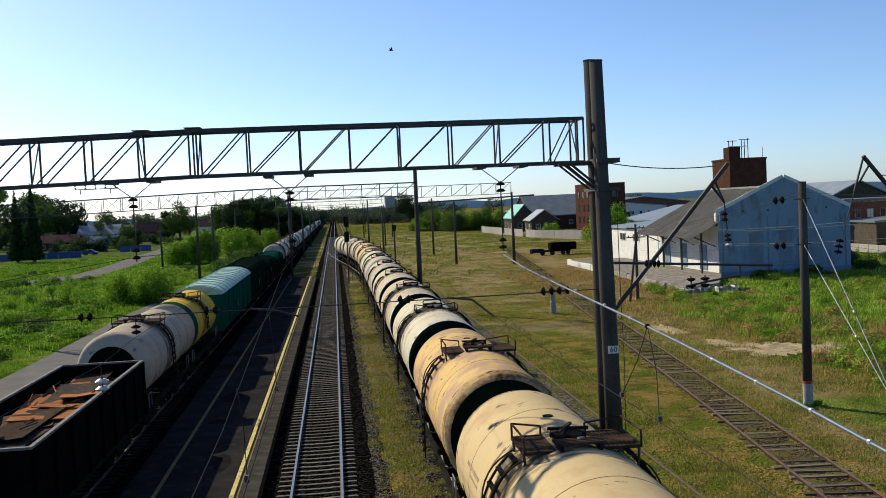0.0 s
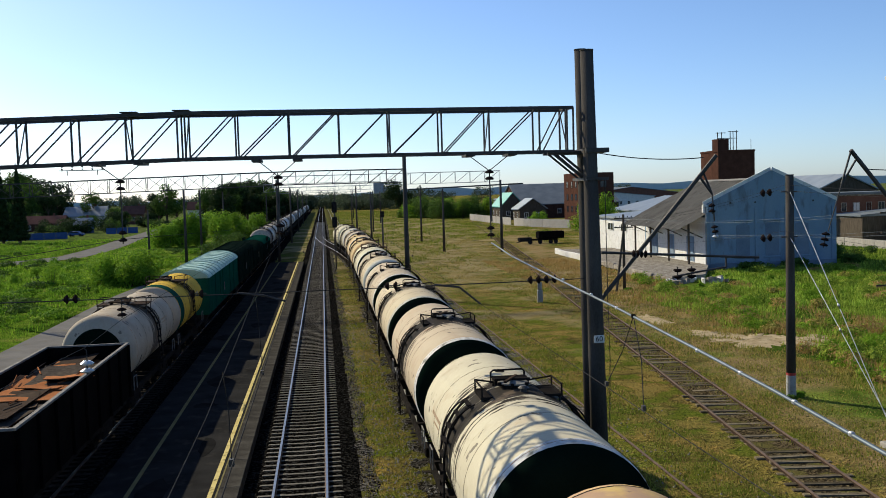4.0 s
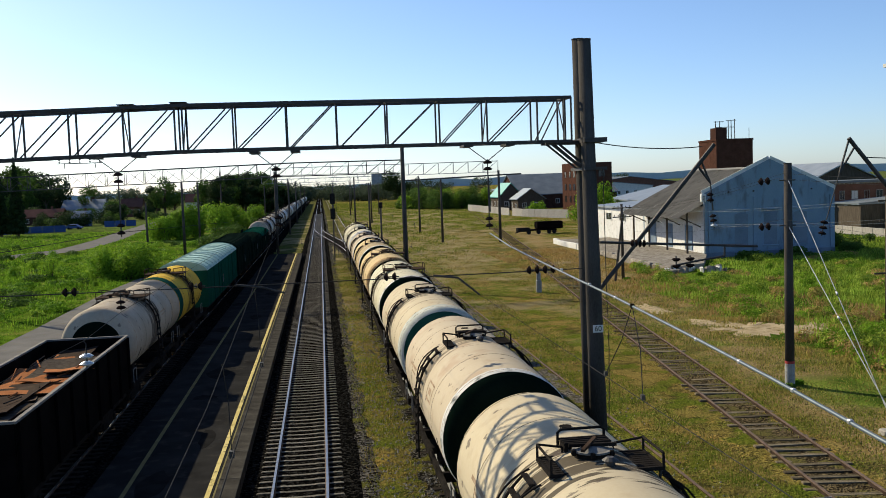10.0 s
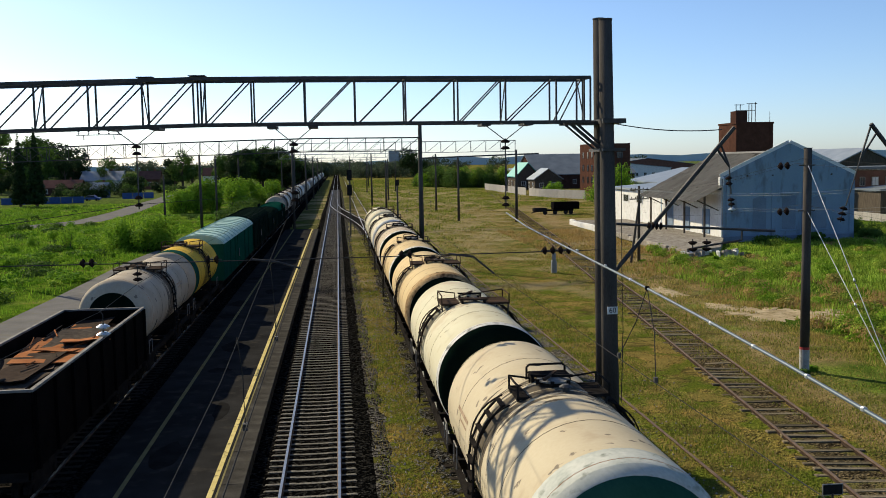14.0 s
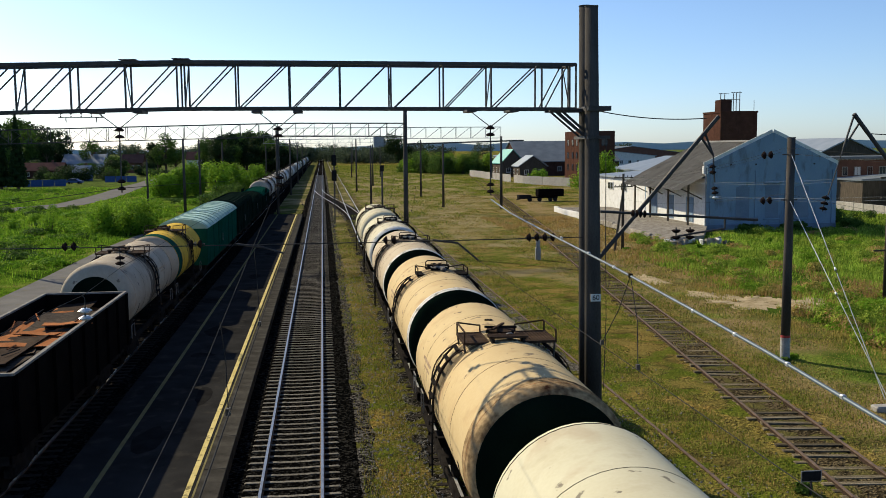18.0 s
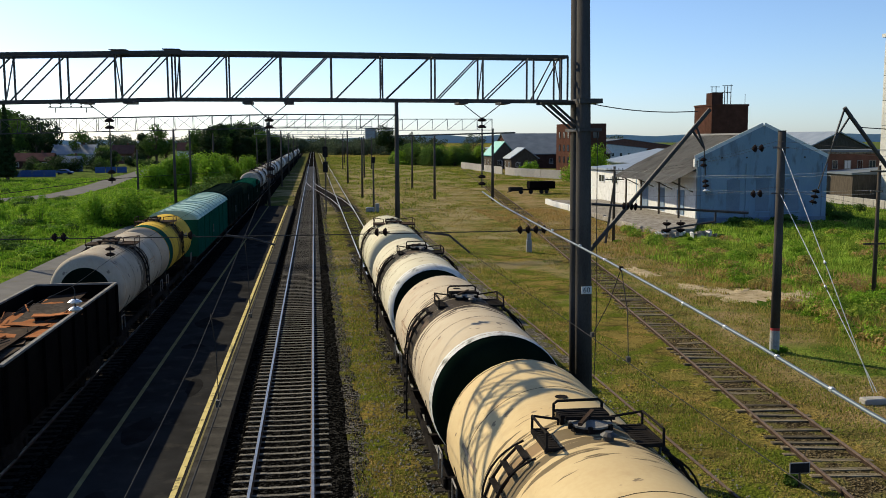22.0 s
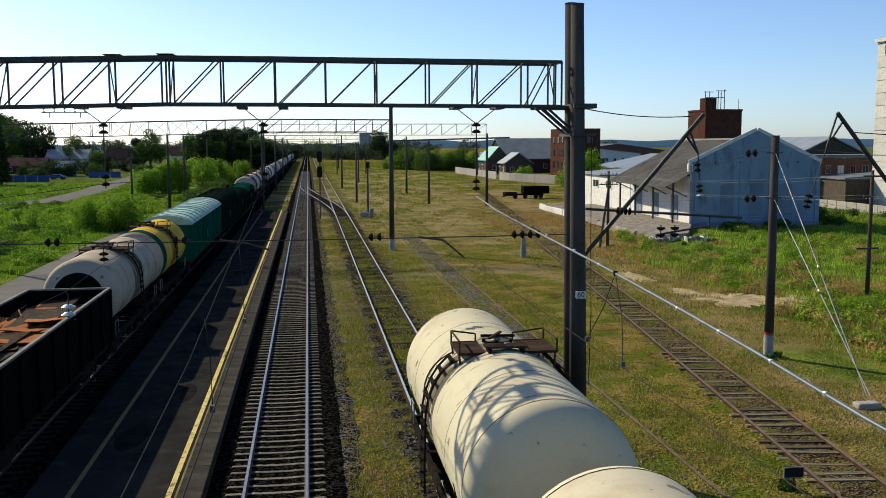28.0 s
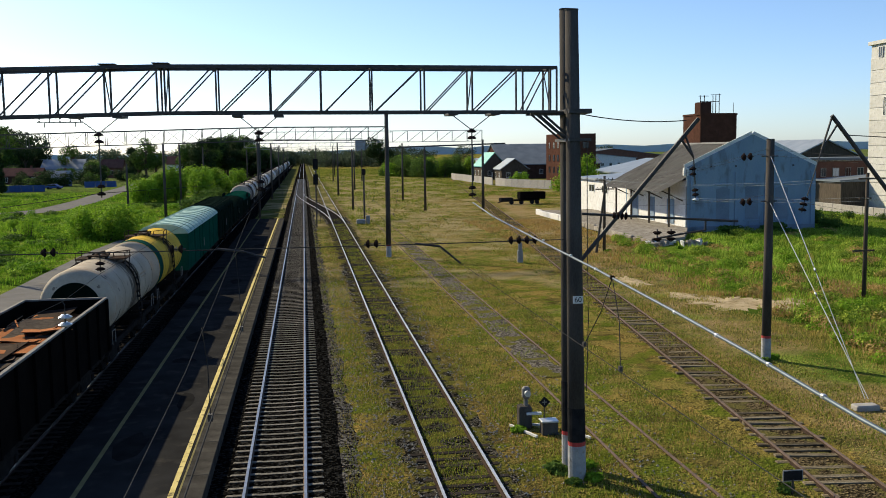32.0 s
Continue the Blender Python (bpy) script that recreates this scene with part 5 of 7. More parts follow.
MASTS = [(7.03, 81.1, 12.2, 0.2), (18.02, 175.5, 10.5, 0.17), (18.2, 143.9, 9.6, 0.17), (26.1, 138.2, 10.6, 0.2), (-6.1, 131, 11.4, 0.17), (-19.9, 141.4, 10.6, 0.19),
         (-19.9, 159.3, 10.6, 0.17), (-20.7, 203.5, 10.5, 0.17), (-24.3, 137, 7.8, 0.15), (7.5, 150, 9.5, 0.15), (7.0, 200, 11, 0.17), (-6.3, 190, 11, 0.17), (-6.4, 250, 11, 0.17), (-15, 260, 10, 0.16),
         (12, 230, 10, 0.16), (9, 300, 11, 0.16), (-6.6, 320, 11, 0.16), (3.2, 260, 11, 0.15), (12, 380, 11, 0.16), (-7, 420, 11, 0.16), (18, 300, 10, 0.16)]
for mx, my, mh, mr in MASTS:
    mast(mx, my, mh, mr + 0.03, mr - 0.04)


def far_portals():
    g = gantry([-29.6 + 1.525 * i for i in range(25)], 81.1, 10.05, 11.16, camber, 0.8, "steel_dark", 0.95, "lattice gantry of the second portal", True)
    mast(-29.8, 81.1, 12.0, 0.22, 0.15)
    b = thing("beam_arm", "steel arm reaching over the sidings from a mast", "bracket")
    bm = bmesh.new()
    beam(bm, (7.0, 81.1, 9.35), (17.3, 81.1, 9.6), 0.14, 0.12)
    tube(bm, (14.4, 81.1, 9.5), (14.5, 81.1, 6.4), 0.06, n=8)
    part("arm", bm, "steel_dark", b)
    tr = thing("insulator_beam", "short beam with five insulators on the gantry", "insulator row")
    bm = bmesh.new()
    beam(bm, (-21.2, 81.1, 11.7), (-17.6, 81.1, 11.7), 0.07)
    tube(bm, (-20.6, 81.1, 11.3), (-20.6, 81.1, 11.7), 0.04)
    tube(bm, (-18.2, 81.1, 11.3), (-18.2, 81.1, 11.7), 0.04)
    part("beam", bm, "steel_dark", tr)
    for i in range(5):
        discs(tr, (-21.0 + 0.8 * i, 81.1, 11.72), (-21.0 + 0.8 * i, 81.1, 12.1), 2, 0.09)
    gantry([-7 + 2.2 * i for i in range(16)], 138.2, 10.4, 12.0, lambda x: 0.0, 0.6, "steel_grey", 1.0, "distant grey lattice gantry over the yard")
    gantry([-12 + 2.2 * i for i in range(12)], 200, 10.2, 11.8, lambda x: 0.0, 0.6, "steel_grey", 1.1, "distant grey lattice gantry over the yard")
    gantry([-14 + 2.6 * i for i in range(11)], 300, 10.2, 12.0, lambda x: 0.0, 0.6, "steel_grey", 1.3, "distant grey lattice gantry over the yard")


far_portals()


def catenary():
    t = thing("catenary", "overhead wires of the second line with droppers", "overhead wire")
    far = [(4.46, 140, 7.9), (4.4, 110, 7.2), (4.46, 81, 7.9), (4.4, 66, 7.25), (4.4, 53, 7.05), (4.4, 40, 7.3), (4.46, 25.1, 7.62)]
    wire_part("messenger_wire", far, 0.003, "black_paint", t)
    near = [(4.46, 25.1, 7.62), (4.46, 22.4, 7.43), (4.46, 19, 7.3), (4.46, 14, 7.13), (4.46, 11, 7.0), (4.46, 9, 6.9), (4.46, 7, 6.77), (4.46, 3, 6.62), (4.46, -12, 6.9)]
    wire_part("messenger_wire", near, 0.02, "wire_pale", t, "pale stranded messenger wire")
    cont = [(4.1, 140, 6.0), (4.3, 81, 6.0), (4.12, 25.1, 5.98), (4.25, 8, 5.95), (4.3, -12, 6.0)]
    wire_part("contact_wire", cont, 0.0055, "wire", t)
    for y, zt, y2 in ((13.4, 7.11, 14.1), (13.4, 7.11, 12.4), (46, 7.1, 46), (60, 7.1, 60)):
        wire_part("dropper", [(4.46, y, zt), (4.4, (y + y2) / 2, (zt + 5.98) / 2), (4.25, y2, 5.98)], 0.007, "wire", t)
        bm = bmesh.new()
        block(bm, (4.25, y2, 5.98), (0.05, 0.06, 0.07))
        part("clamp", bm, "steel_dark", t)
        bm = bmesh.new()
        block(bm, (4.46, y, zt), (0.05, 0.06, 0.06))
        part("clamp", bm, "steel_dark", t)
    for y in (7.6, 8.6, 9.8, 11.0, 14.2, 15.6, 17.5):
        bm = bmesh.new()
        block(bm, (4.46, y, 6.9 + (y - 9) * (0.062 if y < 9 else 0.046)), (0.045, 0.06, 0.045), bevel=0.01)
        part("wire_clip", bm, "galvanised", t)
    t = thing("catenary", "overhead wires of the main line with droppers", "overhead wire")
    wire_part("messenger_wire", [(-1.1, 140, 7.9), (-1.05, 110, 7.3), (-1.1, 81, 7.9), (-1.05, 53, 7.2), (-1.12, 25.1, 8.1), (-1.08, 18, 7.75), (-1.05, 12, 7.4), (-1.02, 8, 7.2), (-1.0, 4, 7.15), (-1, -12, 7.7)], 0.004, "wire", t)
    wire_part("contact_wire", [(-1.2, 140, 6.3), (-0.8, 81, 6.3), (-1.05, 25.1, 6.28), (-0.95, 8, 6.45), (-1, -12, 6.4)], 0.008, "wire", t)
    for y, zt in ((9.6, 7.28), (14.5, 7.5), (46, 7.3), (60, 7.3)):
        wire_part("dropper", [(-1.05, y, zt), (-1.03, y + 0.2, (zt + 6.4) / 2), (-1.0, y, 6.36)], 0.006, "wire", t)
        bm = bmesh.new()
        block(bm, (-1.0, y, 6.36), (0.05, 0.07, 0.07))
        part("clamp", bm, "steel_dark", t)
    t = thing("catenary", "overhead wires above the standing train", "overhead wire")
    wire_part("messenger_wire", [(-5.15, 140, 7.9), (-5.15, 81, 7.9), (-5.1, 53, 7.3), (-5.1, 25.1, 8.05), (-9.3, 15, 7.6), (-11, 0, 7.6)], 0.008, "wire", t)
    wire_part("contact_wire", [(-5.3, 140, 6.0), (-5.1, 81, 6.0), (-5.22, 25.15, 6.0), (-4.42, 18, 6.36), (-4.0, 8, 6.9), (-4, -10, 7.2)], 0.006, "wire", t)
    for x, y, z, c in ((-4.4, 18.0, 6.0, "insulator_pale"), (-5.22, 25.15, 6.18, "insulator")):
        discs(t, (x, y, z + 0.14), (x, y, z - 0.14), 2, 0.13, c)
        wire_part("drop_wire", [(x - 0.05, y, z + 0.36), (x, y, z + 0.3), (x, y, z + 0.14)], 0.012, "wire", t)
    t = thing("feeder_wires", "thin wires along the telegraph poles", "overhead wire")
    for z, dx in ((8.9, 0), (7.0, 0), (8.7, -0.3)):
        wire_part("wire", sag((19.0 + dx, 37.3, z), (26.1 + dx, 80.7, z - 2.6), 0.4), 0.005, "wire", t)
        wire_part("wire", sag((19.0 + dx, 37.3, z), (16.0, -12, z), 0.5), 0.005, "wire", t)
    t = thing("telegraph_wires", "thin pale wires between the wooden poles", "overhead wire")
    for k, (za, zb) in enumerate(((6.4, 7.2), (6.25, 7.05), (5.5, 6.0), (5.3, 5.8))):
        dx = 0.5 if k % 2 else -0.5
        wire_part("wire", sag((26.1 + dx, 80.7, za), (32.4 + dx, 51.2, zb), 0.45), 0.006, "wire_pale", t)
        wire_part("wire", sag((32.4 + dx, 51.2, zb), (40.0 + dx, 10, zb + 0.4), 0.5), 0.006, "wire_pale", t)


catenary()


def poles():
    p = mast(19.2, 37.3, 9.3, 0.2, 0.16, label="dark pole with white foot and guy wires")
    for z in (8.62, 6.75):
        bm = bmesh.new()
        tube(bm, (-0.4, -0.05, z), (0.3, -0.05, z), 0.025)
        part("hook", bm, "steel_dark", p)
        discs(p, (-1.35, -0.1, z - 0.03), (-0.75, -0.05, z), 2, 0.16)
    a = thing("guy_anchor", "concrete anchor block with guy wires from the pole", "anchor")
    bm = bmesh.new()
    block(bm, (18.8, 29.4, 0.08), (0.85, 0.45, 0.22), bevel=0.04)
    part("block", bm, "concrete", a)
    for z, k in ((8.6, 0.0), (6.7, 0.12)):
        wire_part("guy_wire", [(19.15, 37.15, z), (18.85 + k, 29.5, 0.35)], 0.016, "galvanised", a)
        discs(a, Vector((19.15, 37.15, z)).lerp(Vector((18.85 + k, 29.5, 0.35)), 0.5), Vector((19.15, 37.15, z)).lerp(Vector((18.85 + k, 29.5, 0.35)), 0.53), 1, 0.05, "galvanised")
    p = mast(32.4, 51.2, 7.4, 0.13, 0.1, "wood_dark", False, "weathered wooden pole with crossarms", name="telegraph_pole")
    for z, w in ((7.1, 1.1), (5.95, 0.5), (2.9, 0.9)):
        bm = bmesh.new()
        block(bm, (0.2 if z > 7 else -0.2, -0.14, z), (w * 1.5, 0.1, 0.1))
        part("crossarm", bm, "wood_dark", p)
    p = mast(26.1, 80.7, 6.6, 0.14, 0.1, "wood_dark", False, "weathered braced wooden telegraph pole", name="telegraph_pole")
    bm = bmesh.new()
    tube(bm, (-1.1, -1.2, 0), (0, 0, 5.2), 0.12, 0.09)
    part("brace", bm, "wood_dark", p)
    for z in (6.3, 5.5):
        bm = bmesh.new()
        block(bm, (0, -0.1, z), (1.7, 0.1, 0.1))
        part("crossarm", bm, "wood_dark", p)
        for x in (-0.7, -0.35, 0.35, 0.7):
            discs(p, (x, -0.1, z + 0.05), (x, -0.1, z + 0.2), 1, 0.05)


poles()


def signals():
    s = thing("signal", "tall two-head colour light signal on a grey post", "railway signal", pose(1.4, 118.4, 0))
    bm = bmesh.new()
    tube(bm, (0, 0, 0), (0, 0, 8.0), 0.08)
    part("post", bm, "steel_dark", s)
    for z in (7.6, 5.75):
        bm = bmesh.new()
        block(bm, (0, -0.2, z), (0.62, 0.3, 1.3), bevel=0.05)
        head = part("signal_head", bm, "black_paint", s)
        for k in (-0.4, 0, 0.4):
            bm = bmesh.new()
            tube(bm, (0, -0.34, z + k), (0, -0.58, z + k + 0.02), 0.15, 0.17, 12)
            part("hood", bm, "black_paint", head)
    bm = bmesh.new()
    for z in range(2, 26):
        block(bm, (0.3, 0.1, z * 0.32), (0.36, 0.03, 0.03))
    block(bm, (0.12, 0.1, 4.3), (0.03, 0.03, 8))
    block(bm, (0.48, 0.1, 4.3), (0.03, 0.03, 8))
    part("ladder", bm, "steel_dark", s)
    s = thing("signal", "small lamp signal on a thin dark post", "railway signal", pose(7.8, 126.3, 0))
    bm = bmesh.new()
    tube(bm, (0, 0, 0), (0, 0, 6.2), 0.12)
    part("post", bm, "steel_dark", s)
    bm = bmesh.new()
    block(bm, (0, -0.1, 6.4), (0.5, 0.4, 0.8), bevel=0.06)
    part("signal_head", bm, "black_paint", s)
    s = thing("dwarf_signal", "grey dwarf signal on a concrete base in the grass", "railway signal", pose(6.9, 29.6, 0))
    bm = bmesh.new()
    block(bm, (0, 0, 0.35), (0.42, 0.4, 0.75), bevel=0.03)
    part("cabinet", bm, "mast", s)
    bm = bmesh.new()
    tube(bm, (0.05, 0, 0.7), (0.05, 0, 1.0), 0.08)
    block(bm, (0.05, -0.02, 1.15), (0.26, 0.26, 0.4), bevel=0.06)
    part("lamp_head", bm, "rail_grey", s)
    bm = bmesh.new()
    tube(bm, (0.05, -0.15, 1.17), (0.05, -0.3, 1.17), 0.09, 0.1, 12)
    part("hood", bm, "galvanised", s)
    bm = bmesh.new()
    block(bm, (0.26, -0.22, 0.5), (0.5, 0.12, 0.07))
    part("arm_plate", bm, "white_paint", s)
    s = thing("junction_box", "grey cable junction box beside the mast", "box", pose(7.5, 28.75, 0))
    bm = bmesh.new()
    block(bm, (0, 0, 0.2), (0.5, 0.4, 0.42), bevel=0.02)
    part("body", bm, "mast", s)
    bm = bmesh.new()
    block(bm, (0, 0, 0.43), (0.56, 0.46, 0.05), bevel=0.01)
    part("lid", bm, "galvanised", s)
    s = thing("diamond_sign", "small black diamond sign on a thin rod", "sign", pose(7.4, 28.95, 0))
    bm = bmesh.new()
    tube(bm, (0, 0, 0), (0, 0, 0.85), 0.015)
    part("rod", bm, "steel_dark", s)
    bm = bmesh.new()
    block(bm, (0, -0.02, 0.98), (0.26, 0.02, 0.26), Matrix.Rotation(radians(45), 4, "Y"))
    part("panel", bm, "black_paint", s)
    bm = bmesh.new()
    block(bm, (0, -0.034, 0.98), (0.15, 0.006, 0.03))
    block(bm, (0, -0.034, 0.98), (0.03, 0.007, 0.15))
    part("cross_mark", bm, "rail_grey", s, "small pale cross on the panel")
    for a, b in (((6.45, 29.7), (7.0, 28.3)), ((6.9, 29.75), (7.9, 29.3)), ((8.1, 28.8), (8.6, 27.9))):
        bm = bmesh.new()
        beam(bm, (*a, 0.06), (*b, 0.06), 0.07)
        tagged(part("marker_rail", bm, "white_paint"), "whitewashed old rail edging in the grass", "rail edging")
    s = thing("track_sign", "small dark sign board on a post by the siding", "sign", pose(12.35, 22.4, 0))
    bm = bmesh.new()
    tube(bm, (0, 0, 0), (0, 0, 0.4), 0.03)
    part("post", bm, "steel_dark", s)
    bm = bmesh.new()
    block(bm, (0, 0, 0.5), (0.52, 0.04, 0.26), bevel=0.008)
    part("board", bm, "black_paint", s)
    bm = bmesh.new()
    block(bm, (0, 0.0, 0.5), (0.56, 0.03, 0.3), bevel=0.008)
    part("board_edge", bm, "concrete", s)
    s = thing("trackside_post", "pale concrete trackside post with grey lamp", "post", pose(17.0, 74.2, 0))
    bm = bmesh.new()
    block(bm, (0, 0, 0.5), (0.4, 0.4, 1.0), bevel=0.04)
    part("base", bm, "steel_grey", s)
    bm = bmesh.new()
    block(bm, (0, 0, 1.3), (0.32, 0.32, 0.7), bevel=0.08)
    part("head", bm, "steel_grey", s)
    s = thing("point_machine", "grey point motor beside the turnout", "point motor", pose(6.9, 119, 0))
    bm = bmesh.new()
    block(bm, (0, 0, 0.35), (1.1, 0.8, 0.6), bevel=0.08)
    part("case", bm, "steel_grey", s)
    bm = bmesh.new()
    block(bm, (0.9, 0.3, 0.55), (0.5, 0.5, 1.1), bevel=0.05)
    part("relay_case", bm, "steel_grey", s)


signals()

# ---- buildings ----
def window(parent, x, y, z, w, h, face="y", sgn=-1, mat="glass_dark", frame_mat="white_paint"):
    """A framed window or door leaf set on a wall that faces along an axis."""
    f = new("window")
    f.parent = parent
    f.matrix_basis = pose(x, y, z) if face == "y" else pose(x, y, z, 0, 0, 90)
    bm = bmesh.new()
    block(bm, (0, sgn * 0.02 if face == "y" else 0.02, 0), (w, 0.05, h))
    part("pane", bm, mat, f)
    bm = bmesh.new()
    t = 0.09
    for s in (-1, 1):
        block(bm, (s * (w / 2), 0, 0), (t, 0.14, h + t))
        block(bm, (0, 0, s * (h / 2)), (w, 0.13, t))
    block(bm, (0, 0, 0), (t * 0.6, 0.12, h))
    part("window_frame", bm, frame_mat, f)
    return f


def warehouse():
    b = thing("warehouse", "plastered warehouse with shade-blued gable, grey slate roof and canopy", "building")
    x0, x1, y0, y1, e, rx, rz = 40.55, 55.2, 97.0, 116.6, 6.95, 47.9, 10.38
    bm = bmesh.new()
    prism(bm, [(x0, -0.1), (x1, -0.1), (x1, e), (rx, rz), (x0, e)], y0, y0 + 0.4)
    part("gable_wall", bm, "plaster", b, "gable with its shade painted in blue, blind niches")
    bm = bmesh.new()
    prism(bm, [(x0, -0.1), (x1, -0.1), (x1, e - 1.2), (rx, rz - 1.05), (x0, e - 1.2)], y1 - 0.4, y1)
    part("gable_wall", bm, "plaster", b)
    for xa, xb in ((x0, x0 + 0.4), (x1 - 0.4, x1)):
        bm = bmesh.new()
        block(bm, ((xa + xb) / 2, (y0 + y1) / 2, e / 2 - 0.75), (xb - xa - 0.004, y1 - y0 - 0.8, e - 1.4))
        part("side_wall", bm, "white_paint", b)
    # roof with corrugated sheets, and the canopy over the dock
    def slope_sheets(xa, za, xb, zb, name, n):
        for k in range(n):
            ya = y0 + 0.41 + k * (y1 - y0 + 0.1) / n
            yb = ya + (y1 - y0 + 0.1) / n
            bm = bmesh.new()
            steps = 14
            rows = []
            for i in range(steps + 1):
                y = ya + (yb - ya) * i / steps
                dz = 0.035 * (i % 2) + 0.01 * (k % 2)
                rows.append([bm.verts.new((xa, y, za + dz)), bm.verts.new((xb, y, zb + dz))])
            for a, c in zip(rows, rows[1:]):
                bm.faces.new((a[0], a[1], c[1], c[0]))
            bmesh.ops.solidify(bm, geom=bm.faces[:], thickness=0.06)
            part(name, bm, "slate", b)
    slope_sheets(rx, 9.46, 40.2, 5.68, "roof_sheet", 8)
    slope_sheets(40.35, 5.72, 37.55, 4.3, "canopy_sheet", 8)
    slope_sheets(rx, 9.46, x1 + 0.4, 5.7, "roof_sheet", 8)
    bm = bmesh.new()
    prism(bm, [(rx - 0.35, 9.4), (rx, 9.63), (rx + 0.35, 9.4)], y0 + 0.42, y1 + 0.5)
    part("ridge_cap", bm, "slate", b)
    bm = bmesh.new()
    block(bm, (x0 - 0.12, y0 + 0.2, 6.45), (0.5, 0.5, 0.9), bevel=0.06)
    part("kneeler", bm, "white_paint", b, "flaking white corner of the gable")
    for s, xa in ((-1, x0 - 0.25), (1, x1 + 0.25)):
        bm = bmesh.new()
        beam(bm, (xa, y0 + 0.16, e - 0.02), (rx, y0 + 0.16, rz + 0.05), 0.1, 0.62)
        part("verge_board", bm, "white_paint", b, "white verge along the gable")
    bm = bmesh.new()
    block(bm, (rx, y0 + 0.16, rz + 0.02), (0.3, 0.6, 0.16), bevel=0.04)
    part("apex_cap", bm, "white_paint", b)
    # flat niche plates: a darker plaster colour stands for the shade of recesses
    for x, w, z, h in ((44.6, 1.5, 3.0, 3.6), (47.9, 1.5, 3.1, 3.8), (51.3, 1.5, 3.0, 3.6)):
        bm = bmesh.new()
        prism(bm, [(x - w / 2, z - h / 2), (x + w / 2, z - h / 2), (x + w / 2, z + h / 2 - 0.25), (x, z + h / 2), (x - w / 2, z + h / 2 - 0.25)], y0 - 0.03, y0 + 0.02)
        part("niche", bm, "plaster_worn", b, "walled-up window niche, recess shade painted on")
    for x in (41.15, 54.95, 46.2, 49.6):
        bm = bmesh.new()
        block(bm, (x, y0 - 0.06, e / 2 - 0.3), (0.5, 0.14, e - 0.6))
        part("pilaster", bm, "plaster", b)
    for x in (44.6, 47.9, 51.3):
        bm = bmesh.new()
        block(bm, (x, y0 - 0.05, 5.05), (1.9, 0.14, 0.22), bevel=0.03)
        part("lintel", bm, "plaster", b)
        bm = bmesh.new()
        block(bm, (x, y0 - 0.06, 1.1), (1.8, 0.16, 0.16), bevel=0.03)
        part("sill", bm, "plaster", b)
    bm = bmesh.new()
    block(bm, ((x0 + x1) / 2, y0 - 0.05, 0.25), (x1 - x0 + 0.1, 0.16, 0.7), bevel=0.03)
    part("plinth", bm, "plaster_worn", b, "stained plinth course")
    for x in (43.2, 46.0, 49.9, 52.6):
        bm = bmesh.new()
        block(bm, (x, y0 - 0.045, 7.0), (0.16, 0.1, 0.16))
        part("wall_anchor", bm, "steel_dark", b)
    bm = bmesh.new()
    tube(bm, (x0 - 0.12, y0 - 0.12, 0.3), (x0 - 0.12, y0 - 0.12, 6.7), 0.06)
    part("downpipe", bm, "steel_grey", b)
    # canopy posts with braces, doors on the dock side
    for y in (98.2, 104.2, 110.2, 115.8):
        bm = bmesh.new()
        beam(bm, (39.0, y, 0.45), (39.0, y, 5.0), 0.18)
        post = part("canopy_post", bm, "wood_dark", b)
        bm = bmesh.new()
        beam(bm, (x0, y, 3.3), (38.0, y, 4.5), 0.12)
        part("brace", bm, "wood_dark", post)
    for y in (101.5, 107.5, 113):
        window(b, x0 - 0.03, y, 2.0, 1.9, 2.6, "x", -1, "plaster" if y < 105 else "plaster_worn", "plaster")
    # lower annex
    a = thing("annex", "low whitewashed annex with flat grey metal roof", "building")
    bm = bmesh.new()
    block(bm, (46.5, 127.4, 2.3), (11.6, 20.8, 4.8))
    part("shell", bm, "white_paint", a)
    bm = bmesh.new()
    prism(bm, [(40.3, 4.7), (53, 5.5), (53, 5.75), (40.3, 4.95)], 117.3, 138.2)
    part("roof", bm, "roof_metal", a)
    for y in (125.5, 131.5):
        window(a, 40.68, y, 3.5, 2.4, 1.0, "x", -1)
    # loading dock
    d = thing("loading_dock", "whitewashed concrete loading dock with crumbling edge", "loading dock")
    bm = bmesh.new()
    prism(bm, [(31.6, 88.5), (32.0, 84.5), (36.0, 86.6), (40.5, 96.6), (40.5, 131), (32.6, 131)], 0.0, 0.5, "z")
    part("deck", bm, "old_concrete", d)
    rnd = random.Random(3)
    y = 88.2
    while y < 129:
        ln = rnd.uniform(2.2, 4.5)
        bm = bmesh.new()
        block(bm, (0, 0, 0.3 + rnd.uniform(-0.08, 0.08)), (0.34, ln - rnd.uniform(0.04, 0.35), (0.62 if y < 106 else 0.8) + rnd.uniform(-0.14, 0.08)), bevel=0.07)
        ob = part("face_block", bm, "white_paint" if y > 106 else "old_concrete", d)
        ob.matrix_basis = pose(31.45 + 0.02 * (y - 88) + rnd.uniform(-0.06, 0.06), y + ln / 2, 0, 0, rnd.uniform(-3, 3), rnd.uniform(-2, 2))
        y += ln
    bm = bmesh.new()
    beam(bm, (31.5, 88.4, 0.24), (31.95, 84.4, 0.24), 0.25, 0.5)
    part("end_face", bm, "old_concrete", d)


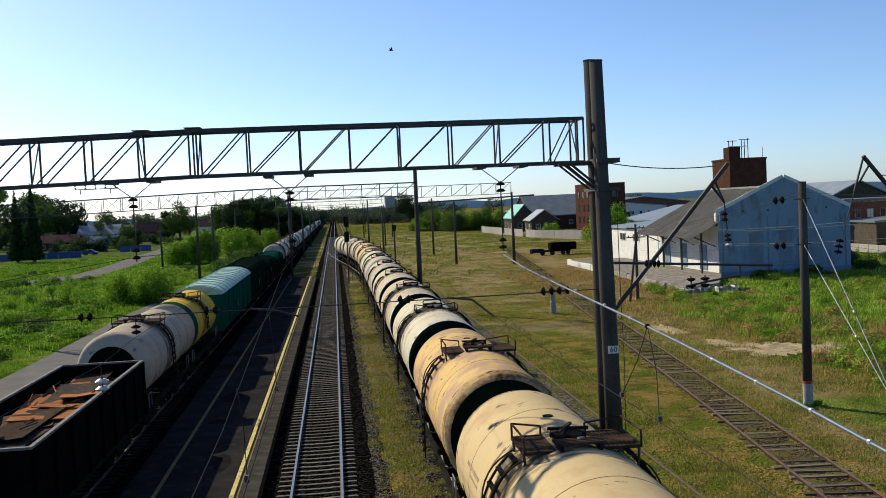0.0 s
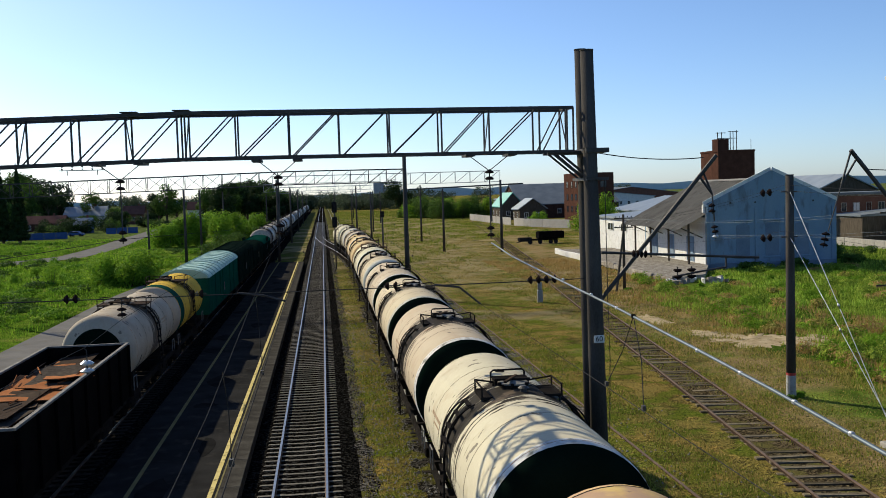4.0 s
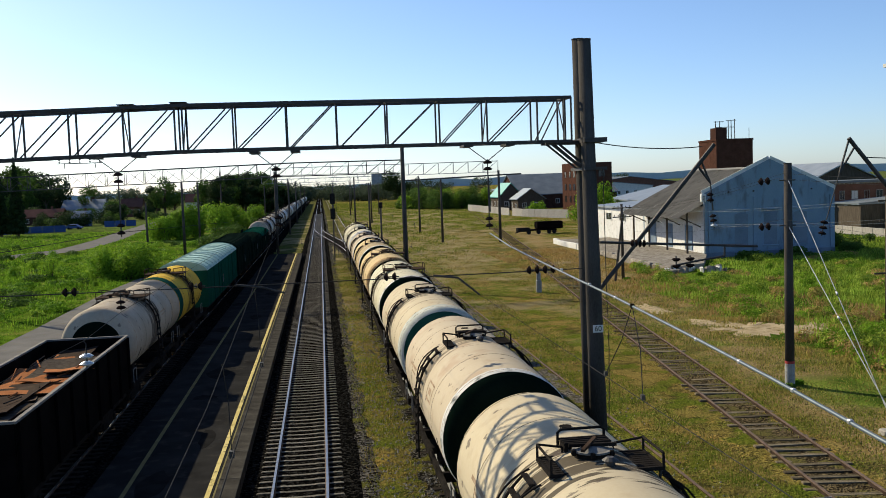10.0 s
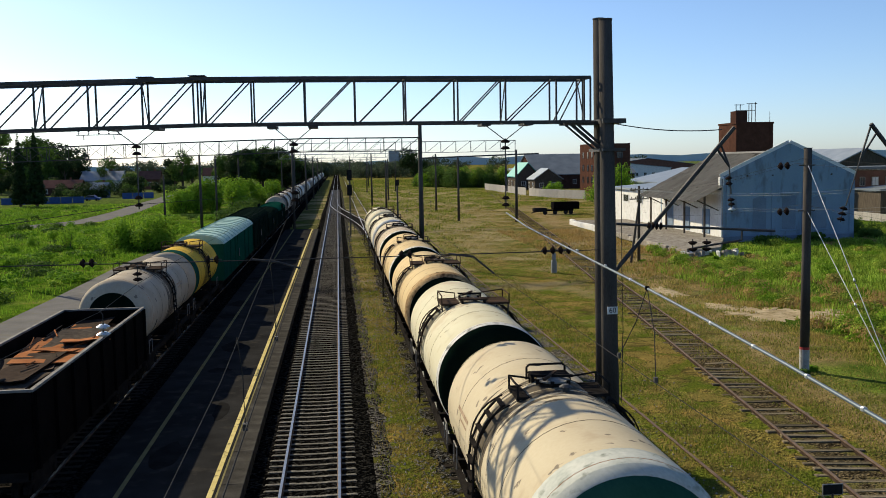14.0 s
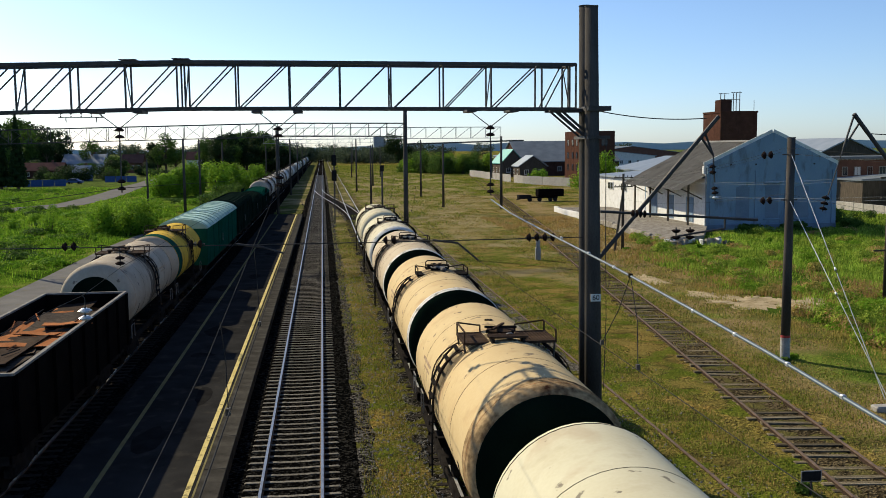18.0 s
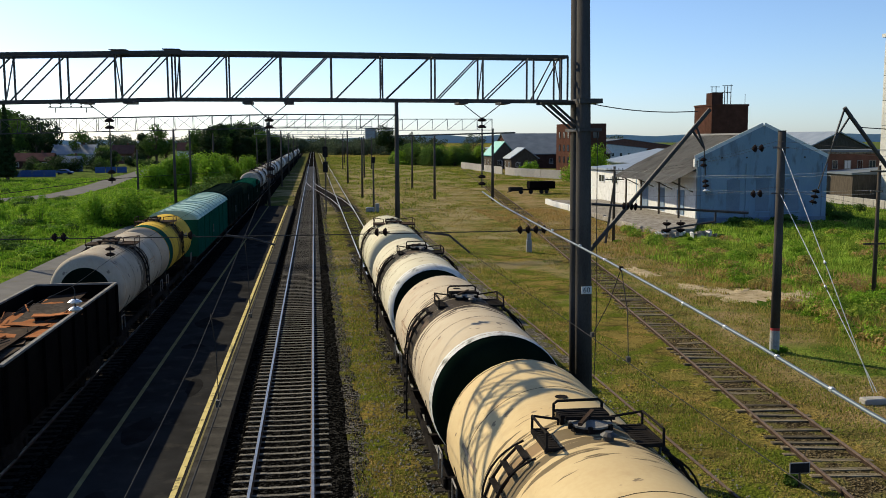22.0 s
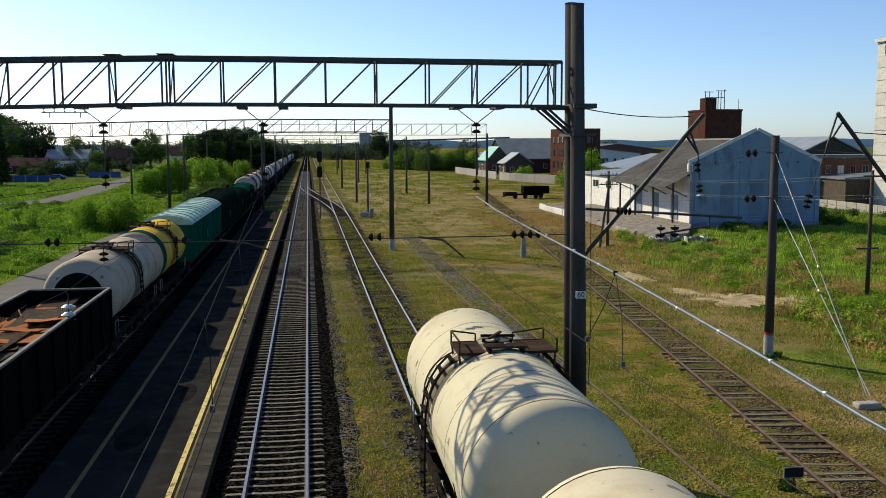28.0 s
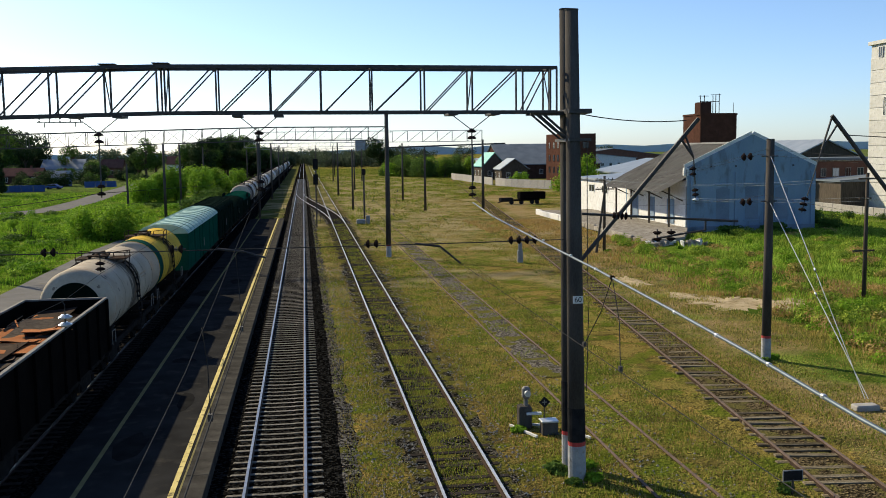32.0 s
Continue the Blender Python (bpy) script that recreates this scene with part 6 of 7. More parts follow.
def dock_rubble():
    rnd = random.Random(14)
    for i in range(22):
        r = thing("concrete_rubble", "broken whitewashed concrete piece at the dock's crumbling end", "rubble", pose(rnd.uniform(31.0, 37.0), rnd.uniform(82.2, 85.6), rnd.uniform(0.0, 0.12), rnd.uniform(-14, 14), rnd.uniform(-14, 14), rnd.uniform(0, 180)), group="rubble at the dock")
        bm = bmesh.new()
        sx, sy, sz = rnd.uniform(0.4, 1.3), rnd.uniform(0.3, 0.7), rnd.uniform(0.2, 0.5)
        n = 6
        prism(bm, [(sx / 2 * math.cos(a) * rnd.uniform(0.7, 1.2), sy / 2 * math.sin(a) * rnd.uniform(0.7, 1.2)) for a in [2 * math.pi * k / n for k in range(n)]], -0.15, sz, "z")
        part("piece", bm, ("white_paint", "old_concrete", "old_concrete")[i % 3], r)


warehouse()
dock_rubble()


def yard_buildings():
    t = thing("brick_tower", "dark brick tower with rooftop tank and railings", "building")
    bm = bmesh.new()
    block(bm, (68.0, 153.6, 7.2), (6.3, 7.2, 14.5))
    part("shell", bm, "brick_old", t)
    bm = bmesh.new()
    block(bm, (68.0, 153.6, 14.5), (6.5, 7.4, 0.3))
    part("parapet", bm, "brick_old", t)
    bm = bmesh.new()
    block(bm, (65.9, 151.5, 15.5), (1.9, 2.4, 2.0), bevel=0.05)
    part("roof_hut", bm, "brick_dark", t)
    for p, q, r in [((x, 151, 14.6), (x, 151, 17.6 if x < 68 else 17.9), 0.07) for x in (65.2, 65.9, 67.4, 67.9, 68.5)] + [
            ((64.9, 151, 17.5), (66.6, 151, 17.5), 0.05), ((67.0, 151, 17.7), (68.8, 151, 17.7), 0.05), ((65.2, 151, 16.6), (68.5, 151, 16.6), 0.05), ((71.0, 151, 14.6), (71.0, 151, 16.4), 0.04)]:
        bm = bmesh.new()
        tube(bm, p, q, r)
        part("pipe", bm, "steel_dark", t)
    t = thing("brick_block", "unfinished brick block with empty window openings", "building")
    bm = bmesh.new()
    block(bm, (76.4, 268, 6.6), (10.2, 16, 13.6))
    part("shell", bm, "brick_old", t)
    for z in (3.2, 6.6, 10.2):
        for y in (262.5, 267, 272):
            window(t, 71.25, y, z, 1.6, 1.8, "x", -1, "glass_dark", "brick_dark")
        for x in (74.0, 78.5):
            window(t, x, 259.95, z, 1.8, 1.8, "y", -1, "glass_dark", "brick_dark")
    t = thing("panel_tower", "tall pale concrete panel tower with dark openings", "building")
    bm = bmesh.new()
    block(bm, (85.6, 124.5, 11.7), (8.2, 8.6, 23.6))
    part("core", bm, "panel_pale", t)
    bm = bmesh.new()
    block(bm, (0, 0, 0), (0.12, 8.5, 1.72), bevel=0.03)
    first = part("panel", bm, "panel_pale", t)
    for i in range(12):
        m = pose(81.46, 124.5, 1.0 + 1.78 * i)
        if i:
            again(first, t, m)
        else:
            first.matrix_basis = m
    bm = bmesh.new()
    block(bm, (85.6, 124.5, 23.6), (8.9, 9.3, 0.5))
    part("parapet", bm, "panel_pale", t)
    for i in range(3):
        window(t, 81.38, 122.4 + 2.0 * i, 22.2, 0.9, 1.5, "x")
    window(t, 81.38, 125, 14.5, 0.6, 2.6, "x")
    bm = bmesh.new()
    block(bm, (84.0, 117.9, 1.8), (9, 4.2, 3.6))
    part("porch", bm, "white_paint", t)
    t = thing("brick_shed", "run-down red brick shed with a pale cornice", "building")
    bm = bmesh.new()
    block(bm, (86.5, 145, 3.4), (15, 10, 7.0))
    part("shell", bm, "brick", t)
    bm = bmesh.new()
    block(bm, (86.5, 145, 7.0), (15.8, 10.8, 0.35))
    part("roof", bm, "roof_grey", t)
    for i in range(5):
        window(t, 81 + 2.1 * i, 139.95, 4.9, 0.8 + 0.25 * (i % 2), 1.3, "y", -1, ("glass_dark", "white_paint", "brick_dark")[i % 3], "old_concrete")
    bm = bmesh.new()
    block(bm, (82, 133, 1.9), (9, 8, 3.8))
    part("lean_to", bm, "wood_dark", t, "dark boarded lean-to")
    bm = bmesh.new()
    prism(bm, [(77.2, 3.75), (86.8, 3.75), (86.8, 4.6), (77.2, 4.0)], 128.8, 137.2)
    part("lean_to_roof", bm, "roof_grey", t)
    bm = bmesh.new()
    block(bm, (86.5, 139.93, 6.75), (15.1, 0.22, 0.28), bevel=0.04)
    part("cornice", bm, "old_concrete", t, "pale broken cornice")
    # large roofs behind
    for nm, x, y, w, d, e, r, mat, wall, lab in (
            ("hall", 101.9, 205, 13, 60, 7.0, 10.1, "roof_metal", "wood_dark", "pale metal hall with dark open gable"),
            ("hall", 78, 190, 26, 40, 4.0, 6.6, "roof_metal", "white_paint", "low hall with pale blue metal roof"),
            ("hall", 78, 312, 34, 32, 4.4, 10.8, "roof_grey", "brick_dark", "long warehouse with dark grey roof"),
            ("hall", 58.5, 298, 7, 16, 4.0, 8.2, "roof_teal", "wood_dark", "small house with teal green roof"),
            ("hall", 61.5, 280, 8, 10, 3.4, 6.4, "roof_metal", "wood_dark", "low house with grey metal roof"),
            ("hall", 110, 420, 60, 60, 5, 8.2, "roof_metal", "white_paint", "distant hall with pale metal roof"),
            ("hall", 150, 480, 60, 60, 5, 9.0, "roof_grey", "brick", "distant hall with grey roof")):
        h = thing(nm, lab, "building", pose(x, y, 0, 0, 0, 90 if lab.startswith("long") else 0))
        bm = bmesh.new()
        prism(bm, [(-w / 2, 0), (w / 2, 0), (w / 2, e), (0, r), (-w / 2, e)], -d / 2, d / 2)
        part("shell", bm, wall, h)
        for s in (-1, 1):
            bm = bmesh.new()
            prism(bm, [(0, r + 0.02), (s * (w / 2 + 0.5), e - 0.1), (s * (w / 2 + 0.5), e + 0.15), (0, r + 0.27)], -d / 2 - 0.4, d / 2 + 0.4)
            part("roof_slope", bm, mat, h)
        for i in range(max(2, int(w / 4))):
            window(h, -w / 2 + 2 + i * 3.6, -d / 2 - 0.03, e * 0.5, 1.2, 1.4)
        for i in range(max(3, int(d / 6))):
            window(h, -w / 2 - 0.03, -d / 2 + 3 + i * 5.5, e * 0.5, 1.2, 1.4, "x")
    t = thing("grain_elevator", "distant blue-grey elevator tower", "building")
    for x, w, h in ((59, 11, 21), (68, 9, 17)):
        bm = bmesh.new()
        block(bm, (x, 1000, h / 2), (w, 14, h))
        part("tower_block", bm, "roof_metal", t)
    # concrete panel fence
    f = thing("panel_fence", "weathered pale concrete panel fence", "fence")
    bm = bmesh.new()
    block(bm, (0, 0, 1.0), (0.12, 2.94, 2.0), bevel=0.02)
    first = part("fence_panel", bm, "concrete", f)
    pts = [(46.5, 300), (48.2, 250), (49.5, 232), (56.0, 212)]
    k = 0
    for (ax, ay), (bx, by) in zip(pts, pts[1:]):
        n = int(math.hypot(bx - ax, by - ay) / 3)
        for i in range(n):
            u = (i + 0.5) / n
            if 240 < ay + (by - ay) * u < 244:
                continue
            m = pose(ax + (bx - ax) * u, ay + (by - ay) * u, 0, 0, 0, math.degrees(math.atan2(by - ay, bx - ax)) - 90)
            if k:
                again(first, f, m)
            else:
                first.matrix_basis = m
            k += 1
    f = thing("low_wall", "low concrete wall in tall grass", "wall")
    for i in range(10):
        bm = bmesh.new()
        block(bm, (72.2, 104 + 2.4 * i, 0.5), (0.25, 2.34, 1.2), bevel=0.03)
        part("wall_panel", bm, "concrete", f)
    # trailer and crates
    t = thing("trailer", "dark flat trailer with a covered load by the dock", "trailer", pose(36.6, 156, 0, 0, 0, 5) @ Matrix.Scale(0.72, 4))
    bm = bmesh.new()
    block(bm, (0, 0, 0.95), (6.5, 2.4, 0.3))
    part("bed", bm, "gondola", t)
    bm = bmesh.new()
    block(bm, (1.6, 0, 2.0), (6.2, 2.4, 1.7), bevel=0.12)
    part("load", bm, "gondola", t)
    for x in (-3.6, -1.2, 1.4, 2.6):
        bm = bmesh.new()
        tube(bm, (x, -1.2, 0.5), (x, -0.85, 0.5), 0.5, n=16)
        part("wheel", bm, "black_paint", t)
    bm = bmesh.new()
    block(bm, (-4.6, 0, 1.1), (3.0, 1.8, 0.9), bevel=0.1)
    beam(bm, (-6.6, 0, 0.4), (-4, 0, 1.0), 0.2)
    part("drawbar_box", bm, "black_paint", t)


yard_buildings()


def house(x, y, w, d, e, r, wall, roof, label, turn=0):
    h = thing("house", label, "house", pose(x, y, 0, 0, 0, turn))
    bm = bmesh.new()
    prism(bm, [(-d / 2, 0), (d / 2, 0), (d / 2, e), (0, r), (-d / 2, e)], -w / 2, w / 2, "x")
    part("shell", bm, wall, h)
    for s in (-1, 1):
        bm = bmesh.new()
        prism(bm, [(0, r + 0.02), (s * (d / 2 + 0.5), e - 0.15), (s * (d / 2 + 0.5), e + 0.1), (0, r + 0.25)], -w / 2 - 0.4, w / 2 + 0.4, "x")
        part("roof", bm, roof, h)
    for i in range(3):
        window(h, -w / 3 + i * w / 3, -d / 2 - 0.03, e * 0.55, 1.2, 1.4)
    bm = bmesh.new()
    block(bm, (w * 0.2, 0.6, r + 0.3), (0.6, 0.6, 1.4))
    part("chimney", bm, "brick", h)


def village():
    house(-91, 385, 15, 12, 4.0, 7.5, "white_paint", "roof_metal", "house with pale metal roof among trees")
    house(-72, 300, 4.5, 4.5, 2.6, 4.4, "blue_paint", "roof_metal", "small blue house with pale roof")
    house(-92, 332, 13, 8, 2.6, 5.0, "brick_dark", "roof_red", "low house with red-brown roof")
    house(-76, 400, 8, 8, 4.0, 7.2, "brick", "roof_red", "brick house behind bushes")
    house(-58, 470, 12, 10, 4.5, 8.0, "white_paint", "roof_red", "white house with red-brown roof")
    house(-130, 470, 16, 12, 4.2, 8.0, "white_paint", "roof_grey", "grey-roofed house among trees")
    f = thing("blue_fence", "bright blue board fence at the lane", "fence")
    bm = bmesh.new()
    block(bm, (0, 0, 0.85), (2.78, 0.08, 1.7))
    first = part("fence_panel", bm, "blue_paint", f)
    for i in range(10):
        m = pose(-84 + 2.8 * i, 253 + 0.5 * i, 0, 0, 0, 10) if i < 7 else pose(-80 + 2.8 * i, 276 + 0.9 * i, 0, 0, 0, 17)
        if i:
            again(first, f, m)
        else:
            first.matrix_basis = m
    c = thing("car", "blue parked car beside the fence", "car", pose(-67.5, 272, 0, 0, 0, -8))
    bm = bmesh.new()
    prism(bm, [(-2.1, 0.35), (2.1, 0.35), (2.15, 0.8), (1.2, 0.9), (0.6, 1.42), (-1.2, 1.42), (-1.9, 0.95), (-2.15, 0.85)], -0.85, 0.85)
    part("body", bm, "blue_paint", c)
    bm = bmesh.new()
    prism(bm, [(1.0, 0.92), (0.55, 1.34), (-1.1, 1.34), (-1.65, 0.96)], -0.87, 0.87)
    part("windows", bm, "glass_dark", c)
    for x in (-1.3, 1.3):
        for y in (-0.86, 0.86):
            bm = bmesh.new()
            tube(bm, (x, y - 0.1, 0.32), (x, y + 0.1, 0.32), 0.32, n=14)
            part("wheel", bm, "black_paint", c)


village()


def sand_patch():
    """Bare sand that breaks through the grass in ragged scraps."""
    rnd = random.Random(9)
    for cx, cy, rx, ry in ((24.4, 52.0, 2.1, 2.6), (26.6, 50.6, 1.5, 2.0), (23.0, 54.6, 1.0, 1.6), (28.3, 51.6, 0.7, 0.9), (29.6, 43.4, 0.9, 0.7), (21.9, 61.5, 0.8, 2.4)):
        bm = bmesh.new()
        c = bm.verts.new((cx, cy, 0.09))
        n = 70
        ring = []
        for i in range(n):
            a = 2 * math.pi * i / n
            k = 1 + 0.7 * noise.noise((math.cos(a) * 1.6 + cx, math.sin(a) * 1.6, 4.0)) + 0.6 * noise.noise((math.cos(a) * 5 + cx, math.sin(a) * 5, 9.0)) + rnd.uniform(-0.1, 0.1)
            ring.append(bm.verts.new((cx + rx * k * math.cos(a), cy + ry * k * math.sin(a), 0.004)))
        for i in range(n):
            bm.faces.new((c, ring[i], ring[(i + 1) % n]))
        tagged(part("sand_patch", bm, "sand"), "bare pale sand in the grass", "sand", kind="stuff")


sand_patch()


def hills():
    """A low wooded ridge on the horizon; its haze is painted into the colour."""
    vs, fs = [], []
    n = 160
    for i in range(n + 1):
        a = radians(-60 + 120 * i / n)
        r = 2600
        h = 12 + 12 * noise.noise((i * 0.06, 0.3, 0)) + 7 * noise.noise((i * 0.35, 2.1, 0)) + 6 * max(0, math.sin(a * 1.3))
        vs += [(r * math.sin(a), r * math.cos(a), -5), (r * math.sin(a), r * math.cos(a), max(9, h))]
        if i:
            b = 2 * i
            fs.append((b - 2, b, b + 1, b - 1))
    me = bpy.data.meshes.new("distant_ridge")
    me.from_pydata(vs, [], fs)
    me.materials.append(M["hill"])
    tagged(new("distant_ridge", me), "wooded ridge on the horizon, haze painted into its blue", "hills", kind="structure")


hills()

# ---- plants ----
def leaves_mesh(name, blobs, leaf, count, seed, mat):
    """Small tilted leaf clumps scattered through lumpy blobs: (x, y, z, rx, ry, rz)."""
    rng = np.random.default_rng(seed)
    vol = np.array([b[3] * b[4] * b[5] for b in blobs]) ** 0.8
    pick = rng.choice(len(blobs), count, p=vol / vol.sum())
    b = np.array(blobs)[pick]
    d = rng.normal(size=(count, 3))
    d /= np.linalg.norm(d, axis=1)[:, None]
    rad = rng.uniform(0.35, 1.0, (count, 1)) ** 0.45 * rng.uniform(0.85, 1.12, (count, 1))
    p = b[:, :3] + d * rad * b[:, 3:6]
    p[:, 2] = np.maximum(p[:, 2], 0.05)
    nrm = d + rng.normal(size=(count, 3)) * 0.38 + np.array([0, 0, 0.25])
    nrm /= np.linalg.norm(nrm, axis=1)[:, None]
    u = np.cross(nrm, rng.normal(size=(count, 3)))
    u /= np.linalg.norm(u, axis=1)[:, None] + 1e-9
    w = np.cross(nrm, u)
    s = leaf * rng.uniform(0.6, 1.4, (count, 1))
    v = np.empty((count, 4, 3))
    v[:, 0], v[:, 1], v[:, 2], v[:, 3] = p - u * s, p + w * s * 0.55, p + u * s, p - w * s * 0.55
    me = bpy.data.meshes.new(name)
    me.from_pydata(v.reshape(-1, 3).tolist(), [], np.arange(count * 4).reshape(-1, 4).tolist())
    me.materials.append(M[mat])
    return new(name, me)


def tree(x, y, h, spread, seed, mat="leaf", label="broad leafy tree", count=1500, name="tree"):
    rnd = random.Random(seed)
    t = thing(name, label, "tree", pose(x, y, 0), group="trees along the line")
    bm = bmesh.new()
    tube(bm, (0, 0, -0.1), (0.1, 0, h * 0.5), h * 0.03, h * 0.016, 8)
    blobs = []
    for i in range(13):
        a, zz = rnd.uniform(0, 6.28), (rnd.uniform(0.5, 0.86) if i % 2 else rnd.uniform(0.22, 0.5))
        k = spread * rnd.uniform(0.25, 0.6) * (1.15 - abs(zz - 0.55))
        c = Vector((k * math.cos(a), k * math.sin(a), h * zz))
        tube(bm, (0.05, 0, h * min(0.5, zz * 0.55)), c, h * 0.012, h * 0.004, 6)
        r = spread * rnd.uniform(0.26, 0.46)
        blobs.append((*c, r, r, min(r * 0.8, h - c.z + 0.1)))
    part("trunk", bm, "bark", t)
    crown = leaves_mesh("crown", blobs, spread * 0.052, int(count * 3.6), seed, mat)
    crown.parent = t
    return t


def spruce(x, y, h, seed):
    t = thing("spruce", "tall dark conical spruce", "tree", pose(x, y, 0), group="trees along the line")
    bm = bmesh.new()
    tube(bm, (0, 0, 0), (0, 0, h), h * 0.02, 0.02, 8)
    part("trunk", bm, "bark", t)
    blobs = []
    for i in range(16):
        z = h * (0.08 + 0.9 * i / 16)
        r = h * 0.125 * (1.04 - i / 16)
        for k in range(3):
            a = i * 1.3 + k * 2.1
            blobs.append((r * 0.45 * math.cos(a), r * 0.45 * math.sin(a), z, r * 0.6, r * 0.6, h * 0.045))
    crown = leaves_mesh("crown", blobs, h * 0.02, 3600, seed, "leaf_dark")
    crown.parent = t


def bush(x, y, h, w, seed, mat="leaf_bright", count=900, label="bright green wild bush in the grass"):
    rnd = random.Random(seed)
    t = thing("bush", label, "bush", pose(x, y, 0), group="bushes beside the line")
    bm = bmesh.new()
    blobs = []
    for i in range(12):
        a, k = rnd.uniform(0, 6.28), w * rnd.uniform(0, 0.45)
        zz = h * (rnd.uniform(0.38, 0.7) if i % 2 else rnd.uniform(0.12, 0.35))
        c = (k * math.cos(a), k * math.sin(a), zz)
        tube(bm, (c[0] * 0.3, c[1] * 0.3, -0.05), c, 0.03 * h / 2, 0.012 * h / 2, 5)
        r = w * rnd.uniform(0.2, 0.34)
        blobs.append((*c, r, r, min(h - zz, max(zz, h * 0.25)) * 0.95))
    part("stem", bm, "bark", t)
    crown = leaves_mesh("foliage", blobs, max(0.075, w * 0.04), int(count * 2.6), seed, mat)
    crown.parent = t


def grass(name, label, regions, count, hmin, hmax, seed, mat, thin=0.25):
    """Tufts of blades over rectangles (x0, x1, y0, y1), denser near the camera, in patches."""
    rng = np.random.default_rng(seed)
    area = np.array([(r[1] - r[0]) * (r[3] - r[2]) / (20 + r[2]) for r in regions])
    pick = rng.choice(len(regions), count, p=area / area.sum())
    R = np.array(regions, float)[pick]
    x = rng.uniform(R[:, 0], R[:, 1])
    u = rng.uniform(0, 1, count)
    y = R[:, 2] * (R[:, 3] / R[:, 2]) ** u
    patch = np.zeros(count)
    for k in range(14):
        ang, wave = rng.uniform(0, 6.283), rng.uniform(0.8, 2.6) * (3.0 if k % 3 == 0 else 1.0) * (1 + 0.008 * np.median(y))
        patch += np.cos((x * np.cos(ang) + y * np.sin(ang) * 0.6) * 6.283 / wave + rng.uniform(0, 6.283))
    patch = np.clip(0.5 + patch / 5.0, 0, 1) ** 1.4
    lane = np.interp(y, [118, 147, 153, 167, 200, 240, 271, 310], [-150, -60, -48, -42.5, -43.2, -46.6, -48.7, -52])
    keep = (rng.uniform(0, 1, count) < thin + (1 - thin) * patch) & ((x - 25.2) ** 2 + (y - 51.2) ** 2 > 6 + 4 * np.sin(x * 3 + y * 2))
    keep &= (x > -20) | (np.abs(x - lane) > np.where(y < 160, 9.0, 3.2))
    x, y, patch = x[keep], y[keep], patch[keep]
    n = len(x)
    h = rng.uniform(hmin, hmax, n) * (0.6 + 0.6 * patch)
    a, lean = rng.uniform(0, 6.283, n), rng.uniform(0.1, 0.6, n)
    wd = (0.010 + 0.00038 * y) * (0.6 + h)
    v = np.empty((n, 3, 3))
    dx, dy = np.cos(a), np.sin(a)
    v[:, 0] = np.stack([x - dx * wd, y - dy * wd, np.zeros(n)], 1)
    v[:, 1] = np.stack([x + dx * wd, y + dy * wd, np.zeros(n)], 1)
    v[:, 2] = np.stack([x - dy * lean * h, y + dx * lean * h, h], 1)
    me = bpy.data.meshes.new(name)
    me.from_pydata(v.reshape(-1, 3).tolist(), [], np.arange(n * 3).reshape(-1, 3).tolist())
    me.materials.append(M[mat])
    tagged(new(name, me), label, "grass", kind="stuff")


def weeds(name, label, spots, leaf, count, seed, mat):
    """Many low leafy clumps in rank growth: (x, y, half width, height) each."""
    blobs = [(x, y, h * 0.35, r, r * 1.2, h * 0.62) for x, y, r, h in spots]
    tagged(leaves_mesh(name, blobs, leaf, count, seed, mat), label, "weeds", kind="stuff")


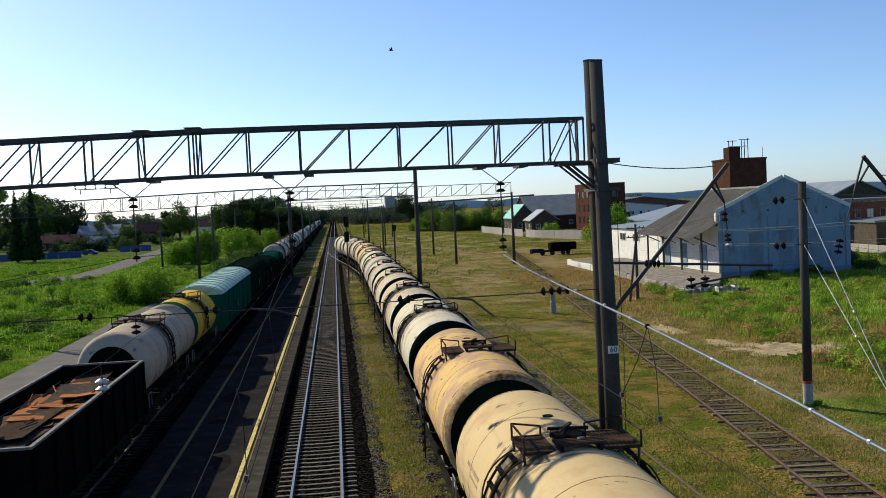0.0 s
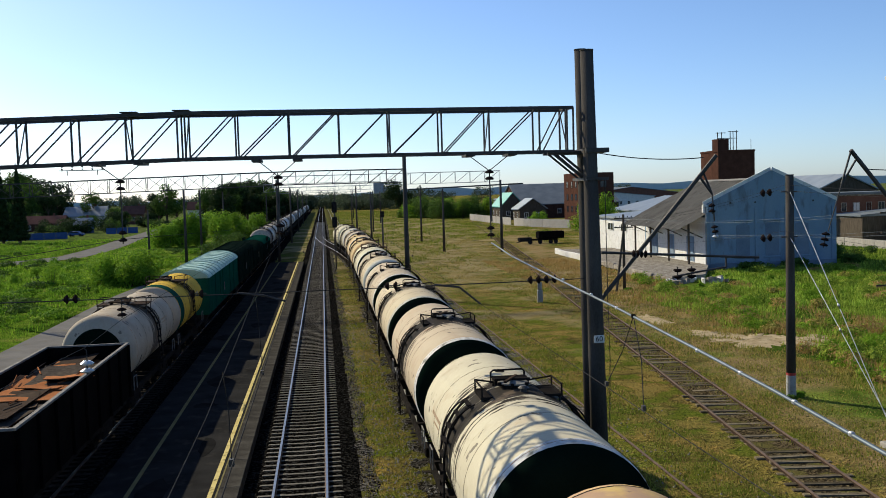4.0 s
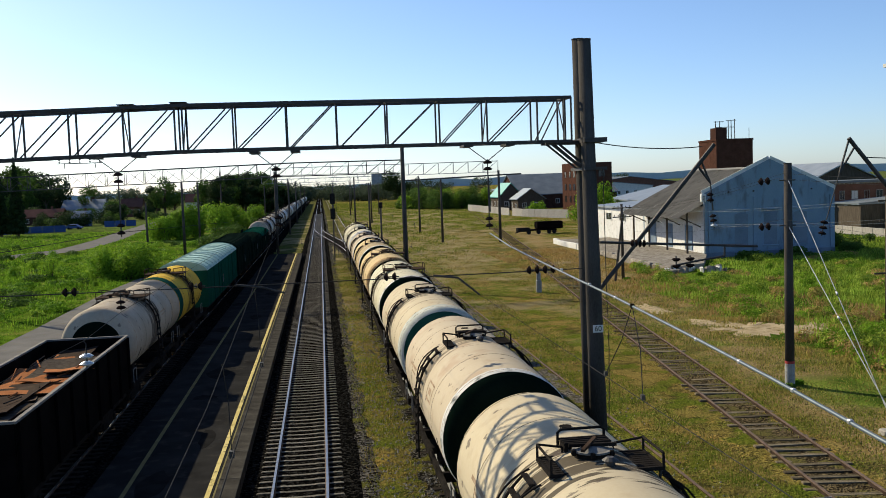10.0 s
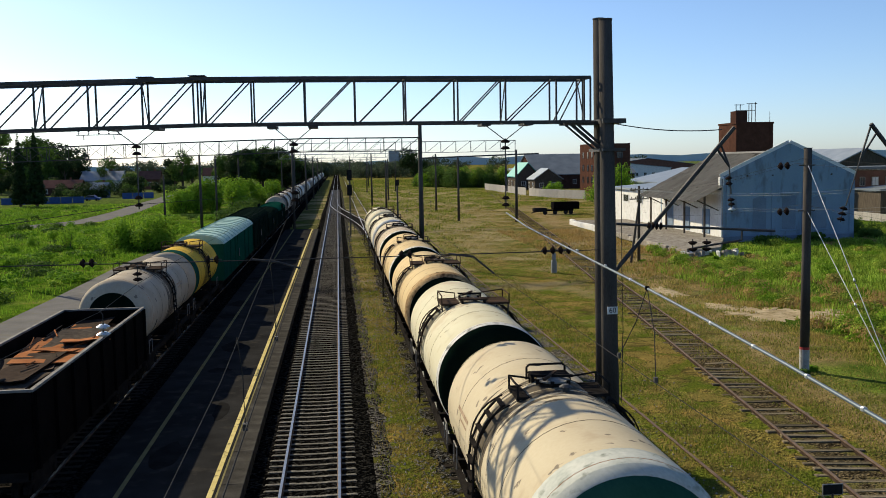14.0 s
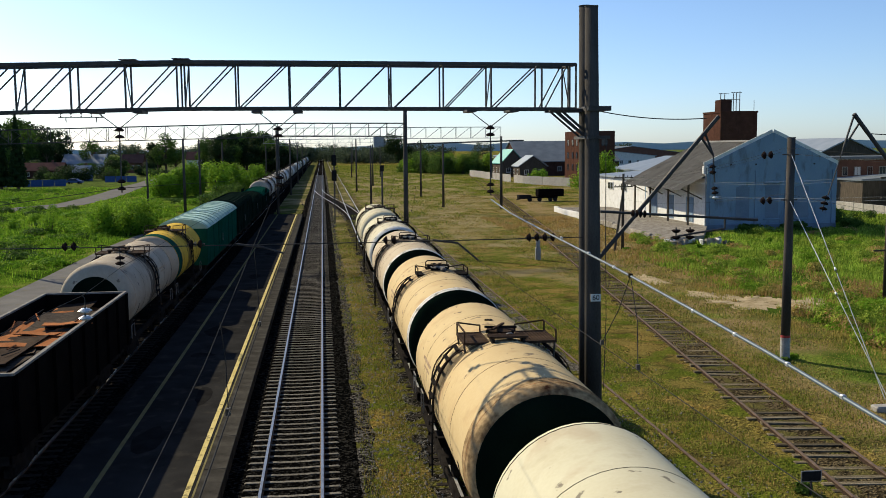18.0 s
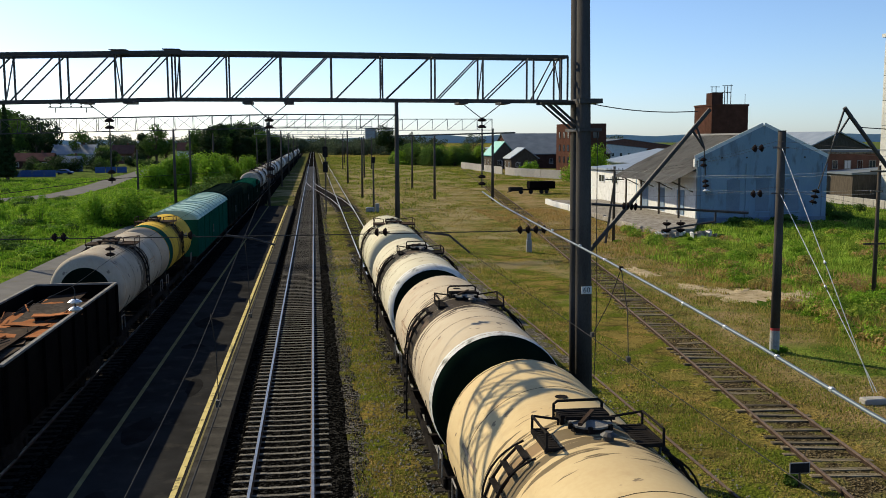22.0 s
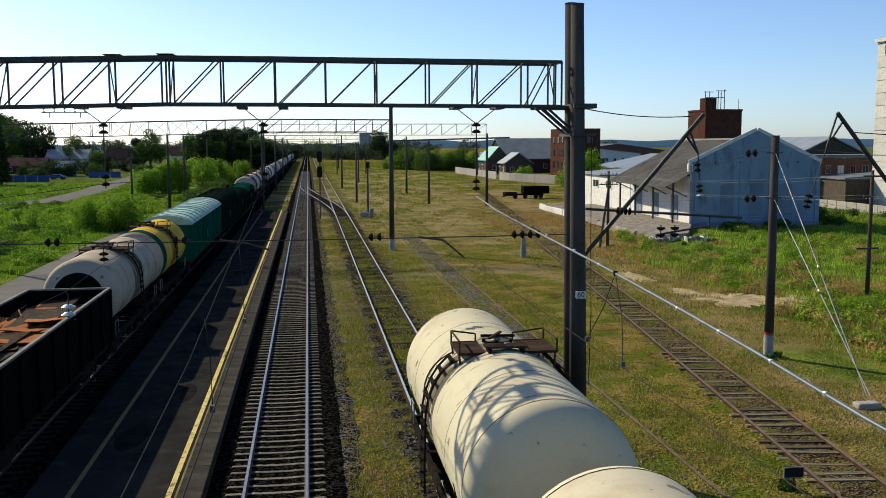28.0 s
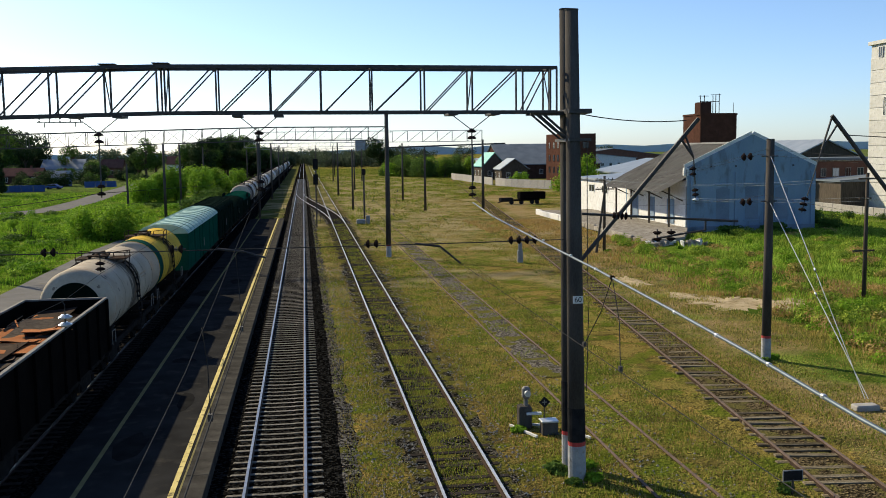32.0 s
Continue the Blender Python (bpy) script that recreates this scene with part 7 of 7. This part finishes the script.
def plants():
    rnd = random.Random(11)
    # the woods left of the line
    for i in range(18):
        x = -44 + i * 1.7
        tree(x + rnd.uniform(-1.5, 1.5), rnd.uniform(360, 410), (17.5 if i > 4 else 13.5 + i * 0.8) - max(0, i - 9) * 0.85 + rnd.uniform(-1, 0.6), rnd.uniform(6, 9), 100 + i, "leaf_dark" if i % 3 else "leaf", "dark broad tree of the wood", 1300)
    for i, (x, y, h, s) in enumerate(((-122, 400, 23, 12), (-112, 405, 21.5, 11), (-133, 390, 25.5, 13), (-128, 430, 24, 13), (-146, 420, 27, 13), (-104, 392, 17.5, 9), (-112, 375, 19, 10), (-101, 368, 13.5, 7), (-89, 384, 13.5, 5.5), (-71, 430, 12.5, 7),
                                      (-57, 360, 16, 6), (-60.5, 364, 13.5, 5), (-54.5, 366, 14, 5), (-120, 380, 16, 8), (-108, 372, 11, 6), (-118, 350, 8, 6), (-95, 335, 5.5, 5), (-70, 340, 6, 6), (-78, 330, 5, 5), (-62, 345, 5, 5), (-73, 352, 7, 6), (-100, 348, 6, 6))):
        tree(x, y, h, s, 200 + i, "leaf_dark" if i % 2 else "leaf", "tree among the village houses", 900)
    for i in range(30):
        y = rnd.uniform(292, 372)
        bush(-y * rnd.uniform(0.15, 0.31), y, rnd.uniform(2.2, 5), rnd.uniform(4, 7), 230 + i, "leaf_dark" if i % 3 else "leaf", 420, "dark garden bush among the houses")
    for i, (x, y, h) in enumerate(((-71.2, 235, 19.4), (-75.6, 237, 18.2))):
        spruce(x, y, h, 300 + i)
    # bushes along the lane and the train
    for i, (x, y, h, w) in enumerate(((-30.3, 189, 4.8, 4.6), (-27.5, 190, 6, 5), (-24.5, 193, 7.2, 5.5), (-21.5, 198, 7, 5.5), (-19, 206, 6.4, 5), (-29, 200, 5.5, 5), (-17.5, 214, 5.0, 4.5), (-16.5, 245, 5.5, 5))):
        bush(x, y, h, w, 400 + i, "leaf_lime" if i % 3 == 0 else "leaf_bright", 1700, "tall light green thicket")
    for i in range(16):
        bush(-19.2 - rnd.uniform(0, 6.6), 105 + i * 0.6 + rnd.uniform(-2, 2), rnd.uniform(2.2, 4.2), rnd.uniform(2.2, 3.6), 430 + i, "leaf_lime" if i % 3 else "leaf_bright", 800)
    for i in range(8):
        bush(-29.8 - (0 if i == 0 else rnd.uniform(0, 12)), 108.5 if i == 0 else 84 + i * 6, 2.9 if i == 0 else rnd.uniform(0.7, 1.6), rnd.uniform(1.6, 2.6), 460 + i, "leaf_lime", 500)
    for i in range(14):
        bush(-14 - rnd.uniform(0, 4), 135 + i * 9, rnd.uniform(1.5, 3.5), rnd.uniform(2.5, 4), 480 + i, "leaf", 420, "green bush beside the standing train")
    # thickets on the far right of the yard
    for i in range(24):
        bush(31 + i * 1.15 + rnd.uniform(-1.5, 1.5), 345 + rnd.uniform(-14, 22) - i * 0.6, rnd.uniform(4.5, 8.5), rnd.uniform(5, 8), 500 + i, "leaf_bright" if i % 3 == 0 else "leaf", 800, "tall leafy thicket at the yard's edge")
    for i in range(20):
        tree(4 + i * 2.2 + rnd.uniform(-2, 2), 640 + rnd.uniform(-60, 90), rnd.uniform(7, 11), rnd.uniform(9, 13), 540 + i, "leaf_far", "distant tree along the line, haze painted into the leaves", 300)
    tree(45, 560, 18, 11, 570, "leaf_dark", "tall dark tree above the thicket", 900)
    for i, (x, y, h, w) in enumerate(((56, 200, 7.5, 6), (60, 198, 8.5, 6), (63, 204, 6.5, 5), (53.5, 236, 4, 5), (86, 131, 3, 4), (58, 112, 2, 3), (59, 104, 1.6, 2.5), (56.6, 96.4, 1.2, 2.2), (44, 94.6, 0.9, 2.5), (50, 95, 1.0, 3))):
        bush(x, y, h, w, 600 + i, "leaf_bright" if i < 4 else "leaf", 900)
    for i in range(18):
        bush(62 + rnd.uniform(0, 30), 95 + rnd.uniform(0, 30), rnd.uniform(0.8, 1.8), rnd.uniform(1.5, 3), 630 + i, "leaf", 250, "low green weeds by the wall")
    for i in range(30):
        tree(-200 + i * 17 + rnd.uniform(-5, 5), 900 + rnd.uniform(-80, 160), rnd.uniform(10, 17), rnd.uniform(12, 18), 660 + i, "leaf_far", "distant tree on the plain, haze painted into the leaves", 260)
    for i in range(12):
        tree(-34 + i * 2.2 + rnd.uniform(-2, 2), 440 + i * 24 + rnd.uniform(-20, 20), rnd.uniform(12, 15) - i * 0.4, rnd.uniform(9, 12), 800 + i, "leaf_far", "tree near the far line, haze painted into the leaves", 600)
    for i in range(60):
        y = rnd.uniform(28, 92)
        bush(19.5 + 0.13 * y + rnd.uniform(0, 0.42 * y), y, rnd.uniform(0.25, 0.75), rnd.uniform(0.6, 1.6), 820 + i, ("leaf_bright", "leaf", "grass_dry", "leaf_bright")[i % 4], 150, "clump of weeds in the grass")
    for i in range(40):
        bush(-20 - rnd.uniform(0, 22), rnd.uniform(50, 140), rnd.uniform(0.25, 0.6), rnd.uniform(0.7, 1.6), 900 + i, ("leaf_bright", "grass")[i % 2], 120, "clump of weeds in the meadow")
    for seed, (mat, n, leaf) in enumerate((("grass_meadow", 260, 0.13), ("leaf_bright", 110, 0.12), ("leaf", 120, 0.13))):
        r = random.Random(1200 + seed)
        spots = []
        while len(spots) < n:
            y = 48 * (230 / 48) ** r.random()
            x = -21 - r.random() * (12 + 0.22 * y)
            if noise.noise((x * 0.12, y * 0.06, seed * 3.0)) > -0.05 and not (145 < y < 300 and abs(x + 45) < 7):
                k = r.uniform(0.5, 1.5)
                spots.append((x, y, k, r.uniform(0.3, 0.85)))
        for k in range(22):
            x = -38 - 34 * r.random()
            spots.append((x, 153 + 0.3 * (x + 48) - r.uniform(5, 10), r.uniform(0.7, 1.7), r.uniform(0.7, 1.3)))
        weeds("meadow_weeds", "rank clumps of weeds in the meadow", spots, leaf, n * 260, 1210 + seed, mat)
    for seed, (mat, n, leaf) in enumerate((("grass_bank", 170, 0.07), ("leaf_bright", 110, 0.06), ("grass_straw", 60, 0.06))):
        r = random.Random(1300 + seed)
        spots = []
        while len(spots) < n:
            y = 30 * (96 / 30) ** r.random()
            x = 21.5 + 0.12 * y + r.random() * (0.5 * y)
            if noise.noise((x * 0.16, y * 0.12, 5 + seed * 3.0)) > -0.1 and math.hypot(x - 25.2, y - 51.2) > 4.5 and not (30 < x < 42 and y > 80):
                spots.append((x, y, r.uniform(0.35, 1.2), r.uniform(0.3, 0.9)))
        for k in range(46):
            y = 30 + 1.35 * k + r.uniform(-0.6, 0.6)
            x = 20.3 + 0.115 * y + r.uniform(-0.9, 1.6)
            if math.hypot(x - 25.2, y - 51.2) > 3.8:
                spots.append((x, y, r.uniform(0.3, 0.8), r.uniform(0.3, 0.8)))
        weeds("bank_weeds", "rank weeds and reeds on the bank beyond the sidings", spots, leaf, n * 520, 1310 + seed, mat)
    # grass
    grass("meadow_grass", "lush green meadow grass beside the path", [(-60, -20.3, 40, 150), (-75, -30, 100, 240), (-19, -12, 130, 260)], 130000, 0.08, 0.4, 1, "grass_meadow", 0.12)
    grass("meadow_tips", "bright grass tips in the meadow", [(-60, -20.3, 45, 150), (-75, -30, 100, 240)], 30000, 0.15, 0.5, 15, "leaf_lime", 0.0)
    grass("yard_grass", "thin grass over the yard", [(6, 22, 110, 180), (5, 50, 180, 520)], 120000, 0.05, 0.3, 16, "grass_low", 0.1)
    grass("tall_grass", "tall green grass beyond the sidings", [(25, 42, 34, 78), (34, 70, 44, 95), (42, 100, 70, 96), (58, 95, 95, 118)], 140000, 0.08, 0.36, 2, "grass_bank", 0.3)
    grass("pale_grass", "pale yellow-green grass tips on the bank", [(25, 42, 34, 78), (34, 70, 44, 95)], 60000, 0.14, 0.42, 12, "grass", 0.02)
    grass("bank_grass", "half-dry grass along the bank", [(22.5, 30, 30, 80), (20, 26, 40, 60)], 24000, 0.06, 0.26, 5, "grass_dry", 0.05)
    grass("straw_grass", "reddish straw in the grass", [(23, 36, 40, 64), (26, 36, 44, 58), (20, 31, 70, 120)], 45000, 0.08, 0.34, 6, "grass_straw", 0.05)
    grass("dry_grass", "short dry grass between the tracks", [(0.9, 2.6, 12, 110), (6.1, 8.6, 12, 130), (11.2, 13, 12, 120), (16.5, 24, 22, 100), (13, 28, 80, 200), (24, 29, 60, 130)], 120000, 0.03, 0.12, 3, "grass_low_dry")
    grass("green_tufts", "sparse green tufts between the tracks", [(0.9, 2.6, 12, 110), (3.5, 4.8, 12, 130), (6.1, 8.6, 12, 130), (8.8, 13, 12, 120), (16.5, 24, 22, 100)], 100000, 0.03, 0.14, 4, "grass_low")
    for i, (x, y) in enumerate(((7.0, 24.2), (7.6, 24.4), (6.75, 25.1), (7.7, 25.4), (19.0, 36.9), (19.6, 37.3), (32.2, 51.0), (26.4, 80.4), (12.2, 22.6), (6.6, 29.2), (8.2, 28.9))):
        bush(x, y, 0.16 + 0.05 * (i % 3), 0.4 + 0.1 * (i % 4), 960 + i, "leaf_bright" if i % 2 else "leaf", 160, "tuft of weeds at a post's foot")
    near = [(0.95, 2.7, 12, 48), (3.5, 4.8, 12, 60), (5.9, 8.7, 12, 48), (10.4, 13, 14, 48), (15.5, 20, 22, 60)]
    grass("turf", "short tangled turf between the tracks", near, 60000, 0.015, 0.09, 21, "grass_low", 0.03)
    grass("dead_turf", "brown dead stalks in the turf", near, 30000, 0.015, 0.07, 22, "turf_dead", 0.05)


def grit():
    """Loose stones strewn over the strips beside the tracks."""
    rng = np.random.default_rng(77)
    n = 6500
    y = 12 * (75 / 12) ** rng.uniform(0, 1, n)
    side = rng.integers(0, 4, n)
    x = np.choose(side, [rng.normal(1.5, 0.45, n), rng.normal(5.7, 0.5, n), rng.normal(2.6, 0.4, n), rng.normal(9.4, 1.3, n)])
    sz = rng.uniform(0.012, 0.04, n) * (1 + 0.012 * y)
    a = rng.uniform(0, 6.283, n)
    v = np.empty((n, 5, 3))
    for k in range(4):
        ang = a + k * 1.571
        rad = sz * rng.uniform(0.7, 1.3, n)
        v[:, k] = np.stack([x + rad * np.cos(ang), y + rad * np.sin(ang), np.full(n, 0.002)], 1)
    v[:, 4] = np.stack([x, y, sz * 0.9 + 0.01], 1)
    base = np.arange(n)[:, None] * 5
    fs = np.concatenate([base + np.array(t) for t in ((0, 1, 4), (1, 2, 4), (2, 3, 4), (3, 0, 4))])
    me = bpy.data.meshes.new("loose_stones")
    me.from_pydata(v.reshape(-1, 3).tolist(), [], fs.tolist())
    me.materials.append(M["old_concrete"])
    tagged(new("loose_stones", me), "small pale stones strewn in the trodden grass", "stones", kind="stuff")


plants()
grit()


def bird():
    b = thing("bird", "small dark bird in flight", "bird")
    bm = bmesh.new()
    lathe(bm, [(-0.16, 0), (-0.1, 0.035), (0, 0.05), (0.09, 0.04), (0.13, 0.028), (0.16, 0)], 10)
    part("body", bm, "black_paint", b, smooth=True)
    for s in (-1, 1):
        bm = bmesh.new()
        prism(bm, [(0, 0.06), (s * 0.18, 0.05), (s * 0.34, -0.05), (s * 0.16, -0.05), (0, -0.05)], -0.008, 0.008, "z")
        w = part("wing", bm, "black_paint", b)
        w.rotation_euler = (0, -s * 0.5, 0)
    return b


swift = bird()


def motions():
    """The goods train rolls by at an even pace, over the crossover and under the bridge; a bird crosses the sky."""
    for w, start in train:
        rows = []
        for k in range(33):
            y = start - SPEED * k
            ya, yb = y - 3.6, y + 3.6
            xa, xb = cross(ya), cross(yb)
            rows.append((float(k), pose((xa + xb) / 2, y, 0.19, 0, 0, -math.degrees(math.atan2(xb - xa, 7.2)))))
        walk(w, rows)
    walk(swift, [(0.0, pose(4.06, 60, 18.9, 0, 0, -80)), (0.5, pose(15.4, 60, 19.6, 0, 0, -80)), (1.0, pose(27.1, 60, 20.25, 0, 0, -80)), (2.0, pose(52, 60, 22, 0, 0, -80)), (32.0, pose(800, 90, 60, 0, 0, -80))])


motions()
